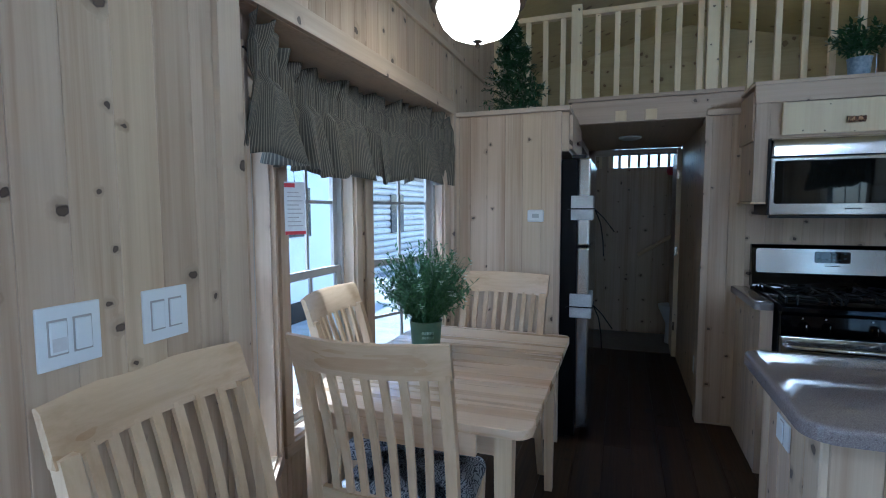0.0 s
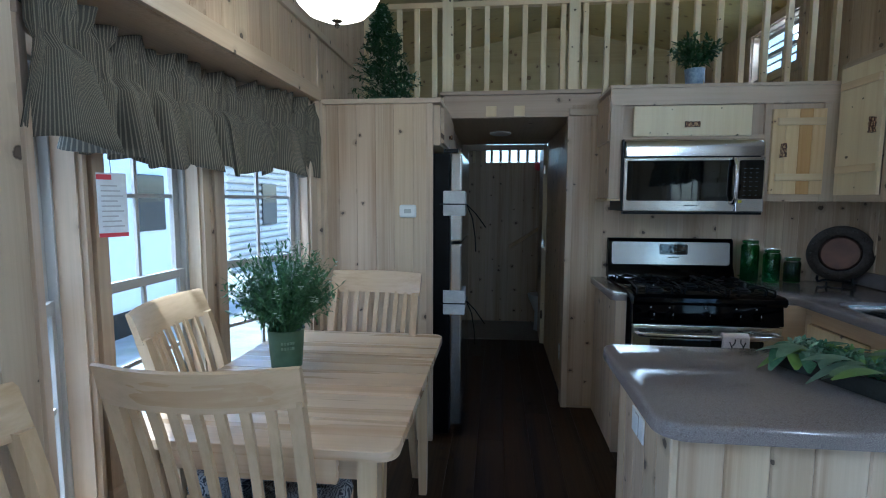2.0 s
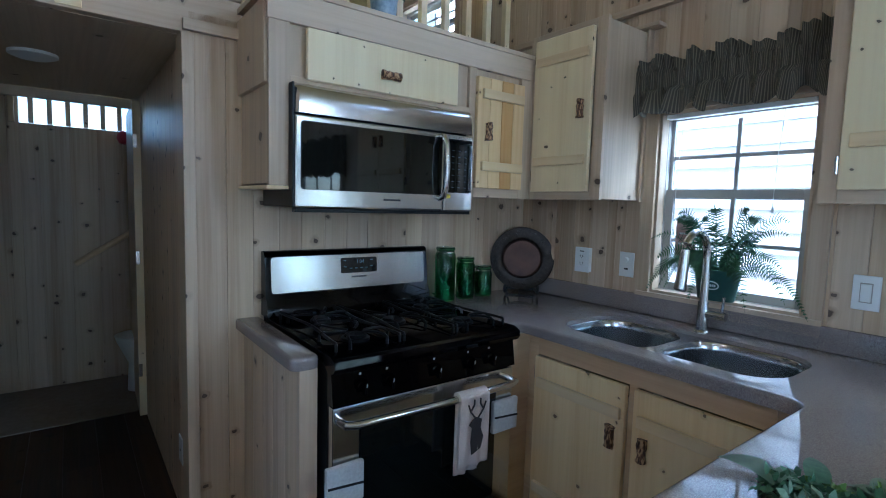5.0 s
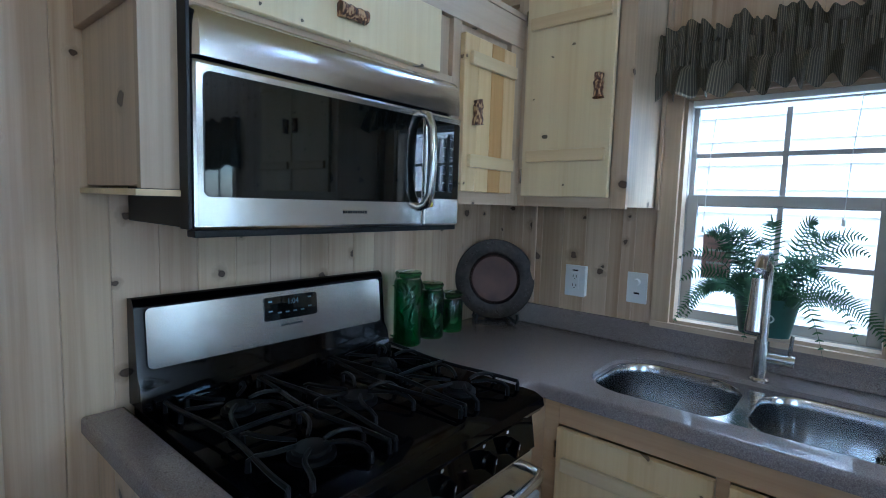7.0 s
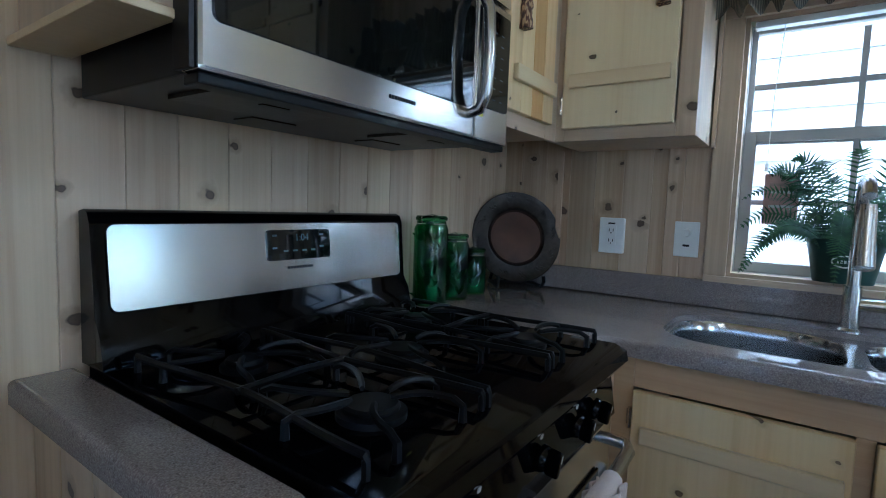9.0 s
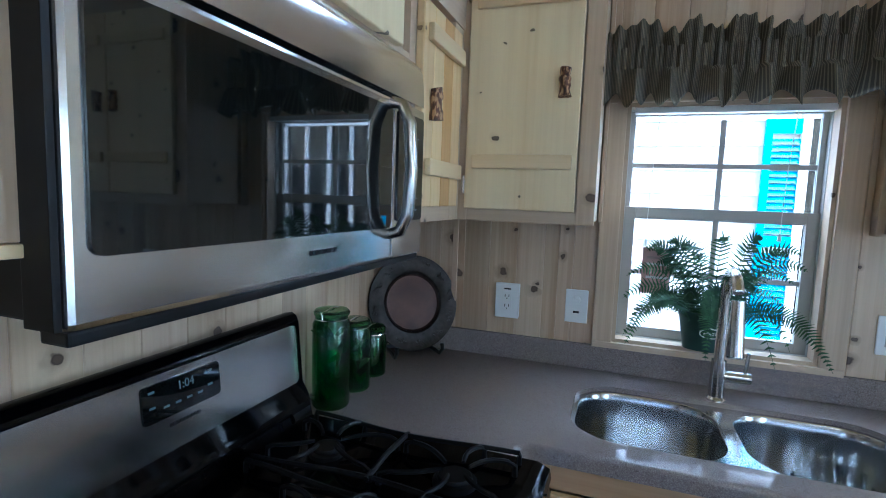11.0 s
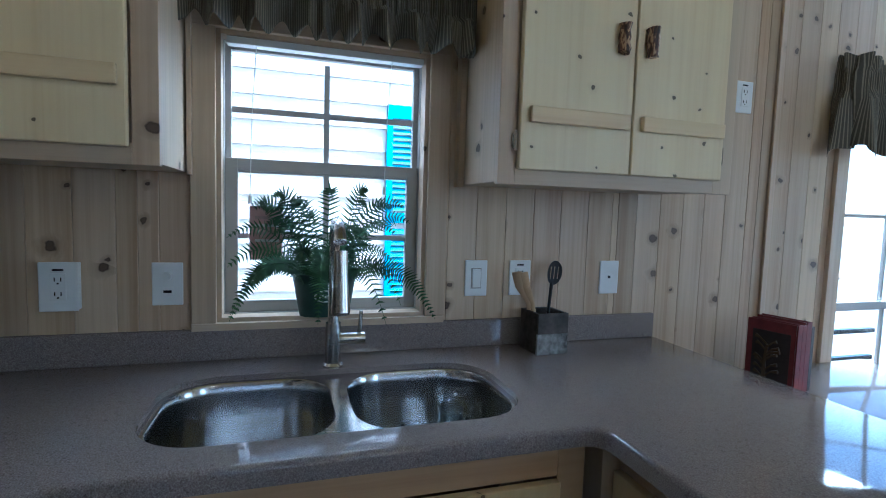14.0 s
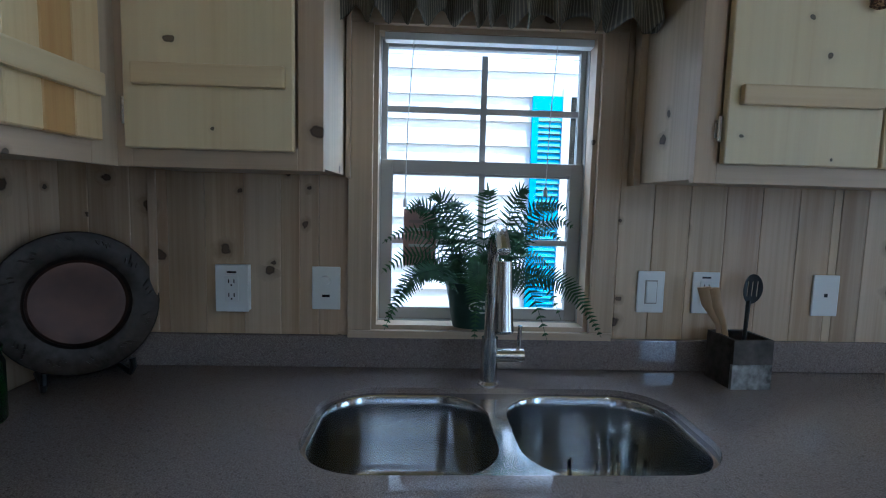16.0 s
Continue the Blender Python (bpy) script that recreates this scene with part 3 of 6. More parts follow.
# ---- more materials ----
BARK = mat("bark_handle", 0.5)
_w = Net(BARK)
_n = _w.n("TexNoise", [(0, _w.coords((130, 130, 45)))], i_2=1.0, i_3=4.0)
_w.base(_w.ramp(_n.outputs[0], [(0.36, (0.03, 0.012, 0.007)), (0.5, (0.13, 0.05, 0.022)), (0.57, (0.48, 0.30, 0.15))]))
_w.bump(_n.outputs[0], 0.6, 0.002)
COPPER = plain("aged_copper", (0.10, 0.058, 0.047), (0.045, 0.032, 0.03), 14, 0.34, 0.15, 0.85)
PEWTER = plain("dark_hammered_rim", (0.055, 0.045, 0.04), (0.018, 0.015, 0.014), 60, 0.42, 0.6, 0.8)
FOAM = plain("packing_foam", (0.58, 0.58, 0.57), (0.44, 0.44, 0.44), 120, 0.8, 0.3)
PAPER = plain("printed_paper", (0.75, 0.74, 0.72), (0.62, 0.6, 0.58), 60, 0.7, 0.05)
RED = mat("red_print", 0.6, color=(0.55, 0.05, 0.06))
SHADE = plain("alabaster_shade", (0.9, 0.8, 0.62), (0.82, 0.7, 0.5), 8, 0.35, 0.02)
_b = SHADE.node_tree.nodes["Principled BSDF"]
_b.inputs["Emission Color"].default_value, _b.inputs["Emission Strength"].default_value = (1.0, 0.84, 0.62, 1), 2.6


def fabric(name, a, b, stripes=0.0):
    m = mat(name, 0.9)
    w = Net(m)
    n1 = w.n("TexNoise", [(0, w.coords((500, 500, 500), False))], i_2=1.0, i_3=2.0)
    n2 = w.n("TexNoise", [(0, w.coords((12, 12, 12), False))], i_2=1.0, i_3=2.0)
    if stripes:
        uv = w.n("SeparateXYZ", [(0, w.n("TexCoord").outputs["UV"])]).outputs[0]
        wave = w.n("Math", [(0, w.n("Math", [(0, uv)], operation="MULTIPLY", i_1=stripes).outputs[0])], operation="SINE")
        col = w.ramp(wave.outputs[0], [(0.35, b), (0.6, a)])
    else:
        col = w.ramp(n2.outputs[0], [(0.35, b), (0.65, a)])
    col = w.mix(col, w.ramp(n1.outputs[0], [(0.3, (0.7, 0.7, 0.7)), (0.7, (1, 1, 1))]), 1.0, "MULTIPLY")
    w.base(col)
    w.bump(n1.outputs[0], 0.2, 0.0006)
    return m


TICKING = fabric("striped_ticking", (0.27, 0.23, 0.16), (0.092, 0.081, 0.06), 900)
LINEN = fabric("towel_linen", (0.68, 0.56, 0.49), (0.58, 0.47, 0.41))
BROWNCLOTH = fabric("dark_print", (0.035, 0.028, 0.026), (0.025, 0.02, 0.02))


def cushion_mat():
    m = mat("leaf_print_fabric", 0.9)
    w = Net(m)
    co = w.coords((9, 9, 9))
    warp = w.n("TexNoise", [(0, co)], i_2=2.0, i_3=3.0)
    wv = w.n("TexWave", [(0, w.n("VectorMath", [(0, co), (1, warp.outputs[1])], operation="ADD").outputs[0])], i_1=3.0, i_2=6.0, i_3=2.0)
    w.base(w.ramp(wv.outputs[0], [(0.25, (0.05, 0.055, 0.07)), (0.5, (0.38, 0.38, 0.38))]))
    return m


CUSHION = cushion_mat()


# ---- kitchen: cabinets ----
def bark_handle(parent, x, y, z, length=0.075, upright=True, seed=0):
    """A short piece of log with its bark as a pull."""
    rnd = random.Random(seed)
    bm = bmesh.new()
    pts, rad = [], []
    for k in range(9):
        s = (k / 8 - 0.5) * length
        pts.append((x + (0 if upright else s) + rnd.uniform(-0.0015, 0.0015), y + 0.012 + rnd.uniform(-0.001, 0.001), z + (s if upright else 0)))
        rad.append(0.0155 * rnd.uniform(0.86, 1.14) * (1.12 if k in (0, 8) else 1.0))
    tube(bm, pts, rad, 12)
    return part("handle", bm, BARK, parent, "rough bark-covered log pull", smooth=True)


PINE_ORANGE = wood("pine_heartwood", (0.66, 0.40, 0.15), (0.52, 0.27, 0.08), (0.10, 0.05, 0.025), knots=0.3, knot_size=0.06, tone=0.1, knot_scale=8.0, rough=0.4)
PINE_PALE = wood("pine_sapwood", (0.78, 0.60, 0.33), (0.66, 0.46, 0.22), (0.10, 0.05, 0.025), knots=0.3, knot_size=0.06, tone=0.1, knot_scale=8.0, rough=0.4)


def plank_door(parent, u0, z0, u1, z1, y, handle=None, hinge="", battens=True, boards=1, seed=0, material=None):
    """A knotty pine door of glued boards with two battens, a log pull and hinges."""
    d = new("door")
    d.parent = parent
    d.empty_display_size = 0.03
    n = boards
    for k in range(n):
        a, b = u0 + (u1 - u0) * k / n, u0 + (u1 - u0) * (k + 1) / n
        bm = bmesh.new()
        box(bm, a, y, z0, b - 0.0003, y + 0.02, z1, 0.0022, 1)
        part("door_board", bm, (PINE_ORANGE if k % 3 == 1 else PINE_PALE) if boards > 1 else material or PINE, d)
    if battens:
        ins = 0.012
        for zc in (z0 + (z1 - z0) * 0.2, z0 + (z1 - z0) * 0.85):
            bm = bmesh.new()
            box(bm, u0 + ins, y + 0.0205, zc - 0.02, u1 - ins - 0.01, y + 0.036, zc + 0.02, 0.004, 2)
            part("batten", bm, PINE_X, d)
    if handle:
        hu, hz, up = handle
        bark_handle(d, hu, y + 0.02, hz, upright=up, seed=seed)
    if hinge:
        hu = u0 - 0.006 if hinge == "l" else u1 + 0.006
        for zc in (z0 + 0.07, z1 - 0.07):
            bm = bmesh.new()
            tube(bm, [(hu, y + 0.008, zc - 0.025), (hu, y + 0.008, zc + 0.025)], 0.005, 8)
            box(bm, hu - 0.008, y + 0.001, zc - 0.018, hu + 0.008, y + 0.004, zc + 0.018)
            part("hinge", bm, NICKEL, d)
    return d


# amber pine, with the shade under the worktop put into its colour
WARM_SHADED = wood("amber_pine_frame_shaded", (0.56, 0.385, 0.215), (0.44, 0.285, 0.145), (0.07, 0.035, 0.015), axis=0, knots=0.2, knot_size=0.06, tone=0.1, rough=0.38)


def frame_board(parent, dims, material=None, name="face_frame"):
    return boxpart(name, dims, material or CEDAR_Z, parent, 0.0015)


# upper cabinet on the sink wall beside the corner (local x runs up y)
MR, _ = frame_of((XR, 0), (XR, 1))
c = thing("upper_cabinet", "pine-doored upper cabinet with cedar sides on the sink wall", "cabinet", MR @ pose(0, 0.002, 0), "upper cabinets")
DX = XR - 2.23
boxpart("body", (2.972, 0, 1.418, 3.40, DX - 0.018, 2.15), CEDAR_Z, c)
frame_board(c, (2.967, DX - 0.018, 1.412, 3.017, DX, 2.16))
frame_board(c, (3.335, DX - 0.018, 1.412, 3.372, DX, 2.16))
frame_board(c, (3.017, DX - 0.018, 1.412, 3.335, DX, 1.455), CEDAR_X)
frame_board(c, (3.017, DX - 0.018, 2.115, 3.335, DX, 2.16), CEDAR_X)
frame_board(c, (2.955, 0.0, 1.412, 2.9665, 0.035, 2.16), CEDAR_Z, "edge_strip")
boxpart("cap", (2.90, 0.0, 2.161, 3.40, 0.06, 2.178), CEDAR_X, c)
plank_door(c, 3.021, 1.447, 3.338, 2.128, DX + 0.001, (3.063, 1.795, True), "r", seed=1)

c = thing("upper_cabinet", "wide upper cabinet with two knotty pine doors on the sink wall", "cabinet", MR @ pose(0, 0.002, 0), "upper cabinets")
DX = XR - 2.24
boxpart("body", (1.47, 0, 1.418, 2.205, DX - 0.018, 2.17), CEDAR_Z, c)
for dims in ((2.165, DX - 0.018, 1.411, 2.212, DX, 2.18), (1.465, DX - 0.018, 1.411, 1.53, DX, 2.18)):
    frame_board(c, dims)
for dims in ((1.53, DX - 0.018, 1.411, 2.165, DX, 1.455), (1.53, DX - 0.018, 2.12, 2.165, DX, 2.18)):
    frame_board(c, dims, CEDAR_X)
frame_board(c, (2.2065, 0.0, 1.411, 2.225, 0.04, 2.18), CEDAR_Z, "edge_strip")
plank_door(c, 1.838, 1.45, 2.163, 2.13, DX + 0.001, (1.883, 1.80, True), "r", seed=2)
plank_door(c, 1.522, 1.45, 1.832, 2.13, DX + 0.001, (1.795, 1.797, True), "l", seed=3)

# upper cabinet over the range (local x runs down from the corner)
MS, _ = frame_of((XR, YS), (0, YS))
c = thing("upper_cabinet", "cedar cabinet around the microwave with a flip-up pine door", "cabinet", MS @ pose(0, 0.002, 0), "upper cabinets")


def sx(x):
    return XR - x


DY = YS - 3.365
boxpart("body", (sx(1.845), 0, 1.76, sx(0.985), DY - 0.018, 2.03), CEDAR_Z, c)
boxpart("side_box", (sx(2.225), 0, 1.418, sx(1.845), DY - 0.018, 2.03), CEDAR_Z, c)
boxpart("side_panel", (sx(1.066), 0, 1.43, sx(1.0), DY - 0.018, 1.759), CEDAR_Z, c)
frame_board(c, (sx(1.066), DY - 0.018, 1.425, sx(0.995), DY, 2.03))
frame_board(c, (sx(1.88), DY - 0.018, 1.412, sx(1.84), DY, 1.96))
frame_board(c, (sx(2.23), DY - 0.018, 1.412, sx(2.15), DY, 1.96))
frame_board(c, (sx(2.15), DY - 0.018, 1.412, sx(1.88), DY, 1.455), CEDAR_X)
frame_board(c, (sx(1.84), DY - 0.018, 1.748, sx(1.066), DY, 1.79), CEDAR_X)
frame_board(c, (sx(2.23), DY - 0.016, 1.96, sx(0.99), DY + 0.004, 2.055), CEDAR_X, "fascia")
boxpart("cap", (sx(2.23), 0.0, 2.056, sx(0.985), DY + 0.008, 2.075), CEDAR_X, c)
boxpart("bottom_strip", (sx(1.066), 0.0, 1.412, sx(0.985), DY + 0.004, 1.424), PINE_X, c)
plank_door(c, sx(1.762), 1.782, sx(1.118), 1.952, DY + 0.001, (sx(1.437), 1.845, False), "", False, 1, 4)
d = plank_door(c, sx(2.152), 1.452, sx(1.872), 1.925, DY + 0.001, (sx(1.93), 1.695, True), "", True, 4, 5)

# base cabinets under the sink counter, fronts face the aisle
c = thing("base_cabinet", "knotty pine base cabinet under the sink", "cabinet", MR, "base cabinets")
DB = XR - 1.955
boxpart("body", (2.08, 0.002, 0.1, 3.06, DB - 0.32, 0.66), CEDAR_Z, c)
boxpart("toe_kick", (2.08, 0.01, 0.0, 3.06, DB - 0.08, 0.1), SATIN, c)
frame_board(c, (3.015, DB - 0.018, 0.1, 3.07, DB, 0.868), WARM_SHADED)
frame_board(c, (2.105, DB - 0.018, 0.1, 2.17, DB, 0.868), WARM_SHADED)
frame_board(c, (2.17, DB - 0.018, 0.79, 3.015, DB, 0.868), WARM_SHADED)
frame_board(c, (2.17, DB - 0.018, 0.1, 3.015, DB, 0.15), WARM_SHADED)
frame_board(c, (2.575, DB - 0.018, 0.15, 2.605, DB, 0.79), WARM_SHADED)
plank_door(c, 2.605, 0.13, 3.011, 0.787, DB + 0.001, (2.65, 0.6, True), "r", seed=6, material=PINE_PALE)
plank_door(c, 2.172, 0.13, 2.575, 0.787, DB + 0.001, (2.53, 0.6, True), "l", seed=7, material=PINE_PALE)
c = thing("corner_base_cabinet", "cedar corner cabinet under the worktop beside the range", "cabinet", group="base cabinets")
boxpart("body", (1.85, 3.095, 0.0, XR - 0.01, YS - 0.01, 0.868), CEDAR_Z, c)
boxpart("filler", (1.84, 3.06, 0.0, 1.954, 3.094, 0.868), WARM_SHADED, c)
c = thing("end_panel", "narrow cedar end panel carrying the worktop strip", "cabinet")
for k in range(5):
    y0 = 3.12 + k * 0.115
    boxpart("board", (1.0, y0, 0.0, 1.05, min(y0 + 0.113, YS - 0.004), 0.869), CEDAR, c, 0.003)
boxpart("front_board", (0.998, 3.095, 0.0, 1.056, 3.119, 0.869), CEDAR_Z, c)

# peninsula
c = thing("peninsula_cabinet", "peninsula base clad in pale upright cedar boards", "cabinet", group="base cabinets")
boxpart("body", (0.79, 1.555, 0.0, 1.94, 2.03, 0.868), CEDAR_Z, c)
boxpart("body", (1.941, 1.555, 0.0, XR - 0.01, 2.07, 0.868), CEDAR_Z, c)
k, x = 0, 0.7895
rnd = random.Random(9)
while x < XR - 0.03:
    w = min(rnd.uniform(0.095, 0.125), XR - 0.005 - x)
    bm = bmesh.new()
    prism(bm, [(x, 1.554), (x, 1.540), (x + 0.004, 1.536), (x + w - 0.005, 1.536), (x + w - 0.001, 1.540), (x + w - 0.001, 1.554)], 0.0, 0.868)
    part("board", bm, CEDAR, c)
    x += w
y = 1.537
while y < 2.03:
    w = min(0.105, 2.045 - y)
    bm = bmesh.new()
    prism(bm, [(0.789, y), (0.789, y + w - 0.001), (0.776, y + w - 0.001), (0.772, y + w - 0.005), (0.772, y + 0.004), (0.776, y)], 0.0, 0.868)
    part("board", bm, CEDAR, c)
    y += w
for a, b in ((0.80, 1.18), (1.19, 1.55), (1.56, 1.93)):
    MP, _ = frame_of((0, 2.03), (1, 2.03))
    fr = new("front")
    fr.parent = c
    fr.matrix_basis = MP
    bm = bmesh.new()
    box(bm, a, 0.0, 0.12, b, 0.02, 0.80, 0.002, 1)
    part("door_board", bm, PINE, fr)

# sink
sink = thing("sink", "double-bowl brushed steel undermount sink", "sink")
bm = bmesh.new()
rim, e_rim = loop(bm, rounded(1.985, 2.18, 2.40, 3.005, 0.14, 10), CT - 0.014)
edges = list(e_rim)
for y0, y1 in ((2.210, 2.576), (2.614, 2.977)):
    outline = rounded(2.014, y0, 2.375, y1, 0.115, 10)
    prev, e = loop(bm, outline, CT - 0.014)
    edges += e
    for d, z in ((0.003, -0.018), (0.005, -0.05), (0.007, -0.12), (0.012, -0.18), (0.022, -0.205), (0.04, -0.217), (0.075, -0.222)):
        cur, _ = loop(bm, inset(outline, d), CT + z)
        skin(bm, prev, cur)
        prev = cur
    bm.faces.new(prev)
bmesh.ops.triangle_fill(bm, edges=edges, use_beauty=True)
part("bowl", bm, SINKSTEEL, sink, smooth=True)
for y0 in (2.40, 2.80):
    bm = bmesh.new()
    lathe(bm, [(0.0, 0.0), (0.03, 0.0005), (0.042, 0.003), (0.045, 0.0005)], (2.19, y0, CT - 0.2215), 24)
    part("drain", bm, CHROME, sink, smooth=True)

# faucet
f = thing("faucet", "brushed nickel pull-down gooseneck faucet", "faucet", pose(2.412, 2.597, CT))
bm = bmesh.new()
lathe(bm, [(0.0, 0.0), (0.027, 0.0), (0.027, 0.006), (0.021, 0.012), (0.020, 0.12), (0.0, 0.12)], seg=24)
part("base", bm, NICKEL, f, smooth=True)
bm = bmesh.new()
arc = [(0, 0, 0.11), (0, 0, 0.27)] + [(-0.085 + 0.085 * math.cos(radians(a)), 0, 0.305 + 0.085 * math.sin(radians(a))) for a in range(0, 165, 15)]
tube(bm, arc, 0.0150, 16)
part("neck", bm, NICKEL, f, smooth=True)
bm = bmesh.new()
tube(bm, [(-0.167, 0, 0.328), (-0.174, 0, 0.26), (-0.186, 0, 0.185), (-0.188, 0, 0.18)], [0.016, 0.0185, 0.022, 0.019], 18)
part("spray_head", bm, NICKEL, f, smooth=True)
bm = bmesh.new()
tube(bm, [(0, -0.015, 0.075), (0, -0.085, 0.075)], 0.0165, 14)
tube(bm, [(0, -0.07, 0.085), (-0.003, -0.074, 0.15)], [0.006, 0.005], 10)
part("lever", bm, NICKEL, f, smooth=True)

CLOCK = mat("clock_digits", 0.5, color=(0.06, 0.10, 0.11))

# ---- range ----
r = thing("gas_range", "black and stainless freestanding gas range", "range")
boxpart("body", (1.072, 3.06, 0.02, 1.828, 3.685, 0.885), SATIN, r)
bm = bmesh.new()
prof = [(3.66, 0.886), (3.08, 0.886), (3.045, 0.862), (3.012, 0.868), (3.0, 0.885), (3.004, 0.905), (3.03, 0.917), (3.62, 0.917), (3.66, 0.917)]
ra = [bm.verts.new((1.068, y, z)) for y, z in prof]
rb = [bm.verts.new((1.832, y, z)) for y, z in prof]
bm.faces.new(ra), bm.faces.new(rb)
skin(bm, ra, rb)
part("cooktop", bm, BLACK, r, smooth=True)
bm = bmesh.new()
prof = [(3.059, 0.862), (3.035, 0.862), (3.02, 0.765), (3.059, 0.765)]
ra = [bm.verts.new((1.072, y, z)) for y, z in prof]
rb = [bm.verts.new((1.828, y, z)) for y, z in prof]
bm.faces.new(ra), bm.faces.new(rb)
skin(bm, ra, rb)
part("control_panel", bm, BLACK, r)
for x in (1.17, 1.265, 1.45, 1.60, 1.70):
    kn = new("knob")
    kn.parent = r
    kn.matrix_basis = pose(x, 3.026, 0.815, 99, 0, 0)
    bm = bmesh.new()
    lathe(bm, [(0.0, 0.0), (0.021, 0.0), (0.021, 0.008), (0.017, 0.014), (0.0, 0.014)], seg=20)
    part("dial", bm, BLACK, kn, smooth=True)
    bm = bmesh.new()
    box(bm, -0.006, -0.021, 0.012, 0.006, 0.021, 0.034, 0.004)
    part("grip", bm, BLACK, kn)
    bm = bmesh.new()
    box(bm, -0.001, 0.005, 0.0342, 0.001, 0.018, 0.0346)
    part("mark", bm, WHITE, kn)
    boxpart("flame_mark", (-0.012, 0.034, -0.002, -0.005, 0.041, -0.0004), VINYL, kn, 0)
door = boxpart("oven_door", (1.075, 3.025, 0.2, 1.825, 3.059, 0.757), STEEL, r, 0.004)
boxpart("oven_window", (1.165, 3.019, 0.27, 1.735, 3.0245, 0.68), DARKGLASS, door)
boxpart("drawer", (1.075, 3.03, 0.04, 1.825, 3.059, 0.193), STEEL, r, 0.004)
bm = bmesh.new()
tube(bm, [(1.095, 3.024, 0.715), (1.1, 2.985, 0.715), (1.13, 2.972, 0.715), (1.45, 2.962, 0.715), (1.77, 2.972, 0.715), (1.8, 2.985, 0.715), (1.805, 3.024, 0.715)], 0.013, 14)
part("oven_handle", bm, STEEL, r, smooth=True)
bm = bmesh.new()
prof = [(3.685, 0.917), (3.60, 0.917), (3.612, 0.97), (3.63, 1.0), (3.644, 1.15), (3.651, 1.167), (3.664, 1.174), (3.685, 1.17)]
ra = [bm.verts.new((1.066, y, z)) for y, z in prof]
rb = [bm.verts.new((1.834, y, z)) for y, z in prof]
bm.faces.new(ra), bm.faces.new(rb)
skin(bm, ra, rb)
bg = part("backguard", bm, BLACK, r, smooth=True)
MB = pose(0, 3.6285, 1.0, -5.4, 0, 0)
bm = bmesh.new()
prism(bm, rounded(1.088, 0.006, 1.812, 0.15, 0.014), 0.0, 0.004)
for v in bm.verts:
    v.co = Vector((v.co.x, -v.co.z, v.co.y))
part("steel_panel", bm, STEEL, bg, m=MB)
bm = bmesh.new()
prism(bm, rounded(1.385, 0.07, 1.557, 0.136, 0.008), 0.0045, 0.007)
for v in bm.verts:
    v.co = Vector((v.co.x, -v.co.z, v.co.y))
part("display", bm, DARKGLASS, bg, m=MB)
bm = bmesh.new()
for k in range(9):
    box(bm, 1.436 + k * 0.008, -0.0052, 0.05, 1.441 + k * 0.008, -0.0045, 0.056)
part("brand_plate", bm, SATIN, bg, m=MB)
for u, z in ((1.397, 0.122), (1.397, 0.095), (1.425, 0.088), (1.45, 0.088), (1.475, 0.088), (1.5, 0.088), (1.525, 0.122), (1.525, 0.095)):
    boxpart("display_mark", (u, -0.0076, z, u + 0.012, -0.0071, z + 0.004), CLOCK, bg, 0, m=MB)


def text(name, words, size, material, parent, m):
    cu = bpy.data.curves.new(name, "FONT")
    cu.body, cu.size, cu.extrude = words, size, 0.0004
    cu.align_x, cu.align_y = "CENTER", "CENTER"
    cu.materials.append(material)
    ob = new(name, cu)
    ob.parent = parent
    ob.matrix_basis = m
    return ob


text("clock_digits", "1:04", 0.022, CLOCK, bg, MB @ pose(1.475, -0.0076, 0.118, 90, 0, 0))
for cx, cy, rad in ((1.22, 3.17, 0.048), (1.22, 3.46, 0.038), (1.45, 3.31, 0.05), (1.68, 3.17, 0.044), (1.68, 3.46, 0.038)):
    bm = bmesh.new()
    lathe(bm, [(0.0, 0.02), (rad * 0.72, 0.02), (rad * 0.8, 0.016), (rad * 0.8, 0.012)], (cx, cy, 0.917), 24)
    lathe(bm, [(rad, 0.0), (rad, 0.009), (rad * 0.6, 0.012)], (cx, cy, 0.917), 24)
    part("burner", bm, IRON, r, "dark burner cap", smooth=True)
def finger(bm, foot, tip, zt=0.946, sway=0.0, rad=0.0052):
    """A cast bar that rises from its foot and curves over to a tip."""
    f, t = Vector((foot[0], foot[1], 0)), Vector((tip[0], tip[1], 0))
    side = (t - f).normalized().cross(Vector((0, 0, 1)))
    pts = [(f.x, f.y, 0.918), (f.x, f.y, zt - 0.007)]
    for k in range(1, 8):
        q = f.lerp(t, k / 7) + side * (sway * math.sin(math.pi * k / 7))
        pts.append((q.x, q.y, zt + 0.003 * math.sin(math.pi * k / 7)))
    tube(bm, pts, [rad * 1.25, rad * 1.1] + [rad] * 6 + [rad * 0.75], 6, flat=1.0)


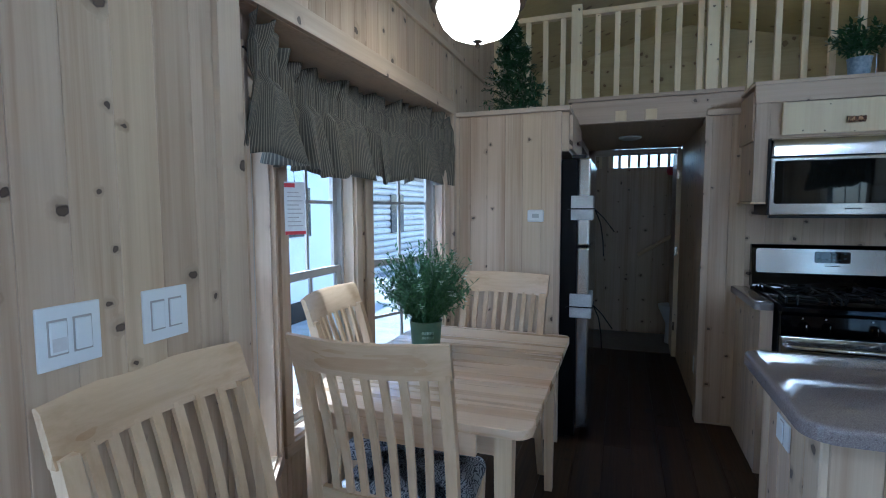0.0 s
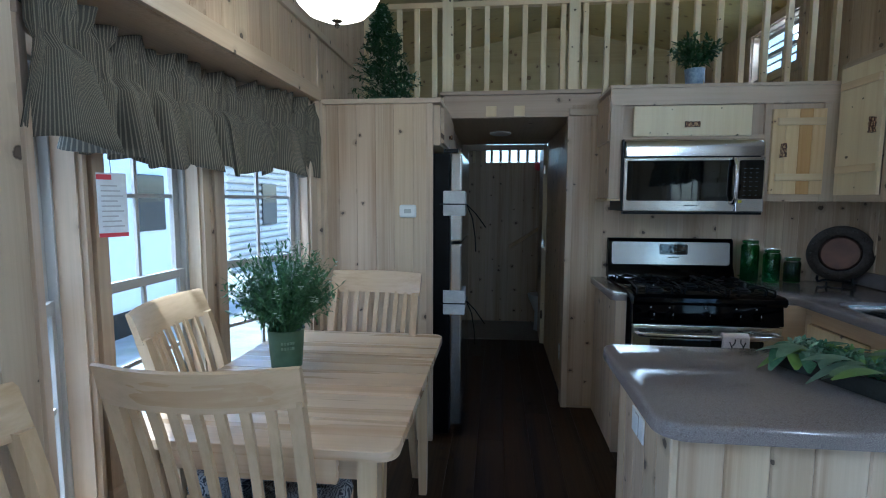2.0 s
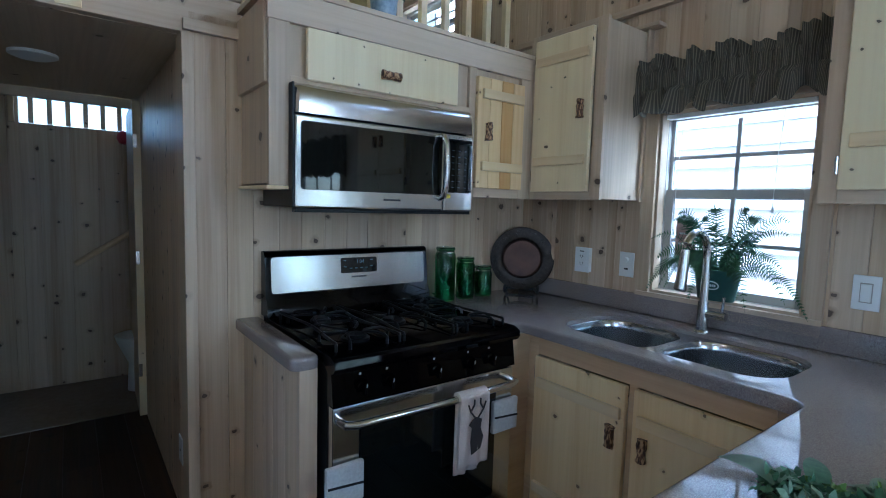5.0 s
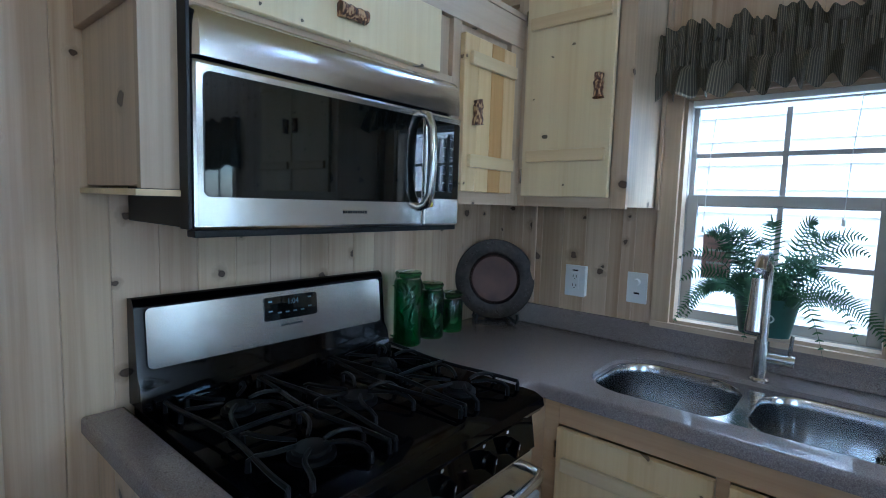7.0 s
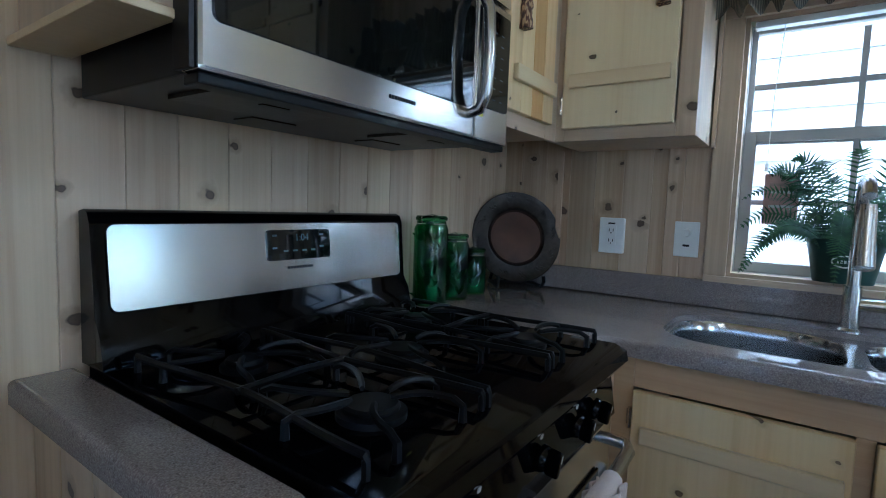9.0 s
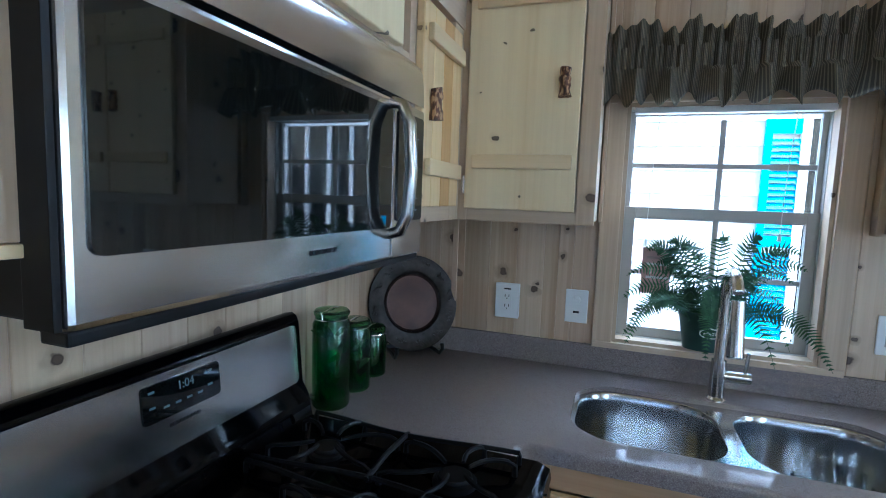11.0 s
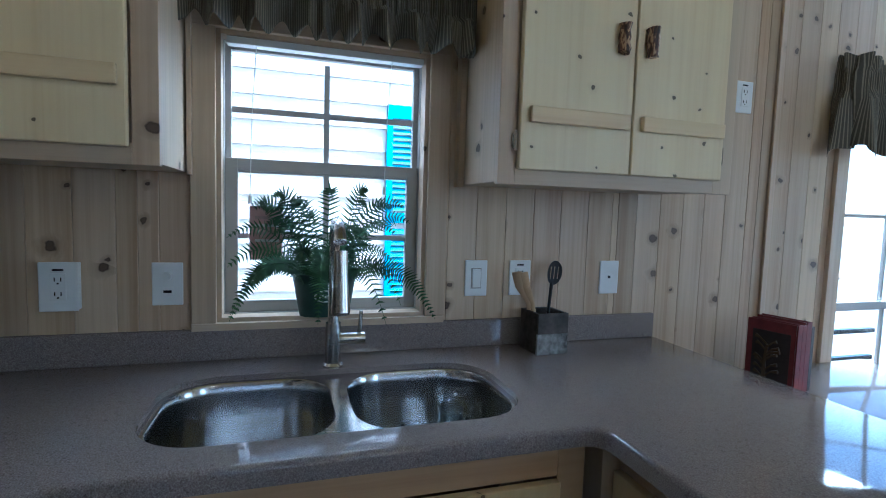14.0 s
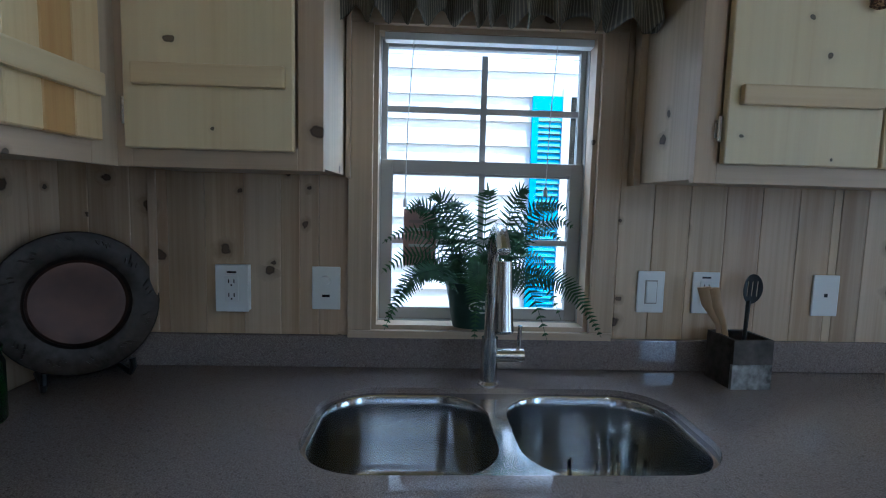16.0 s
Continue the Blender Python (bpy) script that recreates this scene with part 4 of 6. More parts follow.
for x0, x1, burners in ((1.095, 1.335, (3.17, 3.46)), (1.34, 1.56, (3.31,)), (1.565, 1.805, (3.17, 3.46))):
    bm = bmesh.new()
    cx = (x0 + x1) / 2
    ya, yb = 3.065, 3.565
    for xe, s in ((x0 + 0.006, 1), (x1 - 0.006, -1)):
        pts = [(xe, ya, 0.918), (xe, ya, 0.938)]
        pts += [(xe + s * 0.022 * math.sin(math.pi * k / 14) ** 2, ya + (yb - ya) * k / 14, 0.944) for k in range(15)]
        pts += [(xe, yb, 0.938), (xe, yb, 0.918)]
        tube(bm, pts, 0.0054, 6)
    for cy in burners:
        for dx, dy, sw in ((-1, 0.12, 0.012), (1, -0.12, 0.012), (-0.55, -1, -0.012), (0.55, 1, -0.012), (0.55, -1, 0.014), (-0.55, 1, 0.014)):
            if abs(dy) < 0.5:
                foot = (cx + dx * (x1 - x0) * 0.46, cy + dy * 0.25)
            else:
                foot = (cx + dx * (x1 - x0) * 0.5, min(max(cy + dy * 0.135, ya), yb))
            d = Vector((foot[0] - cx, foot[1] - cy)).normalized()
            finger(bm, foot, (cx + d.x * 0.028, cy + d.y * 0.028), sway=sw)
    if len(burners) == 2:
        tube(bm, [(x0 + 0.02, 3.315, 0.944), (cx, 3.318, 0.947), (x1 - 0.02, 3.315, 0.944)], 0.0058, 6)
    part("grate", bm, IRON, r, "black cast-iron grate with curved bars", smooth=True)

# towel over the oven handle
tw = thing("kitchen_towel", "cream towel with a dark brown print over the oven handle", "towel")


def hanging(x0, x1, y, z0, z1, material, nm, parent, seed=0):
    bm = bmesh.new()
    n, mrows = 16, 22
    rows = []
    for j in range(mrows + 1):
        s = j / mrows
        z = z1 + (z0 - z1) * s
        row = []
        for i in range(n + 1):
            u = i / n
            off = 0.006 * math.sin(u * 9 + seed) * s + 0.004 * math.sin(u * 17 + 2 * s + seed)
            xx = x0 + (x1 - x0) * u + 0.008 * (u - 0.5) * s
            row.append(bm.verts.new((xx, y + off, z)))
        rows.append(row)
    for a, b in zip(rows, rows[1:]):
        for i in range(n):
            bm.faces.new((a[i], a[i + 1], b[i + 1], b[i]))
    ob = part(nm, bm, material, parent, smooth=True)
    so = ob.modifiers.new("thick", "SOLIDIFY")
    so.thickness = 0.004
    return ob


hanging(1.50, 1.625, 2.942, 0.475, 0.728, LINEN, "front_fold", tw)
hanging(1.515, 1.61, 2.985, 0.43, 0.728, LINEN, "back_fold", tw, 2)
bm = bmesh.new()
tube(bm, [(1.50, 2.962, 0.722), (1.625, 2.962, 0.722)], 0.0195, 10)
part("top_fold", bm, LINEN, tw, smooth=True)
bm = bmesh.new()
prism(bm, [(1.545, 0.52), (1.585, 0.535), (1.597, 0.575), (1.583, 0.61), (1.588, 0.64), (1.572, 0.648), (1.56, 0.652), (1.545, 0.642), (1.531, 0.628), (1.545, 0.615), (1.54, 0.57)], 0.0, 0.003)
for p0, p1 in (((1.56, 0.648), (1.527, 0.70)), ((1.572, 0.648), (1.605, 0.70)), ((1.54, 0.678), (1.553, 0.715)), ((1.592, 0.678), (1.58, 0.715))):
    tube(bm, [(p0[0], p0[1], 0.0015), ((p0[0] + p1[0]) / 2 + (0.006 if p1[0] > p0[0] else -0.006), (p0[1] + p1[1]) / 2, 0.0015), (p1[0], p1[1], 0.0015)], 0.003, 6)
for v in bm.verts:
    v.co = Vector((v.co.x, 2.933 - v.co.z, v.co.y))
part("print", bm, BROWNCLOTH, tw, "plain dark brown shape printed on the towel")

# ---- microwave ----
mw = thing("microwave", "stainless over-the-range microwave with black glass door", "microwave")
boxpart("body", (1.076, 3.365, 1.352, 1.832, 3.69, 1.742), SATIN, mw, 0.003)
bm = bmesh.new()
prof = [(3.364, 1.768), (3.352, 1.767), (3.340, 1.762), (3.330, 1.752), (3.3235, 1.737), (3.3205, 1.717), (3.3190, 1.692), (3.3185, 1.667), (3.364, 1.667)]
rows = []
for k in range(13):
    q = -1 + k / 6
    x = 1.453 + 0.385 * math.sin(q * math.pi / 2) if abs(q) < 1 else 1.453 + 0.385 * q
    e = max(0.0, 0.014 - (0.385 - abs(x - 1.453)))
    rows.append([bm.verts.new((x, min(3.364, y + (0.014 - math.sqrt(max(0.0, 0.014 ** 2 - e * e)))), z)) for y, z in prof])
for ra, rb in zip(rows, rows[1:]):
    skin(bm, ra, rb)
bm.faces.new(rows[0]), bm.faces.new(rows[-1])
# polished steel, base colour lifted above STEEL to stand in for bright reflections
part("vent_hood", bm, steel_mat("polished_steel_lit", (0.74, 0.74, 0.74), 0.17, (1500, 8, 8)), mw, "polished curved top band", smooth=True)
boxpart("side_trim", (1.0605, 3.327, 1.352, 1.0675, 3.3645, 1.764), SATIN, mw, 0.001, "black side of the door and hood")
mdoor = boxpart("door", (1.068, 3.322, 1.35, 1.684, 3.364, 1.661), STEEL, mw, 0.007)
bm = bmesh.new()
prism(bm, rounded(1.088, 1.413, 1.672, 1.642, 0.012), 0.0, 0.003)
for v in bm.verts:
    v.co = Vector((v.co.x, 3.3215 - v.co.z, v.co.y))
part("window", bm, DARKGLASS, mdoor, "black glass window")
bm = bmesh.new()
for k in range(10):
    box(bm, 1.408 + k * 0.0075, 3.3212, 1.383, 1.413 + k * 0.0075, 3.3218, 1.39)
part("brand_plate", bm, SATIN, mdoor)
bm = bmesh.new()
tube(bm, [(1.668, 3.321, 1.4), (1.668, 3.297, 1.408), (1.668, 3.282, 1.44), (1.668, 3.277, 1.525), (1.668, 3.282, 1.61), (1.668, 3.297, 1.645), (1.668, 3.321, 1.652)], [0.011, 0.0125, 0.0125, 0.0125, 0.0125, 0.0125, 0.011], 14)
part("handle", bm, STEEL, mdoor, "curved steel bar handle", smooth=True)
ctl = boxpart("control_panel", (1.688, 3.322, 1.35, 1.838, 3.364, 1.661), STEEL, mw, 0.005)
bm = bmesh.new()
prism(bm, rounded(1.70, 1.425, 1.828, 1.642, 0.008), 0.0, 0.003)
for v in bm.verts:
    v.co = Vector((v.co.x, 3.3215 - v.co.z, v.co.y))
kp = part("keypad", bm, DARKGLASS, ctl)
bm = bmesh.new()
for i in range(3):
    for j in range(7):
        box(bm, 1.723 + i * 0.032, 3.318, 1.445 + j * 0.025, 1.735 + i * 0.032, 3.3183, 1.4475 + j * 0.025)
part("key_mark", bm, mat("key_print", 0.5, color=(0.12, 0.13, 0.14)), ctl)
boxpart("label", (1.702, 3.3195, 1.402, 1.72, 3.3213, 1.417), mat("yellow_label", 0.5, color=(0.7, 0.6, 0.05)), ctl, 0)
bm = bmesh.new()
box(bm, 1.072, 3.328, 1.336, 1.834, 3.364, 1.3495, 0.003)
part("bottom_lip", bm, SATIN, mw)
FILTER = plain("dark_filter_mesh", (0.05, 0.05, 0.05), (0.02, 0.02, 0.02), 200, 0.4, 0.5, 0.7)
for x0 in (1.13, 1.56):
    boxpart("filter", (x0, 3.40, 1.345, x0 + 0.22, 3.52, 1.3515), FILTER, mw, 0.001, "dark grease filter mesh")
    boxpart("filter_latch", (x0 + 0.085, 3.405, 1.343, x0 + 0.135, 3.417, 1.3448), SATIN, mw, 0.0005)
for x in (1.3, 1.62):
    boxpart("lamp_cover", (x, 3.56, 1.3485, x + 0.1, 3.62, 1.3515), SATIN, mw, 0.001)

# ---- refrigerator ----
fr = thing("refrigerator", "stainless refrigerator with black sides, doors still foam-wrapped", "refrigerator")
boxpart("body", (-0.62, 3.155, 0.03, 0.075, 3.86, 1.675), mat("black_appliance_side", 0.3, color=(0.002, 0.002, 0.003), spec=0.14), fr, 0.004)
for z0, z1 in ((0.09, 1.165), (1.178, 1.68)):
    d = boxpart("door", (0.08, 3.15, z0, 0.145, 3.865, z1), STEEL, fr, 0.01)
boxpart("hinge_cover", (0.04, 3.16, 1.681, 0.12, 3.21, 1.70), SATIN, fr)
boxpart("foot", (-0.1, 3.2, 0.0, 0.02, 3.8, 0.03), SATIN, fr)
for z in (1.325, 0.755):
    bm = bmesh.new()
    box(bm, 0.04, 3.135, z, 0.165, 3.149, z + 0.14, 0.005)
    box(bm, 0.146, 3.149, z + 0.004, 0.16, 3.34, z + 0.136, 0.005)
    fo = part("foam_wrap", bm, FOAM, fr, "white foam corner guard")
    bm = bmesh.new()
    tube(bm, [(0.02, 3.132, z + 0.065), (0.168, 3.132, z + 0.065), (0.167, 3.36, z + 0.062)], 0.004, 6)
    tube(bm, [(0.168, 3.25, z + 0.06), (0.20, 3.27, z - 0.02), (0.215, 3.3, z - 0.13), (0.22, 3.3, z - 0.22)], 0.004, 6)
    tube(bm, [(0.168, 3.25, z + 0.06), (0.22, 3.24, z + 0.01), (0.28, 3.22, z - 0.07)], 0.004, 6)
    part("strap", bm, SATIN, fr, "black zip tie with loose ends")
oc = thing("over_fridge_cabinet", "small cedar cabinet above the refrigerator", "cabinet")
boxpart("body", (-0.62, 3.15, 1.72, 0.02, 3.86, 1.944), CEDAR_Z, oc)
boxpart("door", (0.021, 3.18, 1.735, 0.04, 3.83, 1.93), CEDAR_Y, oc)
bm = bmesh.new()
tube(bm, [(0.041, 3.47, 1.80), (0.062, 3.47, 1.80)], [0.012, 0.016], 10)
part("knob", bm, BARK, oc, "bark-covered log pull", smooth=True)

# ---- dining table and chairs ----
tb = thing("dining_table", "pale ash dining table with a plank top", "table")
edges_y = [1.53, 1.72, 1.90, 2.13, 2.33, 2.50, 2.69]
for k in range(6):
    r0 = 0.05
    y0, y1 = edges_y[k] + 0.0006, edges_y[k + 1] - 0.0006
    pts = [(-0.72, y0), (0.09, y0), (0.09, y1), (-0.72, y1)]
    rr = [r0 if k == 0 else 0, r0 if k == 0 else 0, r0 if k == 5 else 0, r0 if k == 5 else 0]
    slab("tabletop_board", fillet(pts, rr), 0.732, 0.76, OAK, round_edge=0.0035, parent=tb)
for dims in ((-0.60, 1.60, 0.64, -0.02, 1.622, 0.731), (-0.60, 2.60, 0.64, -0.02, 2.622, 0.731)):
    boxpart("apron", dims, OAK, tb)
for dims in ((-0.64, 1.62, 0.64, -0.618, 2.60, 0.731), (-0.012, 1.62, 0.64, 0.01, 2.60, 0.731)):
    boxpart("apron", dims, PINE_Y, tb)
boxpart("leaf_support", (-0.45, 1.545, 0.655, -0.075, 1.567, 0.731), OAK, tb)
for x in (-0.655, 0.005):
    for y in (1.585, 2.585):
        bm = bmesh.new()
        tube(bm, [(x, y, 0.0), (x, y, 0.731)], [0.026, 0.040], 4)
        part("leg", bm, OAK_Z, tb)


def chair_at(m, label, first=None):
    if first is not None:
        return tagged(copy_thing(first, m), label)
    ch = thing("dining_chair", label, "chair", m, "chairs round the table")
    half = 0.225

    def back(z):
        """How far the back leans and bows at a height."""
        t = (z - 0.45) / 0.6
        return -0.03 - 0.13 * t * t * 0.75 - 0.03 * t

    def bow(x):
        return -0.05 * (1 - (x / half) ** 2)

    bm = bmesh.new()
    n = 14
    rings = []
    for i in range(n + 1):
        x = -half - 0.01 + (2 * half + 0.02) * i / n
        y = bow(max(-half, min(half, x)))
        ring = []
        for dy, z in ((-0.012, 0.945), (0.010, 0.945), (0.009, 1.04), (0.0, 1.05), (-0.010, 1.046)):
            ring.append(bm.verts.new((x, y + back(z) + dy, z)))
        rings.append(ring)
    for a, b in zip(rings, rings[1:]):
        skin(bm, a, b)
    bm.faces.new(rings[0]), bm.faces.new(rings[-1])
    part("top_rail", bm, OAK_X, ch, smooth=True)
    bm = bmesh.new()
    for i in range(n):
        x0, x1 = -half + 2 * half * i / n, -half + 2 * half * (i + 1) / n
        za, zb = 0.50, 0.55
        vs = [bm.verts.new((x, bow(x) * 0.6 + back(0.52) + d, z)) for x in (x0, x1) for d, z in ((-0.01, za), (0.01, za), (0.01, zb), (-0.01, zb))]
        for q in ((0, 1, 5, 4), (1, 2, 6, 5), (2, 3, 7, 6), (3, 0, 4, 7)):
            bm.faces.new([vs[k] for k in q])
    bmesh.ops.remove_doubles(bm, verts=bm.verts, dist=1e-5)
    part("lower_rail", bm, OAK_X, ch)
    for k in range(7):
        x = (-1 + 2 * (k + 1) / 8) * (half - 0.012)
        bm = bmesh.new()
        rings = []
        for j in range(9):
            z = 0.545 + (0.955 - 0.545) * j / 8
            f = j / 8
            y = bow(x) * (0.6 + 0.4 * f) + back(z) + 0.004
            xx = x * (0.92 + 0.08 * f)
            rings.append([bm.verts.new((xx + dx, y + dy, z)) for dx, dy in ((-0.0115, -0.006), (0.0115, -0.006), (0.0115, 0.006), (-0.0115, 0.006))])
        for a, b in zip(rings, rings[1:]):
            skin(bm, a, b)
        part("slat", bm, OAK_Z, ch)
    for sgn in (-1, 1):
        bm = bmesh.new()
        rings = []
        for j in range(13):
            z = 0.0 + 0.96 * j / 12
            y = back(z) if z > 0.42 else -0.028 - 0.10 * ((0.42 - z) / 0.42) ** 1.5
            w = 0.017
            rings.append([bm.verts.new((sgn * (half - 0.012) + dx, y + dy, z)) for dx, dy in ((-w, -w), (w, -w), (w, w), (-w, w))])
        for a, b in zip(rings, rings[1:]):
            skin(bm, a, b)
        bm.faces.new(rings[0]), bm.faces.new(rings[-1])
        part("back_leg", bm, OAK_Z, ch)
        bm = bmesh.new()
        tube(bm, [(sgn * 0.2, 0.38, 0.0), (sgn * 0.205, 0.38, 0.43)], [0.018, 0.026], 4)
        part("front_leg", bm, OAK_Z, ch)
        boxpart("side_rail", (sgn * 0.205 - 0.01, -0.01, 0.375, sgn * 0.205 + 0.01, 0.36, 0.43), OAK_Z, ch)
    for y in (-0.01, 0.37):
        boxpart("seat_rail", (-0.19, y - 0.01, 0.375, 0.19, y + 0.01, 0.43), OAK_X, ch)
    bm = bmesh.new()
    out = rounded(-0.225, -0.02, 0.225, 0.42, 0.05)
    prev, e = loop(bm, out, 0.431)
    bm.faces.new(prev)
    for d, z in ((-0.004, 0.445), (0.002, 0.465), (0.02, 0.478), (0.06, 0.486), (0.12, 0.489)):
        cur, _ = loop(bm, inset(out, d), z)
        skin(bm, prev, cur)
        prev = cur
    bm.faces.new(prev)
    part("seat_cushion", bm, CUSHION, ch, "grey cushion with dark leaf print", smooth=True)
    return ch


OAK_X = wood("ash_rail", (0.64, 0.47, 0.29), (0.50, 0.34, 0.19), (0.2, 0.1, 0.05), axis=0, knots=0.0, tone=0.05, rough=0.33)
# the back's top lies about 0.155 behind the chair's own origin
c1 = chair_at(pose(-0.33, 1.485, 0, 0, 0, 4), "pale wooden slat-back chair drawn up to the table's near end")
chair_at(pose(-0.465, 0.95, 0, 0, 0, -91), "pale wooden slat-back chair standing against the wall", c1)
chair_at(pose(-0.69, 2.01, 0, 0, 0, -84), "pale wooden slat-back chair in the window bay", c1)
chair_at(pose(-0.275, 2.62, 0, 0, 0, 174), "pale wooden slat-back chair at the table's end by the panel", c1)


# ---- fabric valances ----
def valance(name, path, ztop, zrod, zlow, label, pleat=0.05, seed=0, depth=1.0):
    """A gathered valance with a ruffled heading along a flat path; the cloth swings to the path's left."""
    rnd = random.Random(seed)
    pts = [Vector(p) for p in path]
    lens = [0.0]
    for a, b in zip(pts, pts[1:]):
        lens.append(lens[-1] + (b - a).length)
    total = lens[-1]

    def at(s):
        for k in range(len(pts) - 1):
            if s <= lens[k + 1] or k == len(pts) - 2:
                d = (pts[k + 1] - pts[k]).normalized()
                return pts[k] + d * (s - lens[k]), Vector((-d.y, d.x))

    n = int(total / 0.0045)
    rows = [ztop, ztop - 0.02, ztop - 0.045, zrod + 0.022, zrod, zrod - 0.022, zrod - 0.04] + [zrod - 0.05 - (zrod - 0.05 - zlow) * k / 8 for k in range(1, 9)]
    ph = [rnd.uniform(0, 6.3) for _ in range(6)]
    bm = bmesh.new()
    uv = bm.loops.layers.uv.new("uv")
    grid, us = [], []
    for z in rows:
        row = []
        for i in range(n + 1):
            s = total * i / n
            p, nrm = at(s)
            w = s * 2 * math.pi / pleat
            wob = math.sin(w + 2.4 * math.sin(s * 9 + ph[0]) + 1.5 * math.sin(s * 23 + ph[2]) + ph[1])
            fine = math.sin(w * 1.7 + ph[2] + 2.2 * math.sin(s * 17 + ph[4]))
            low = math.sin(s * 2 * math.pi / (pleat * 2.1) + ph[3] + 2.0 * math.sin(s * 6 + ph[4]) + 1.2 * math.sin(s * 15 + ph[0]))
            if z > zrod + 0.03:
                k = (z - zrod) / (ztop - zrod)
                off, dz = 0.016 * wob * k + 0.009 * fine, 0.017 * k * math.sin(w * 0.3 + ph[5] + 2 * math.sin(s * 11)) + 0.004 * fine * k
            elif z > zrod - 0.045:
                off, dz = 0.0045 * math.sin(w * 3.1 + 2.0 * math.sin(s * 31 + ph[3])) + 0.004 * fine, 0.0
            else:
                k = min(1.0, (zrod - z) / max(0.05, zrod - zlow))
                off, dz = 0.012 + k * (0.042 * low + 0.017 * wob) + 0.006 * fine * (1 - 0.5 * k), -0.02 * k * low * k + 0.010 * k * wob
            q = p + nrm * (0.02 + off * depth)
            row.append(bm.verts.new((q.x, q.y, z + dz)))
        grid.append(row)
    for j in range(len(rows) - 1):
        for i in range(n):
            f = bm.faces.new((grid[j][i], grid[j][i + 1], grid[j + 1][i + 1], grid[j + 1][i]))
            for l, (ii, jj) in zip(f.loops, ((i, j), (i + 1, j), (i + 1, j + 1), (i, j + 1))):
                l[uv].uv = (total * ii / n * 1.6, rows[jj])
    v = thing(name, label, "valance")
    cloth = part("cloth", bm, TICKING, v, smooth=True)
    so = cloth.modifiers.new("thick", "SOLIDIFY")
    so.thickness = 0.002
    bm = bmesh.new()
    tube(bm, [(*(p + at(min(l + 0.001, total))[1] * 0.002), zrod) for p, l in zip(pts, lens)], 0.004, 8)
    part("rod", bm, SATIN, v)
    return v


valance("window_valance", [(XR - 0.012, 2.20), (XR - 0.075, 2.205), (XR - 0.075, 2.995), (XR - 0.012, 3.0)], 2.005, 1.925, 1.785,
        "gathered striped valance over the kitchen window", 0.056, 3, 1.45)
valance("bay_valance", [(-0.66, 3.04), (-0.86, 2.40), (-0.86, 1.75), (-0.66, 1.295)], 1.935, 1.83, 1.54,
        "long gathered striped valance around the window bay", 0.125, 4, 1.7)
valance("window_valance", [(XR - 0.012, -0.75), (XR - 0.08, -0.74), (XR - 0.08, 0.64), (XR - 0.012, 0.65)], 1.97, 1.89, 1.62,
        "gathered striped valance over the tall window", 0.06, 5)

# blind raised to its head rail, with cords
bl = thing("window_blind", "white blind drawn up at the kitchen window", "blind")
boxpart("head_rail", (XR + 0.004, 2.33, 1.768, XR + 0.038, 2.875, 1.787), WHITE, bl)
for y, z0 in ((2.80, 1.36), (2.425, 1.40)):
    bm = bmesh.new()
    tube(bm, [(XR + 0.01, y, 1.77), (XR + 0.008, y + 0.012, (1.77 + z0) / 2), (XR + 0.008, y + 0.016, z0)], 0.0014, 6)
    lathe(bm, [(0.0, 0.0), (0.006, 0.0), (0.004, 0.022), (0.0, 0.024)], (XR + 0.008, y + 0.016, z0 - 0.02), 10)
    part("cord", bm, WHITE, bl)

# ---- loft railing ----
rl = thing("loft_railing", "pale pine balustrade along the loft's edge", "railing")
RY, RZ0, RZ1 = 3.79, 2.126, 2.69
for a, b in ((-0.64, -0.035), (0.036, 0.795), (0.865, XR - 0.005)):
    boxpart("top_rail", (a, RY - 0.025, RZ1, b, RY + 0.025, RZ1 + 0.035), PINE_X, rl)
for x in (0.0, 0.83):
    boxpart("newel_post", (x - 0.035, RY - 0.035, RZ0 - 0.1, x + 0.035, RY + 0.035, RZ1 + 0.075), PINE, rl, 0.003)
xs = [-0.56, -0.445, -0.33, -0.21, -0.09] + [0.138 + 0.1245 * k for k in range(6)] + [0.905 + 0.139 * k for k in range(12)]
for x in xs:
    boxpart("baluster", (x - 0.017, RY - 0.017, RZ0 - 0.12, x + 0.017, RY + 0.017, RZ1), PINE, rl, 0.002)
boxpart("bottom_rail", (1.0, RY - 0.03, 2.031, XR - 0.005, RY + 0.06, 2.10), CEDAR_X, rl)
boxpart("bottom_rail", (XL + 0.005, RY - 0.03, 2.031, -0.041, RY + 0.06, 2.10), CEDAR_X, rl)

# ---- pendant lamp ----
lp = thing("pendant_lamp", "lit alabaster bowl pendant with dark bronze fittings", "lamp", pose(-0.213, 2.05, 0))
bm = bmesh.new()
lathe(bm, [(0.0, 2.022), (0.05, 2.028), (0.10, 2.048), (0.132, 2.08), (0.152, 2.12), (0.158, 2.15), (0.154, 2.15), (0.147, 2.125), (0.0, 2.04)], seg=48)
part("shade", bm, SHADE, lp, smooth=True)
bm = bmesh.new()
lathe(bm, [(0.158, 2.151), (0.178, 2.153), (0.184, 2.17), (0.173, 2.19), (0.14, 2.21), (0.06, 2.235), (0.03, 2.27), (0.0, 2.275)], seg=48)
part("canopy", bm, BRONZE, lp, smooth=True)
bm = bmesh.new()
lathe(bm, [(0.0, 1.998), (0.008, 2.002), (0.011, 2.01), (0.007, 2.016), (0.02, 2.024), (0.0, 2.026)], seg=20)
part("finial", bm, BRONZE, lp, smooth=True)
bm = bmesh.new()
tube(bm, [(0, 0, 2.27), (0, 0, 3.02)], 0.012, 12)
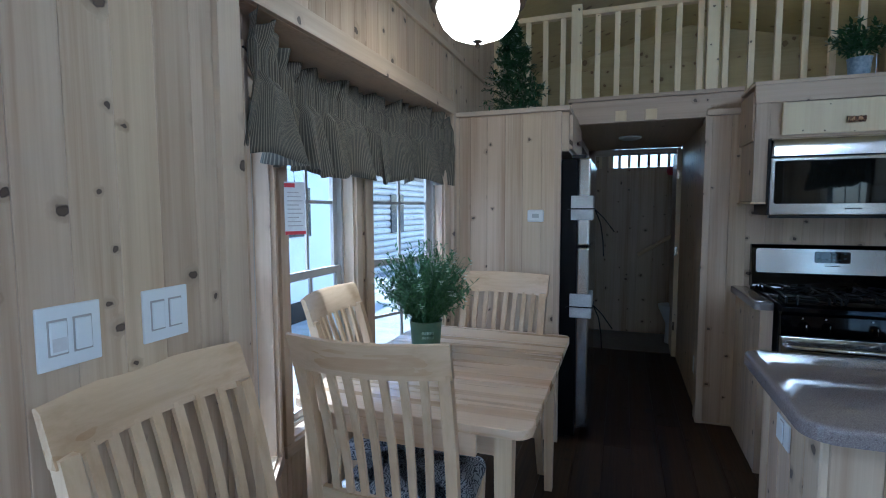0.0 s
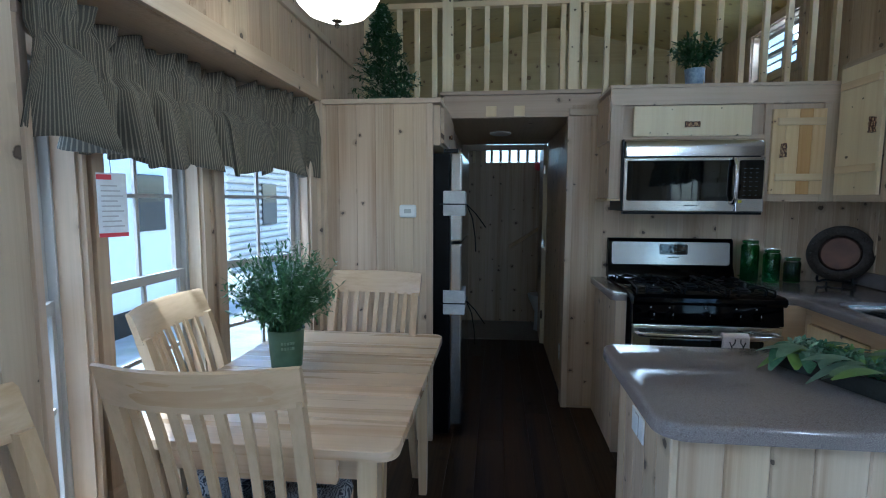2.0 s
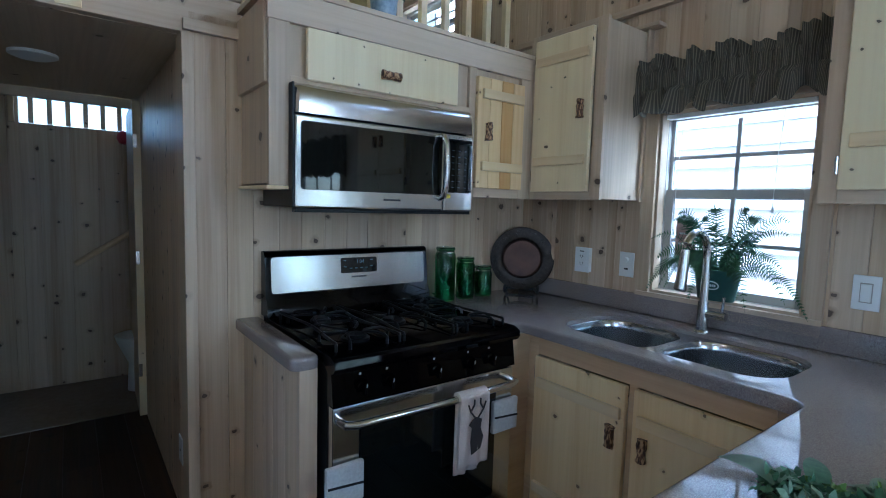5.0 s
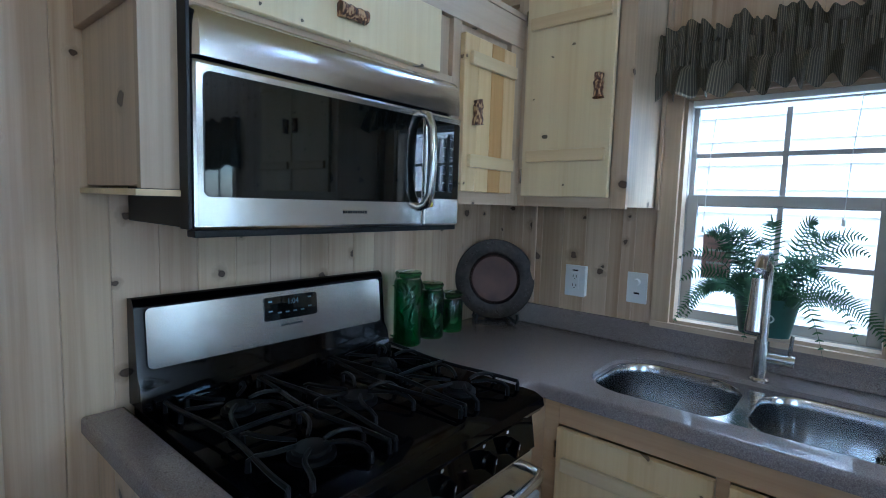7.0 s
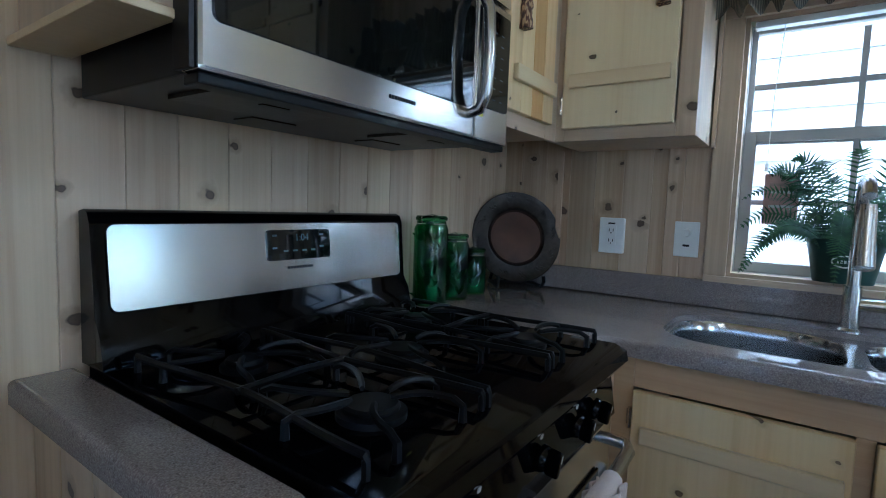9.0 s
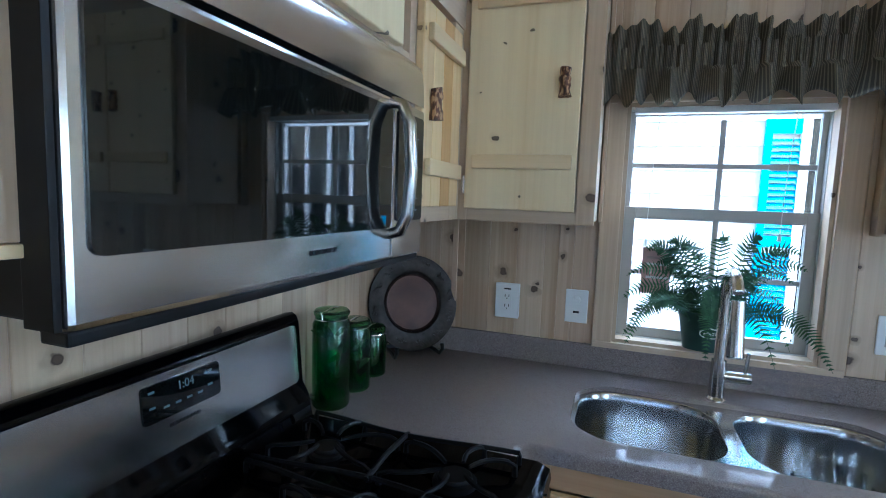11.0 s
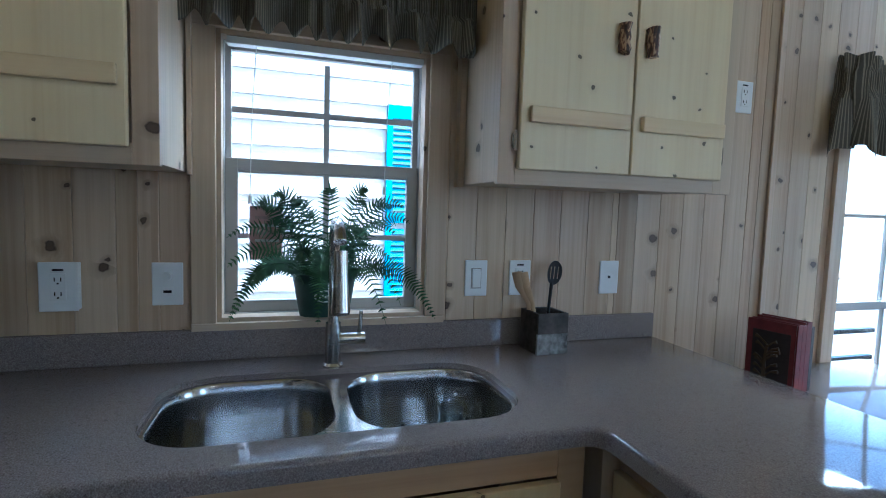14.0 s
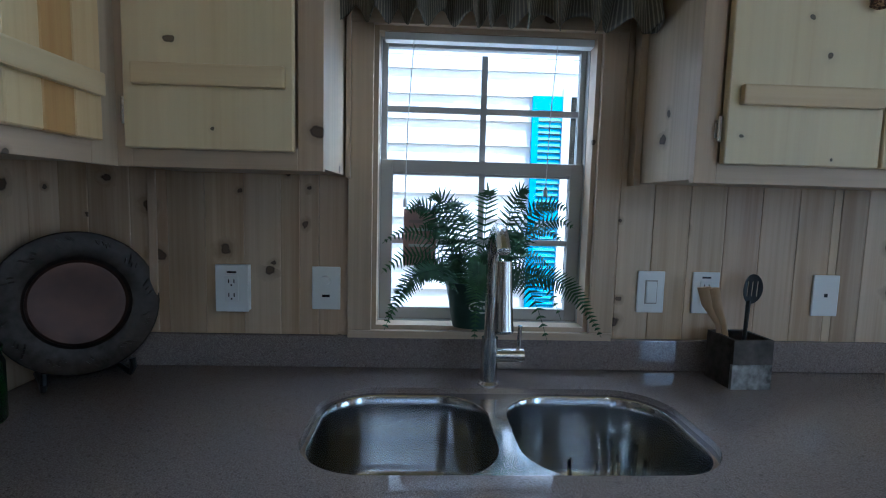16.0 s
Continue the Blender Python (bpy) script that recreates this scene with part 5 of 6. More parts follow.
lathe(bm, [(0.065, 3.03), (0.06, 3.0), (0.02, 2.985), (0.0, 2.985)], seg=24)
part("stem", bm, BRONZE, lp, smooth=True)
hl = thing("ceiling_light", "round white flush ceiling light in the hall", "lamp", pose(0.364, 4.43, 1.954))
bm = bmesh.new()
lathe(bm, [(0.085, 0.0), (0.085, -0.012), (0.06, -0.022), (0.0, -0.024)], seg=28)
part("diffuser", bm, WHITE, hl, smooth=True)

# ---- plates on the walls ----
def plate(m, kind, w=0.075, h=0.115, label="white wall outlet plate", cat="outlet"):
    p = thing("wall_" + ("outlet" if cat == "outlet" else "switch"), label, cat, m)
    bm = bmesh.new()
    box(bm, -w / 2, 0, -h / 2, w / 2, 0.006, h / 2, 0.003)
    part("cover", bm, WHITE, p)
    if kind == "outlet":
        bm = bmesh.new()
        box(bm, -0.017, 0.005, -0.034, 0.017, 0.0085, 0.034, 0.0015)
        part("socket", bm, WHITE, p)
        bm = bmesh.new()
        for z in (-0.018, 0.018):
            box(bm, -0.008, 0.0084, z - 0.004, -0.0055, 0.0092, z + 0.006)
            box(bm, 0.0055, 0.0084, z - 0.004, 0.008, 0.0092, z + 0.006)
            box(bm, -0.002, 0.0084, z - 0.011, 0.002, 0.0092, z - 0.007)
        box(bm, -0.012, 0.0058, 0.04, 0.012, 0.0068, 0.045)
        part("slot", bm, SATIN, p)
    elif kind == "rocker":
        bm = bmesh.new()
        box(bm, -0.017, 0.005, -0.033, 0.017, 0.0075, 0.033, 0.001)
        part("bezel", bm, VINYL, p)
        bm = bmesh.new()
        v = box(bm, -0.014, 0.006, -0.029, 0.014, 0.011, 0.029, 0.002)
        part("rocker", bm, WHITE, p)
    elif kind == "double":
        for k, x in enumerate((-0.023, 0.023)):
            bm = bmesh.new()
            box(bm, x - 0.018, 0.005, -0.034, x + 0.018, 0.0072, 0.034, 0.001)
            part("bezel", bm, VINYL, p)
            bm = bmesh.new()
            box(bm, x - 0.015, 0.006, -0.03, x + 0.015, 0.011, 0.03, 0.002)
            part("rocker", bm, WHITE, p)
    elif kind == "dimmer":
        bm = bmesh.new()
        tube(bm, [(0, 0.005, 0.022), (0, 0.02, 0.022)], [0.013, 0.011], 18)
        part("dial", bm, WHITE, p, smooth=True)
        bm = bmesh.new()
        box(bm, -0.01, 0.0058, -0.024, 0.01, 0.0068, -0.017)
        part("slot", bm, SATIN, p)
        bm = bmesh.new()
        box(bm, -0.014, 0.004, -0.032, 0.014, 0.0064, -0.008, 0.001)
        part("bezel", bm, WHITE, p)
    elif kind == "jack":
        bm = bmesh.new()
        box(bm, -0.005, 0.0055, -0.004, 0.005, 0.0068, 0.006)
        part("slot", bm, SATIN, p)
    return p


def on_right(y, z):
    return MR @ pose(y, 0.001, z)


tagged(boxpart("outlet_box", (XR - 0.021, 3.258 - 0.0405, 1.12 - 0.06, XR - 0.0005, 3.258 + 0.0405, 1.12 + 0.06), WHITE, bevel=0.002), "white surface-mounted outlet box on the cedar wall", "outlet")
plate(MR @ pose(3.258, 0.0215, 1.12), "outlet", 0.085, 0.124, "white outlet plate in a deep box beside the copper plate")
plate(on_right(3.02, 1.121), "dimmer", label="white wall plate with a round dial", cat="switch")
plate(on_right(2.142, 1.127), "rocker", label="white rocker switch plate on the cedar wall", cat="switch")
plate(on_right(1.989, 1.127), "outlet", label="white outlet plate behind the utensil box")
plate(on_right(1.648, 1.125), "jack", label="white telephone jack plate on the cedar wall")
plate(on_right(1.107, 1.79), "outlet", label="white outlet plate high on the wall by the cabinet")
ML, _ = frame_of((XL, 0), (XL, -1))
plate(ML @ pose(-0.805, 0.001, 1.155), "double", 0.118, 0.118, "double rocker switch plate with a sticker on the cedar wall", "switch")
plate(ML @ pose(-1.017, 0.001, 1.155), "double", 0.118, 0.118, "double rocker switch plate on the cedar wall", "switch")
ME, _ = frame_of((0.772, 3), (0.772, 4))
plate(ME @ pose(-1.20, 0.001, 0.75), "rocker", 0.115, 0.075, "white outlet plate on the peninsula's end", "outlet")
MH, _ = frame_of((0.82, 3), (0.82, 4))
plate(MH @ pose(0.98, 0.001, 0.30), "jack", label="white outlet plate low on the hall wall")
th = thing("thermostat", "small white thermostat on the cedar panel", "thermostat", pose(-0.157, 3.116, 1.35))
boxpart("case", (-0.048, -0.022, -0.036, 0.048, 0, 0.036), WHITE, th, 0.012)
boxpart("display", (-0.02, -0.0235, -0.012, 0.02, -0.0215, 0.012), mat("grey_display", 0.3, color=(0.45, 0.47, 0.46)), th, 0.001)

# ---- small things: plants ----
LEAF = plain("fern_green", (0.05, 0.13, 0.042), (0.014, 0.052, 0.02), 60, 0.5, 0.1)
LEAF2 = plain("shrub_green", (0.13, 0.25, 0.085), (0.04, 0.11, 0.04), 60, 0.55, 0.1)
SAGE = plain("sage_leaf", (0.17, 0.24, 0.155), (0.09, 0.15, 0.09), 40, 0.6, 0.2)
LIME = plain("lime_leaf", (0.19, 0.29, 0.06), (0.10, 0.18, 0.04), 40, 0.5, 0.2)
KALE = plain("curly_green", (0.10, 0.2, 0.10), (0.035, 0.10, 0.05), 80, 0.6, 0.2)
BLOSSOM = plain("pale_blossom", (0.62, 0.66, 0.55), (0.45, 0.5, 0.4), 80, 0.7, 0.05)
POTGREEN = plain("painted_tin", (0.10, 0.16, 0.09), (0.06, 0.11, 0.06), 30, 0.45, 0.1)
POTDARK = plain("dark_tin", (0.028, 0.075, 0.058), (0.016, 0.045, 0.036), 30, 0.4, 0.1)
POTBLUE = plain("printed_blue_tin", (0.40, 0.48, 0.56), (0.12, 0.18, 0.26), 60, 0.45, 0.1)
SOIL = plain("soil", (0.05, 0.035, 0.025), (0.02, 0.015, 0.01), 80, 0.95, 0.5)


def leaf(bm, base, way, up, length, width, bend=0.2, n=3, sharp=False):
    """A pointed blade that bends down along its length."""
    base, way = Vector(base), Vector(way).normalized()
    side = way.cross(Vector(up))
    side = side.normalized() if side.length > 1e-4 else way.orthogonal().normalized()
    nrm = side.cross(way).normalized()
    prev = None
    for k in range(n + 1):
        s = k / n
        w = width * 0.5 * max(0.08, math.sin(math.pi * (0.1 + 0.88 * s ** 1.15))) ** 0.75
        if sharp:
            w = width * 0.5 * (1 - s) ** 0.7 * (0.7 if k == 0 else 1.0) + 0.0002
        c = base + way * (length * s) - nrm * (bend * length * s * s)
        cur = (bm.verts.new(c - side * w), bm.verts.new(c + side * w))
        if prev:
            bm.faces.new((prev[0], prev[1], cur[1], cur[0]))
        prev = cur


def tin(parent, r0, r1, h, material, name="pot"):
    bm = bmesh.new()
    lathe(bm, [(0.0, 0.0), (r0, 0.0), (r0 + 0.001, 0.004), (r1, h - 0.004), (r1 + 0.003, h), (r1 - 0.004, h - 0.001), (r1 - 0.006, h - 0.02), (0.0, h - 0.02)], seg=28)
    return part(name, bm, material, parent, smooth=True)


# fern on the window sill
rnd = random.Random(21)
fern = thing("potted_fern", "bushy sword fern in an oval dark green tin pot", "plant", pose(2.54, 2.612, 1.025))
bm = bmesh.new()
lathe(bm, [(0.0, 0.0), (0.040, 0.0), (0.041, 0.004), (0.053, 0.118), (0.056, 0.122), (0.051, 0.121), (0.049, 0.1), (0.0, 0.1)], seg=36, squash=1.72)
part("pot", bm, POTDARK, fern, smooth=True)
bm = bmesh.new()
tube(bm, [(-0.0505 - 0.0035 * math.sin(a), 0.030 * math.cos(a), 0.062 + 0.016 * math.sin(a)) for a in (2 * math.pi * k / 24 for k in range(25))], 0.0022, 5)
for k in range(5):
    box(bm, -0.0515, -0.018 + k * 0.008, 0.057, -0.0485, -0.013 + k * 0.008, 0.066)
part("label", bm, PAPER, fern, "pale oval mark")
for k in range(34):
    az = 2 * math.pi * k / 34 + rnd.uniform(-0.2, 0.2)
    c, sn = math.cos(az), math.sin(az)
    droop = k % 4 == 0
    reach = rnd.uniform(0.20, 0.31) if k % 4 != 2 else rnd.uniform(0.1, 0.2)
    rise = rnd.uniform(0.02, 0.06) if droop else rnd.choice((0.08, 0.13, 0.18, 0.24, 0.30)) * rnd.uniform(0.85, 1.1)
    reach *= 1.0 if rise < 0.2 else 0.72
    d = Vector((c * (0.14 if c > 0 else 0.5), sn, 0))
    start = Vector((c * 0.02, sn * 0.045, 0.1))
    pts = []
    for j in range(23):
        q = j / 22
        pts.append(start + d * (reach * q) + Vector((0, 0, rise * (1.5 * q - 0.5 * q * q) + 0.04 * math.sin(q * 3.0) - (0.15 if droop else 0.05) * q ** 3)))
    U = Vector((-1.0, rnd.uniform(-0.8, 0.8), rnd.uniform(0.0, 1.4)))
    bm = bmesh.new()
    tube(bm, pts, [0.0017 * (1 - 0.6 * i / 22) for i in range(23)], 4)
    for j in range(2, 23):
        t = (pts[min(j + 1, 22)] - pts[j - 1]).normalized()
        side = t.cross(U)
        side = side.normalized() if side.length > 1e-3 else Vector((0, 1, 0))
        q = j / 22
        l = 0.036 * (1 - 0.7 * abs(q - 0.4) ** 1.3) * (1.0 if q < 0.75 else max(0.25, 1 - (q - 0.75) * 2.6))
        for f in ((0.0, 0.5) if reach > 0.27 else (0.0,)):
            p = pts[j - 1].lerp(pts[j], f)
            for sg in (-1, 1):
                leaf(bm, p, side * sg + t * 0.4, U, l * rnd.uniform(0.95, 1.25), 0.0068, 0.1, 3, True)
    part("frond", bm, LEAF, fern)

# shrub on the table
def sprig_plant(name, label, m, pot_args, height, radius, count, leafmat, leaf_len, flowers=0, seed=1, zbase=0.1, cone=False):
    rnd = random.Random(seed)
    p = thing(name, label, "plant", m)
    tin(p, *pot_args)
    bms = [bmesh.new() for _ in range(6)]
    bf = bmesh.new()
    for k in range(count):
        az, el = rnd.uniform(0, 2 * math.pi), math.asin(rnd.uniform(-0.15, 1.0) ** 1)
        d = Vector((math.cos(az) * math.cos(el), math.sin(az) * math.cos(el), math.sin(el)))
        r = rnd.uniform(0.72, 1.08)
        if cone:
            h = rnd.uniform(0.02, 1.0)
            rad = radius * (1 - h) ** 0.8 * rnd.uniform(0.6, 1.1) + 0.012
            tip = Vector((math.cos(az) * rad, math.sin(az) * rad, zbase + h * height))
            start = Vector((0, 0, zbase + max(0, h - 0.12) * height))
        else:
            tip = Vector((d.x * radius * r, d.y * radius * r, zbase + height * 0.42 + d.z * height * 0.58 * r))
            start = Vector((d.x * 0.012, d.y * 0.012, zbase))
        mid = start.lerp(tip, 0.55) + Vector((0, 0, 0.015))
        b = bms[k % 6]
        pts = [start, mid, tip]
        tube(b, pts, [0.0016, 0.0013, 0.0008], 3)
        for j in range(16):
            s = 0.25 + 0.75 * j / 15
            q = start.lerp(mid, s / 0.55) if s < 0.55 else mid.lerp(tip, (s - 0.55) / 0.45)
            w = Vector((rnd.gauss(0, 1), rnd.gauss(0, 1), rnd.gauss(0, 0.8))) + (tip - start).normalized() * 0.8
            leaf(b, q, w, (0, 0, 1), leaf_len * rnd.uniform(0.7, 1.2), leaf_len * 0.38, 0.2, 2)
        if rnd.random() < flowers:
            for _ in range(3):
                c = tip + Vector((rnd.gauss(0, 0.006), rnd.gauss(0, 0.006), rnd.gauss(0, 0.006)))
                for a in range(5):
                    leaf(bf, c, (math.cos(a * 1.257), math.sin(a * 1.257), 0.5), (0, 0, 1), 0.009, 0.006, 0.1, 2)
    for b in bms:
        part("foliage", b, leafmat, p)
    if flowers:
        part("blossoms", bf, BLOSSOM, p)
    else:
        bf.free()
    return p


tp = sprig_plant("potted_shrub", "bushy green artificial shrub in a green tin pot on the table", pose(-0.475, 2.16, 0.761),
                 (0.058, 0.07, 0.15, POTGREEN), 0.37, 0.215, 320, LEAF2, 0.026, 0.25, 31, 0.12)
bm = bmesh.new()
for z, w in ((0.105, 0.05), (0.085, 0.044)):
    for k in range(5):
        a = radians(-62 + (k - 2) * 9)
        c, s = math.cos(a), math.sin(a)
        rr = 0.058 + 0.012 * z / 0.15 + 0.0015
        box(bm, c * rr - 0.0035, s * rr - 0.003, z - 0.005, c * rr + 0.0035, s * rr + 0.003, z + 0.005)
part("lettering", bm, plain("worn_letter", (0.30, 0.36, 0.26), (0.16, 0.24, 0.16), 120, 0.8), tp, "pale worn lettering")
sprig_plant("potted_tree", "small dark green artificial tree on the cap board", pose(-0.36, 3.40, 1.973),
            (0.05, 0.06, 0.06, POTGREEN), 0.55, 0.23, 230, LEAF, 0.034, 0.25, 33, 0.05, True)
sprig_plant("potted_flowers", "small flowering green plant in a printed blue tin", pose(1.495, 3.50, 2.076),
            (0.045, 0.055, 0.11, POTBLUE), 0.22, 0.14, 30, LEAF, 0.045, 0.75, 34, 0.1)

# tray of greens on the peninsula
TM = pose(1.328, 1.79, CT + 0.001, 0, 0, -69) @ Matrix.Diagonal((0.80, 1.12, 0.92, 1))
tr = thing("planter_tray", "long dark planter tray overflowing with mixed greens", "planter", TM)
bm = bmesh.new()
lo, _ = loop(bm, rounded(-0.215, -0.062, 0.215, 0.062, 0.01, 3), 0.0)
hi, _ = loop(bm, rounded(-0.23, -0.074, 0.23, 0.074, 0.012, 3), 0.058)
ih, _ = loop(bm, rounded(-0.222, -0.066, 0.222, 0.066, 0.01, 3), 0.058)
il, _ = loop(bm, rounded(-0.21, -0.058, 0.21, 0.058, 0.01, 3), 0.02)
bm.faces.new(lo), bm.faces.new(il)
skin(bm, lo, hi), skin(bm, hi, ih), skin(bm, ih, il)
part("tray", bm, plain("dark_moulded_plastic", (0.03, 0.032, 0.03), (0.012, 0.013, 0.012), 120, 0.45, 0.8), tr)
bm = bmesh.new()
box(bm, -0.205, -0.055, 0.02, 0.205, 0.055, 0.048)
part("soil", bm, SOIL, tr)
rnd = random.Random(41)
for k in range(30):
    x = rnd.uniform(-0.21, 0.21)
    sg = -1 if k % 5 < 3 else 1
    bm = bmesh.new()
    L = rnd.uniform(0.07, 0.125)
    leaf(bm, (x, sg * 0.03, 0.062 + rnd.uniform(0, 0.02)), (rnd.uniform(-1.2, 1.2), sg * 1.0, rnd.uniform(0.1, 0.8)), (0, 0, 1), L, L * 0.46, rnd.uniform(0.35, 0.8), 8)
    part("broad_leaf", bm, (SAGE, SAGE, SAGE, KALE, SAGE, LIME, SAGE)[k % 7], tr, smooth=True)
for k in range(22):
    cx, cy = -0.2 + 0.4 * k / 21 + rnd.uniform(-0.01, 0.01), rnd.uniform(-0.05, 0.05)
    bm = bmesh.new()
    for i in range(75):
        d = Vector((rnd.gauss(0, 1), rnd.gauss(0, 1), abs(rnd.gauss(0, 0.7)) + 0.1)).normalized()
        leaf(bm, Vector((cx, cy, 0.052)) + d * rnd.uniform(0.008, 0.032), d + Vector((rnd.gauss(0, 0.6), rnd.gauss(0, 0.6), 0)), (rnd.gauss(0, 1), rnd.gauss(0, 1), 1), 0.02, 0.014, 0.5, 2)
    part("leaf_rosette", bm, (KALE, SAGE, KALE, SAGE, LIME)[k % 5], tr)

# ---- small things: worktop ----
pl = thing("display_plate", "aged copper plate with dark embossed rim on a stand", "plate", pose(2.43, 3.585, CT, 0, 0, -45) @ pose(0, 0, 0.185, 76, 0, 0))
bm = bmesh.new()
lathe(bm, [(0.0, 0.0), (0.096, 0.0), (0.103, 0.006), (0.103, 0.001), (0.0, -0.004)], seg=56)
part("well", bm, COPPER, pl, smooth=True)
bm = bmesh.new()
lathe(bm, [(0.103, 0.004), (0.11, 0.010), (0.118, 0.008), (0.16, 0.014), (0.168, 0.017), (0.171, 0.014), (0.16, 0.009), (0.11, 0.002)], seg=56)
part("rim", bm, PEWTER, pl, "dark rim with raised ornament", smooth=True)
bm = bmesh.new()
rnd = random.Random(51)
for k in range(12):
    a0 = 2 * math.pi * k / 12
    for j in range(5):
        a = a0 + 0.05 * j + rnd.uniform(-0.02, 0.02)
        r = 0.14 + rnd.uniform(-0.012, 0.012)
        tube(bm, [(r * math.cos(a), r * math.sin(a), 0.0125), ((r + 0.009) * math.cos(a + 0.05), (r + 0.009) * math.sin(a + 0.05), 0.0148)], 0.0022, 5)
tagged(part("ornament", bm, PEWTER, pl), kind="stuff")
st = thing("plate_stand", "small black wooden plate stand", "stand", pose(2.43, 3.585, CT, 0, 0, -45))
for sg in (-1, 1):
    bm = bmesh.new()
    tube(bm, [(sg * 0.075, 0.085, 0.007), (sg * 0.08, 0.0, 0.012), (sg * 0.085, -0.065, 0.01), (sg * 0.087, -0.085, 0.03), (sg * 0.085, -0.082, 0.05)], 0.007, 8)
    tube(bm, [(sg * 0.075, 0.07, 0.008), (sg * 0.05, 0.06, 0.12)], 0.006, 8)
    part("arm", bm, SATIN, st, smooth=True)
boxpart("crossbar", (-0.08, 0.06, 0.004, 0.08, 0.075, 0.014), SATIN, st)

GREENFILL = plain("dry_green_filling", (0.10, 0.17, 0.03), (0.03, 0.07, 0.015), 70, 0.8, 0.5)
for x, y, r, h in ((1.918, 3.60, 0.050, 0.258), (2.05, 3.605, 0.047, 0.203), (2.178, 3.615, 0.046, 0.152)):
    j = thing("glass_jar", "green glass clip-top jar with a wire bail", "jar", pose(x, y, CT + 0.0005), "green jars")
    bm = bmesh.new()
    lathe(bm, [(0.0, 0.0), (r * 0.92, 0.0), (r, 0.006), (r, h - 0.035), (r * 0.86, h - 0.02), (r * 0.86, h - 0.012), (r * 0.82, h - 0.012), (r * 0.82, h - 0.022), (r * 0.95, h - 0.037), (r * 0.95, 0.008), (0.0, 0.006)], seg=32)
    part("body", bm, GREENGLASS, j, smooth=True)
    bm = bmesh.new()
    lathe(bm, [(0.0, h - 0.006), (r * 0.80, h - 0.011), (r * 0.93, h - 0.010), (r * 0.95, h - 0.003), (r * 0.85, h + 0.003), (0.0, h + 0.004)], seg=32)
    part("lid", bm, GREENGLASS, j, smooth=True)
    bm = bmesh.new()
    rr = r * 0.88
    tube(bm, [(rr * math.cos(a), rr * math.sin(a), h - 0.02) for a in (2 * math.pi * k / 24 for k in range(25))], 0.0015, 6)
    tube(bm, [(rr, -0.012, h - 0.02), (rr + 0.01, -0.012, h - 0.045), (rr + 0.012, 0, h - 0.05), (rr + 0.01, 0.012, h - 0.045), (rr, 0.012, h - 0.02)], 0.0016, 6)
    tube(bm, [(rr, 0, h - 0.02), (r * 0.97, 0, h), (0, 0, h + 0.007), (-r * 0.97, 0, h), (-rr, 0, h - 0.02)], 0.0015, 6)
    part("wire_bail", bm, CHROME, j)
    bm = bmesh.new()
    rnd = random.Random(int(h * 1000))
    for k in range(26):
        a, q = rnd.uniform(0, 6.28), rnd.uniform(0.1, 0.75) * r
        z = rnd.uniform(0.015, h - 0.06)
        leaf(bm, (q * math.cos(a), q * math.sin(a), z), (rnd.gauss(0, 1), rnd.gauss(0, 1), 1.5), (1, 0, 0), 0.035, 0.014, 0.3, 3)
    part("filling", bm, GREENFILL, j)

ub = thing("utensil_box", "weathered grey wooden box holding kitchen utensils", "utensil holder", pose(2.445, 1.945, CT + 0.0005, 0, 0, 3))
GREYWOOD = plain("weathered_wood", (0.42, 0.42, 0.41), (0.05, 0.045, 0.042), 55, 0.75, 0.5)
DARKWOOD = plain("dark_stained_wood", (0.12, 0.10, 0.085), (0.022, 0.017, 0.014), 40, 0.7, 0.4)
for dims, ma in (((-0.054, -0.053, 0.0, -0.044, 0.053, 0.063), GREYWOOD), ((-0.054, -0.053, 0.064, -0.044, 0.053, 0.126), DARKWOOD)):
    boxpart("front_slat", dims, ma, ub, 0.0015)
for y0 in (-0.053, 0.043):
    boxpart("side", (-0.0435, y0, 0.0, 0.0435, y0 + 0.01, 0.126), DARKWOOD, ub, 0.0015)
boxpart("back", (0.044, -0.053, 0.0, 0.054, 0.053, 0.126), DARKWOOD, ub, 0.0015)
boxpart("bottom", (-0.0435, -0.0425, 0.001, 0.0435, 0.0425, 0.01), DARKWOOD, ub, 0)
us = thing("slotted_spoon", "black nylon slotted spoon standing in the box", "utensil")
bm = bmesh.new()
tube(bm, [(2.425, 1.95, CT + 0.02), (2.455, 1.926, CT + 0.12), (2.49, 1.899, CT + 0.206)], [0.005, 0.005, 0.006], 8)
out = [(0.026 * math.cos(a), 0.038 * math.sin(a)) for a in (2 * math.pi * k / 28 for k in range(28))]
e = []
vo, eo = loop(bm, out, 0)
e += eo
newv = list(vo)
for k in (-1, 0, 1):
    vi, ei = loop(bm, rounded(k * 0.013 - 0.0022, -0.02, k * 0.013 + 0.0022, 0.02, 0.002, 2), 0)
    e += ei
    newv += vi
fl = bmesh.ops.triangle_fill(bm, edges=e, use_beauty=True)["geom"]
fl = [f for f in fl if isinstance(f, bmesh.types.BMFace)]
ext = bmesh.ops.extrude_face_region(bm, geom=fl)["geom"]
ext = [v for v in ext if isinstance(v, bmesh.types.BMVert)]
for v in ext:
    v.co.z += 0.003
for v in newv + ext:
    v.co = Vector((2.500 - v.co.z - 6 * v.co.x ** 2 + v.co.y * 0.3, 1.886 - v.co.x - v.co.y * 0.25, CT + 0.238 + v.co.y))
part("spoon", bm, SATIN, us)
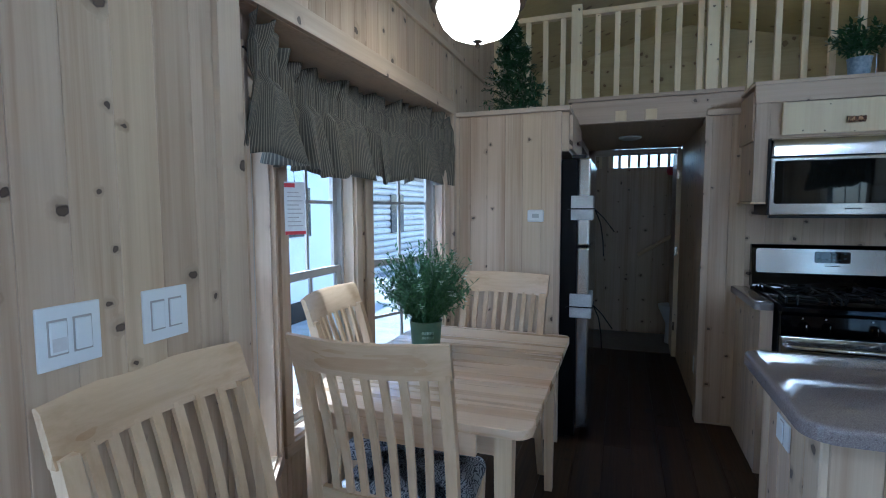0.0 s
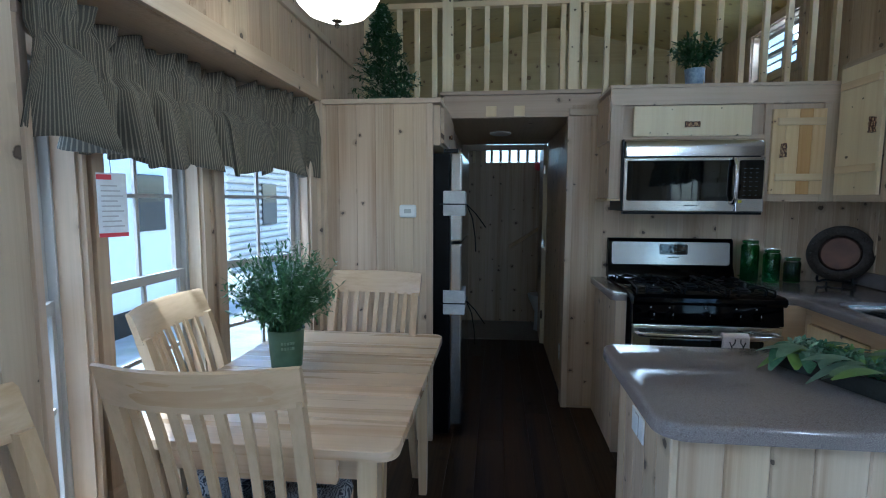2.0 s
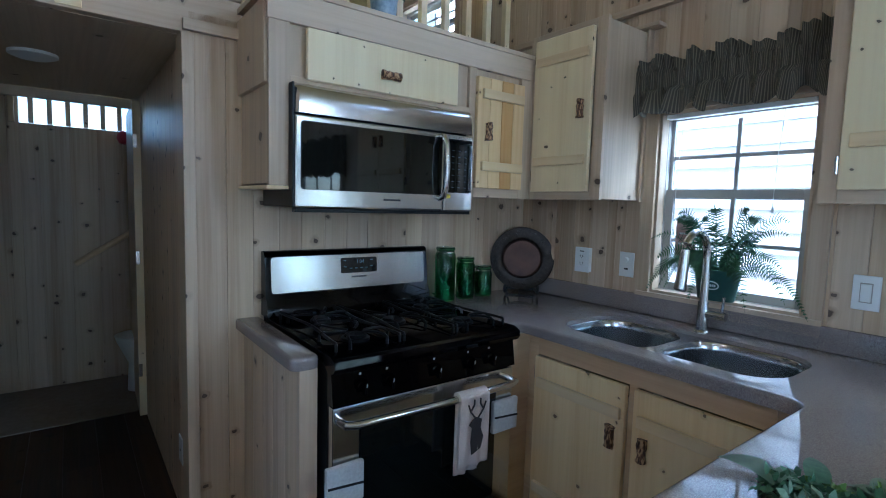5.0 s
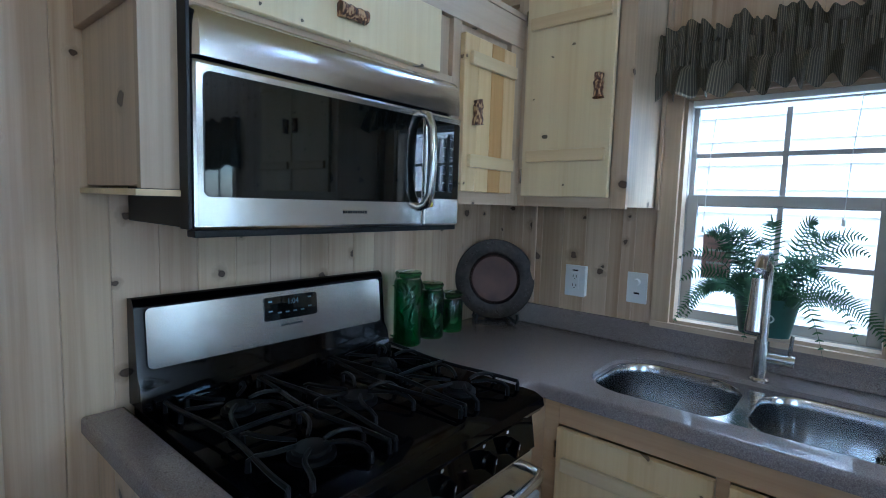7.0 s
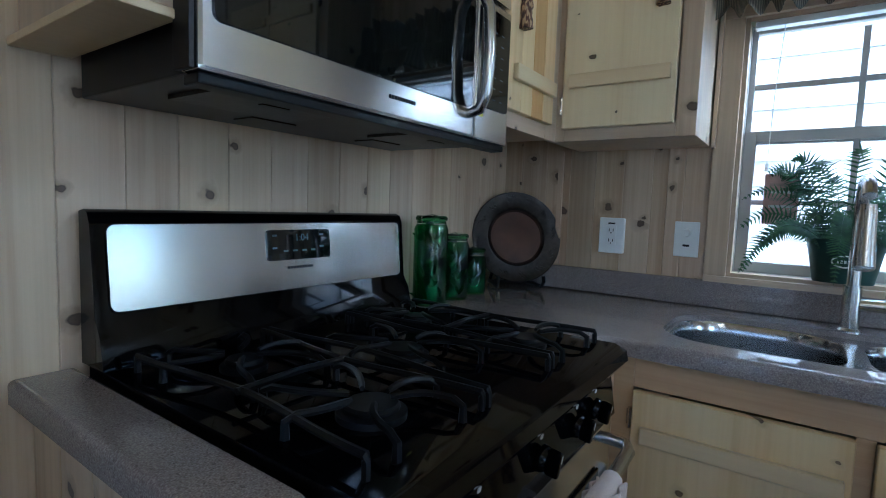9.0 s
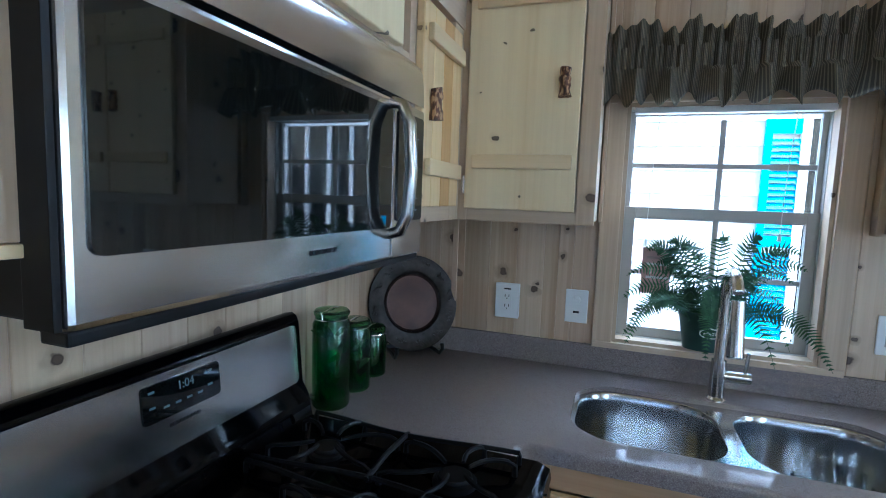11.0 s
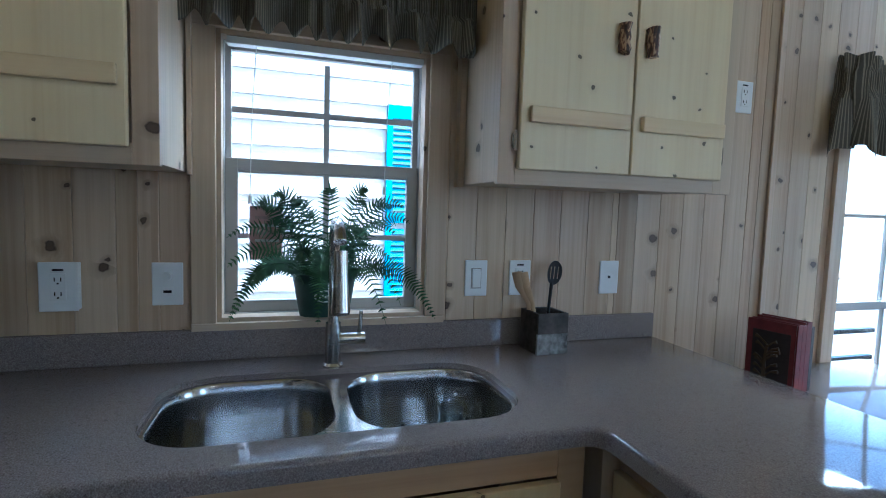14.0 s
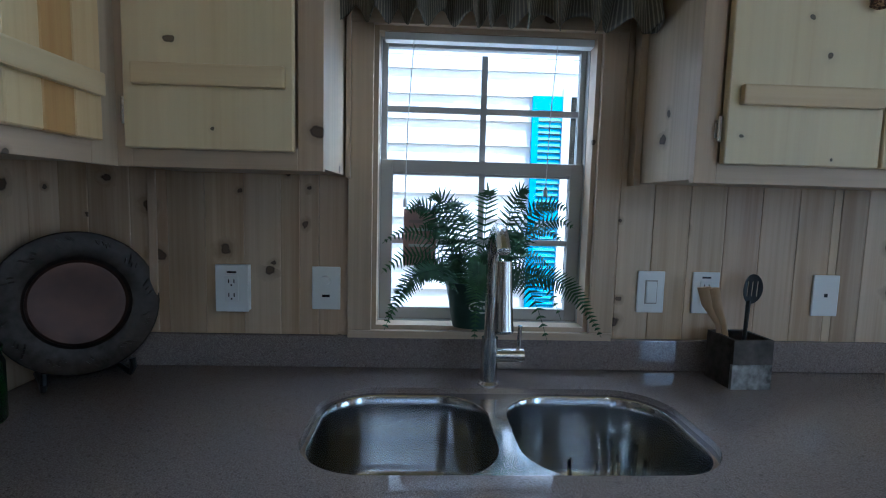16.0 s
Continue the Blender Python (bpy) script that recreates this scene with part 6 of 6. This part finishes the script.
for k, (dy, tip) in enumerate(((0.02, 2.02), (0.028, 2.035))):
    ws = thing("wooden_spatula", "pale wooden spatula standing in the box", "utensil", group="wooden utensils")
    bm = bmesh.new()
    tube(bm, [(2.44 + 0.012 * k, 1.945 + dy, CT + 0.02), (2.45 + 0.012 * k, 1.985 + 0.01 * k, CT + 0.15), (2.455 + 0.012 * k, tip - 0.012, CT + 0.2), (2.457 + 0.012 * k, tip, CT + 0.245)], [0.006, 0.007, 0.015, 0.017], 10, flat=0.35)
    part("blade", bm, OAK_Z, ws, smooth=True)

CLEAR = glass_mat("clear_glass", (0.97, 0.99, 0.99), 0.0, 1.25)
for x, y in ((2.235, 2.41), (2.255, 2.295), (2.325, 2.285)):
    g = thing("drinking_glass", "clear tumbler standing in the sink", "glass", pose(x, y, CT - 0.2212), "glasses in the sink")
    bm = bmesh.new()
    lathe(bm, [(0.0, 0.0), (0.026, 0.0), (0.029, 0.004), (0.034, 0.112), (0.036, 0.113), (0.0335, 0.111), (0.0283, 0.008), (0.0, 0.004)], seg=28)
    part("tumbler", bm, CLEAR, g, smooth=True)

# foam guards on the range
fg = thing("foam_guard", "white foam corner guard strapped to the oven door", "packing", group="foam guards")
bm = bmesh.new()
box(bm, 1.045, 3.0, 0.46, 1.17, 3.0185, 0.585, 0.006)
part("sheet", bm, FOAM, fg)
bm = bmesh.new()
tube(bm, [(1.05, 2.998, 0.525), (1.165, 2.998, 0.515)], 0.004, 6)
part("strap", bm, SATIN, fg)
fg2 = copy_thing(fg, pose(0.665, 0.0, 0.06))

# tags
tg = thing("paper_tag", "hanging paper tag with a red border on the bay window", "tag", pose(-0.80, 1.70, 1.30, 0, 0, 62))
bm = bmesh.new()
box(bm, -0.04, -0.0008, 0.0, 0.04, 0.0008, 0.19)
part("card", bm, PAPER, tg)
for dims in ((-0.04, -0.0014, 0.0, 0.04, -0.0009, 0.012), (-0.04, -0.0014, 0.17, 0.0, -0.0009, 0.185)):
    boxpart("red_band", dims, RED, tg, 0)
bm = bmesh.new()
for k in range(9):
    box(bm, -0.03, -0.0013, 0.03 + k * 0.015, 0.03 - 0.008 * (k % 3), -0.0009, 0.034 + k * 0.015)
part("text_line", bm, VINYL, tg)
bm = bmesh.new()
tube(bm, [(0, 0, 0.19), (0, 0.01, 0.29)], 0.001, 4)
part("string", bm, SATIN, tg)
COVER_TAN = plain("tan_print", (0.4, 0.3, 0.26), (0.3, 0.2, 0.18), 40, 0.7)
tg = thing("paper_tag", "folded paper tag hanging at the kitchen window", "tag", pose(2.588, 2.775, 1.18, 0, 0, 90))
bm = bmesh.new()
box(bm, -0.045, -0.001, 0.0, 0.045, 0.001, 0.155)
part("card", bm, plain("pink_brown_card", (0.55, 0.36, 0.32), (0.38, 0.22, 0.19), 30, 0.7), tg)
for k in range(5):
    boxpart("text_line", (-0.035, 0.0011, 0.03 + 0.022 * k, 0.03, 0.0017, 0.038 + 0.022 * k), PAPER if k % 2 else COVER_TAN, tg, 0)

# books on the desk, leaning on a bookend
COVER = plain("maroon_cloth", (0.20, 0.025, 0.03), (0.10, 0.012, 0.018), 60, 0.6, 0.2)
COVER2 = plain("black_cloth", (0.03, 0.025, 0.025), (0.015, 0.012, 0.012), 60, 0.5, 0.2)
for k, (t, h, ma, lab) in enumerate(((0.03, 0.235, COVER, "dark hardback book"), (0.028, 0.232, COVER, "maroon hardback book"), (0.035, 0.24, COVER, "maroon hardback book"), (0.02, 0.222, COVER2, "dark hardback book"))):
    y1 = 1.14 - sum((0.03, 0.028, 0.035, 0.02)[:k]) - k * 0.001
    b = thing("book", lab + " standing upright on the desk", "book", group="books on the desk")
    b.matrix_basis = pose(2.338, 1.127, 0, 0, 0, 14) @ pose(-2.41, -1.14, 0)
    boxpart("cover", (2.33, y1 - t, 0.7605, 2.335, y1, 0.7605 + h), ma, b, 0.001)
    boxpart("cover", (2.336, y1 - 0.003, 0.7605, 2.49, y1, 0.7605 + h), ma, b, 0.0008)
    boxpart("cover", (2.336, y1 - t, 0.7605, 2.49, y1 - t + 0.003, 0.7605 + h), ma, b, 0.0008)
    boxpart("pages", (2.337, y1 - t + 0.0035, 0.765, 2.485, y1 - 0.0035, 0.7605 + h - 0.005), PAPER, b, 0)
boxpart("cover_picture", (2.35, 1.1402, 0.79, 2.47, 1.1412, 0.96), COVER2, bpy.data.objects["book"], 0)
be = thing("bookend", "dark ornamental metal bookend beside the books", "bookend", pose(2.325, 1.162, 0.7605, 0, 0, 14))
bm = bmesh.new()
box(bm, -0.05, -0.028, 0, 0.05, 0.03, 0.006, 0.002)
rnd = random.Random(61)
tube(bm, [(0.0, 0, 0.005), (0.005, 0, 0.1), (-0.002, 0, 0.16)], [0.007, 0.006, 0.004], 8)
for k in range(12):
    z = 0.04 + 0.011 * k
    s = rnd.choice((-1, 1))
    tube(bm, [(0, 0, z), (s * 0.02, 0.004, z + 0.02), (s * rnd.uniform(0.03, 0.045), 0.003, z + 0.025)], [0.003, 0.003, 0.007], 6)
part("figure", bm, BRONZE, be, smooth=True)

# ---- desk below its top ----
dc = desk
boxpart("body", (2.06, 0.39, 0.0, XR - 0.012, 1.534, 0.719), CEDAR_Z, dc)
for k in range(10):
    boxpart("board", (2.045, 0.39 + 0.1145 * k, 0.0, 2.059, 0.503 + 0.1145 * k, 0.719), CEDAR, dc, 0.003)
sw = [o for o in bpy.data.objects if o.name.startswith("wall_switch") and "sticker" in o.get("label", "")][0]
bm = bmesh.new()
box(bm, 0.008, 0.0112, -0.025, 0.036, 0.0118, 0.0, 0.0003)
part("sticker", bm, PAPER, sw, "shiny clear sticker")
trim("trim_hall_jamb", (0.001, 5.31, 0.0, 0.06, 5.37, 1.954), CEDAR_Z, "upright door jamb at the hall's end")
trim("trim_hall_header", (0.001, 5.31, 1.90, 0.82, 5.35, 1.954), CEDAR_X, "header board at the hall's end")

# ---- hall end ----
tagged(boxpart("floor_bath", (0.03, 5.31, -0.004, 1.3, YF - 0.002, 0.006), plain("taupe_vinyl_sheet", (0.24, 0.20, 0.16), (0.15, 0.12, 0.095), 25, 0.4, 0.05), bevel=0.002),
       "taupe vinyl floor beyond the hall", "floor", kind="structure")
orn = thing("hanging_ornament", "small red round ornament hanging by the rear window", "ornament", pose(0.80, 6.02, 1.79))
bm = bmesh.new()
lathe(bm, [(0.0, -0.05), (0.028, -0.042), (0.045, -0.01), (0.042, 0.02), (0.02, 0.044), (0.0, 0.048)], seg=20)
part("ball", bm, RED, orn, smooth=True)
bm = bmesh.new()
tube(bm, [(0, 0, 0.046), (0, 0.03, 0.14), (0, 0.079, 0.16)], 0.002, 5)
part("string", bm, SATIN, orn)
for k in range(9):
    x = 0.08 + k * 0.1
    bm = bmesh.new()
    box(bm, x - 0.015, YF - 0.035, 1.84, x + 0.015, YF - 0.005, 2.07, 0.002)
    tagged(part("window_bar", bm, PINE), "short upright bar before the high rear window", "trim", kind="structure")
hr = thing("handrail", "pale wooden handrail sloping up the rear wall", "handrail")
bm = bmesh.new()
tube(bm, [(0.49, YF - 0.06, 0.88), (0.83, YF - 0.06, 1.10)], 0.02, 10)
part("rail", bm, PINE_X, hr, smooth=True)
bm = bmesh.new()
for x, z in ((0.56, 0.92), (0.77, 1.055)):
    tube(bm, [(x, YF - 0.06, z), (x, YF - 0.0, z - 0.02)], 0.007, 8)
part("bracket", bm, BRONZE, hr)
hd = thing("door_hall", "pale plank door standing open at the hall's end", "door", pose(0.80, 5.2, 0, 0, 0, 88))
boxpart("leaf", (0.0, -0.02, 0.01, 0.68, 0.02, 1.93), CEDAR_Z, hd)
boxpart("edge", (-0.003, -0.02, 0.01, -0.0005, 0.02, 1.93), PINE, hd, 0)
for z in (0.3, 1.0, 1.7):
    boxpart("hinge", (-0.006, 0.0, z - 0.04, -0.0035, 0.018, z + 0.04), NICKEL, hd, 0)
dl = thing("door_side", "yellowish pine door at the hall's side, ajar", "door", pose(-0.02, 5.15, 0, 0, 0, -118))
boxpart("leaf", (0.0, -0.018, 0.01, 0.66, 0.018, 1.88), PINE, dl)
bm = bmesh.new()
lathe(bm, [(0.0, 0.0), (0.012, 0.0), (0.012, 0.03), (0.026, 0.04), (0.028, 0.055), (0.018, 0.066), (0.0, 0.068)], seg=20)
for v in bm.verts:
    v.co = Vector((0.60 + v.co.x, 0.018 + v.co.z, 0.95 + v.co.y))
part("knob", bm, mat("brass", 0.25, 1.0, (0.5, 0.36, 0.14)), dl, "brass knob", smooth=True)
tl = thing("toilet", "white toilet behind the wall at the hall's end", "toilet", pose(1.06, 5.75, 0))
bm = bmesh.new()
prism(bm, rounded(-0.02, -0.2, 0.16, 0.2, 0.03), 0.38, 0.74)
part("tank", bm, WHITE, tl)
bm = bmesh.new()
lathe(bm, [(0.0, 0.0), (0.11, 0.0), (0.1, 0.2), (0.17, 0.36), (0.18, 0.4), (0.0, 0.41)], (-0.19, 0, 0), 28, 0.85)
part("bowl", bm, WHITE, tl, smooth=True)
# short balustrade at the loft's back
lr = thing("loft_back_rail", "short pine balustrade at the loft's far side", "railing")
for k in range(13):
    x = 0.06 + 0.13 * k
    boxpart("baluster", (x - 0.02, 5.86, 2.126, x + 0.02, 5.9, 2.37), PINE, lr, 0.002)
boxpart("top_rail", (-0.1, 5.85, 2.371, 1.75, 5.91, 2.41), PINE_X, lr)

# ---- outdoors ----
GRASS = plain("gravel_and_grass", (0.42, 0.40, 0.36), (0.24, 0.25, 0.18), 3, 0.9, 0.3)
tagged(boxpart("ground", (-300, -300, -0.9, 300, 300, -0.7), GRASS, bevel=0), "grassy and gravelled ground around the house", "ground", kind="structure")
SIDING = plain("white_siding", (0.78, 0.79, 0.80), (0.70, 0.71, 0.72), 20, 0.5, 0.05)
BLUE = mat("turquoise_paint", 0.45, color=(0.02, 0.30, 0.52))
nh = thing("neighbour_house", "white house with clapboard siding and turquoise shutters", "house")
NX = 4.5
boxpart("wall", (NX + 0.03, -1.5, -0.7, 6.8, 7.0, 3.2), SIDING, nh, 0)
z = -0.65
while z < 3.05:
    bm = bmesh.new()
    prism(bm, [(NX + 0.03, -1.5), (NX + 0.03, 7.0), (NX + 0.012, 7.0), (NX + 0.012, -1.5)], z, z + 0.157)
    for v in bm.verts:
        if v.co.x < NX + 0.02:
            v.co.x = NX - 0.002 if v.co.z < z + 0.06 else NX + 0.022
    part("siding_board", bm, SIDING, nh)
    z += 0.158
boxpart("roof", (NX - 0.04, -1.8, 3.2, 7.2, 7.3, 3.32), plain("dark_shingle", (0.08, 0.08, 0.08), (0.04, 0.04, 0.04), 20, 0.9), nh, 0)
sh = new("shutter")
sh.parent = nh
y0, y1, zt = 1.835, 2.075, 2.04
bm = bmesh.new()
for dims in ((NX - 0.035, y0, 0.5, NX - 0.003, y0 + 0.04, zt), (NX - 0.035, y1 - 0.04, 0.5, NX - 0.003, y1, zt), (NX - 0.035, y0 + 0.04, 0.5, NX - 0.003, y1 - 0.04, 0.6),
             (NX - 0.035, y0 + 0.04, zt - 0.09, NX - 0.003, y1 - 0.04, zt), (NX - 0.035, y0 + 0.04, 1.24, NX - 0.003, y1 - 0.04, 1.31)):
    box(bm, *dims)
part("shutter_frame", bm, BLUE, sh)
for i in range(34):
    z = 0.605 + i * 0.04
    if 1.2 < z < 1.31 or z > zt - 0.12:
        continue
    bm = bmesh.new()
    box(bm, NX - 0.030, y0 + 0.04, z, NX - 0.024, y1 - 0.04, z + 0.034)
    for v in bm.verts:
        v.co.x += (v.co.z - z) * 0.5
    part("slat", bm, BLUE, sh)
# the neighbour's wide window with white bars, and the one beside the shutter
for ya, yb, za, zb in ((3.95, 5.3, 1.25, 2.08), (0.75, 1.83, 0.5, 2.04)):
    wn2 = new("window")
    wn2.parent = nh
    boxpart("pane", (NX - 0.012, ya, za, NX - 0.004, yb, zb), DARKGLASS, wn2, 0)
    bm = bmesh.new()
    for dims in ((NX - 0.04, ya - 0.05, za - 0.05, NX - 0.003, ya, zb + 0.05), (NX - 0.04, yb, za - 0.05, NX - 0.003, yb + 0.05, zb + 0.05),
                 (NX - 0.04, ya, za - 0.05, NX - 0.003, yb, za), (NX - 0.04, ya, zb, NX - 0.003, yb, zb + 0.05)):
        box(bm, *dims)
    n = 5
    for k in range(1, n):
        yy = ya + (yb - ya) * k / n
        box(bm, NX - 0.03, yy - 0.018, za, NX - 0.013, yy + 0.018, zb)
    box(bm, NX - 0.0295, ya, za + 0.16, NX - 0.0135, yb, za + 0.19)
    part("window_frame", bm, SIDING, wn2)

LOG = wood("weathered_log", (0.66, 0.62, 0.56), (0.50, 0.46, 0.40), (0.2, 0.15, 0.1), axis=1, knots=0.2, tone=0.2)
lh = thing("log_cabin", "log cabin with stacked round logs across the lane", "house")
boxpart("wall", (-9.4, 13.9, -0.7, -7.2, 21.0, 2.6), LOG, lh, 0)
for i in range(15):
    z = -0.6 + i * 0.215
    bm = bmesh.new()
    tube(bm, [(-7.2, 13.6, z), (-7.2, 21.1, z)], 0.11, 10)
    part("log", bm, LOG, lh, smooth=True)
boxpart("window", (-7.11, 15.6, 0.6, -7.06, 16.6, 1.9), DARKGLASS, lh, 0)
bm = bmesh.new()
prism(bm, [(-10.2, 2.6), (-6.7, 2.6), (-8.4, 4.0)], 13.3, 21.5)
for v in bm.verts:
    v.co = Vector((v.co.x, v.co.z, v.co.y))
part("roof", bm, plain("brown_roof", (0.12, 0.09, 0.07), (0.06, 0.05, 0.04), 20, 0.9), lh)
wh = thing("white_trailer", "white park trailer across the lane", "trailer")
boxpart("body", (-7.6, -2.5, -0.3, -5.2, 9.6, 2.4), SIDING, wh, 0.06)
for y in (-1.2, 1.5, 4.4, 7.45):
    boxpart("window", (-5.21, y, 0.9, -5.16, y + 0.7, 1.8), DARKGLASS, wh, 0.02)
boxpart("skirt", (-7.5, -2.4, -0.7, -5.3, 9.5, -0.31), SATIN, wh)

# deck with a rail outside the tall window
dk = thing("deck", "wooden deck outside the tall window", "deck")
for i in range(11):
    boxpart("deck_board", (2.68 + i * 0.143, -2.4, -0.12, 2.82 + i * 0.143, 1.0, -0.09), CEDAR_Y, dk, 0.003)
boxpart("post", (4.15, 0.9, -0.7, 4.24, 0.99, 0.85), CEDAR_Z, dk)
boxpart("post", (4.15, -1.2, -0.7, 4.24, -1.11, 0.85), CEDAR_Z, dk)
boxpart("post", (2.70, 0.9, -0.7, 2.79, 0.99, 0.85), CEDAR_Z, dk)
for z in (0.1, 0.35, 0.6):
    boxpart("rail", (4.17, -2.4, z, 4.22, 0.9, z + 0.04), BLACK, dk)
boxpart("rail", (4.14, -2.4, 0.851, 4.25, 1.0, 0.89), CEDAR_Y, dk)

lay_planks()
# floor boards
rnd = random.Random(11)
x, k = XL, 0
while x < XR - 0.01:
    w = min(0.152, XR - x)
    y = YB + rnd.uniform(0, 0.9) - 0.9
    while y < YF - 0.02:
        y0, y1 = max(y, YB), min(y + 1.22, YF)
        if y1 - y0 > 0.03:
            bm = bmesh.new()
            c, g = 0.0015, 0.0004
            prism(bm, [(x + g, -0.006), (x + w - g, -0.006), (x + w - g, -c), (x + w - g - c, 0), (x + g + c, 0), (x + g, -c)], y0 + g, y1 - g)
            for v in bm.verts:
                v.co = Vector((v.co.x, v.co.z, v.co.y))
            part("floor_board", bm, FLOOR, floor_ob)
        y += 1.22
    x += 0.152
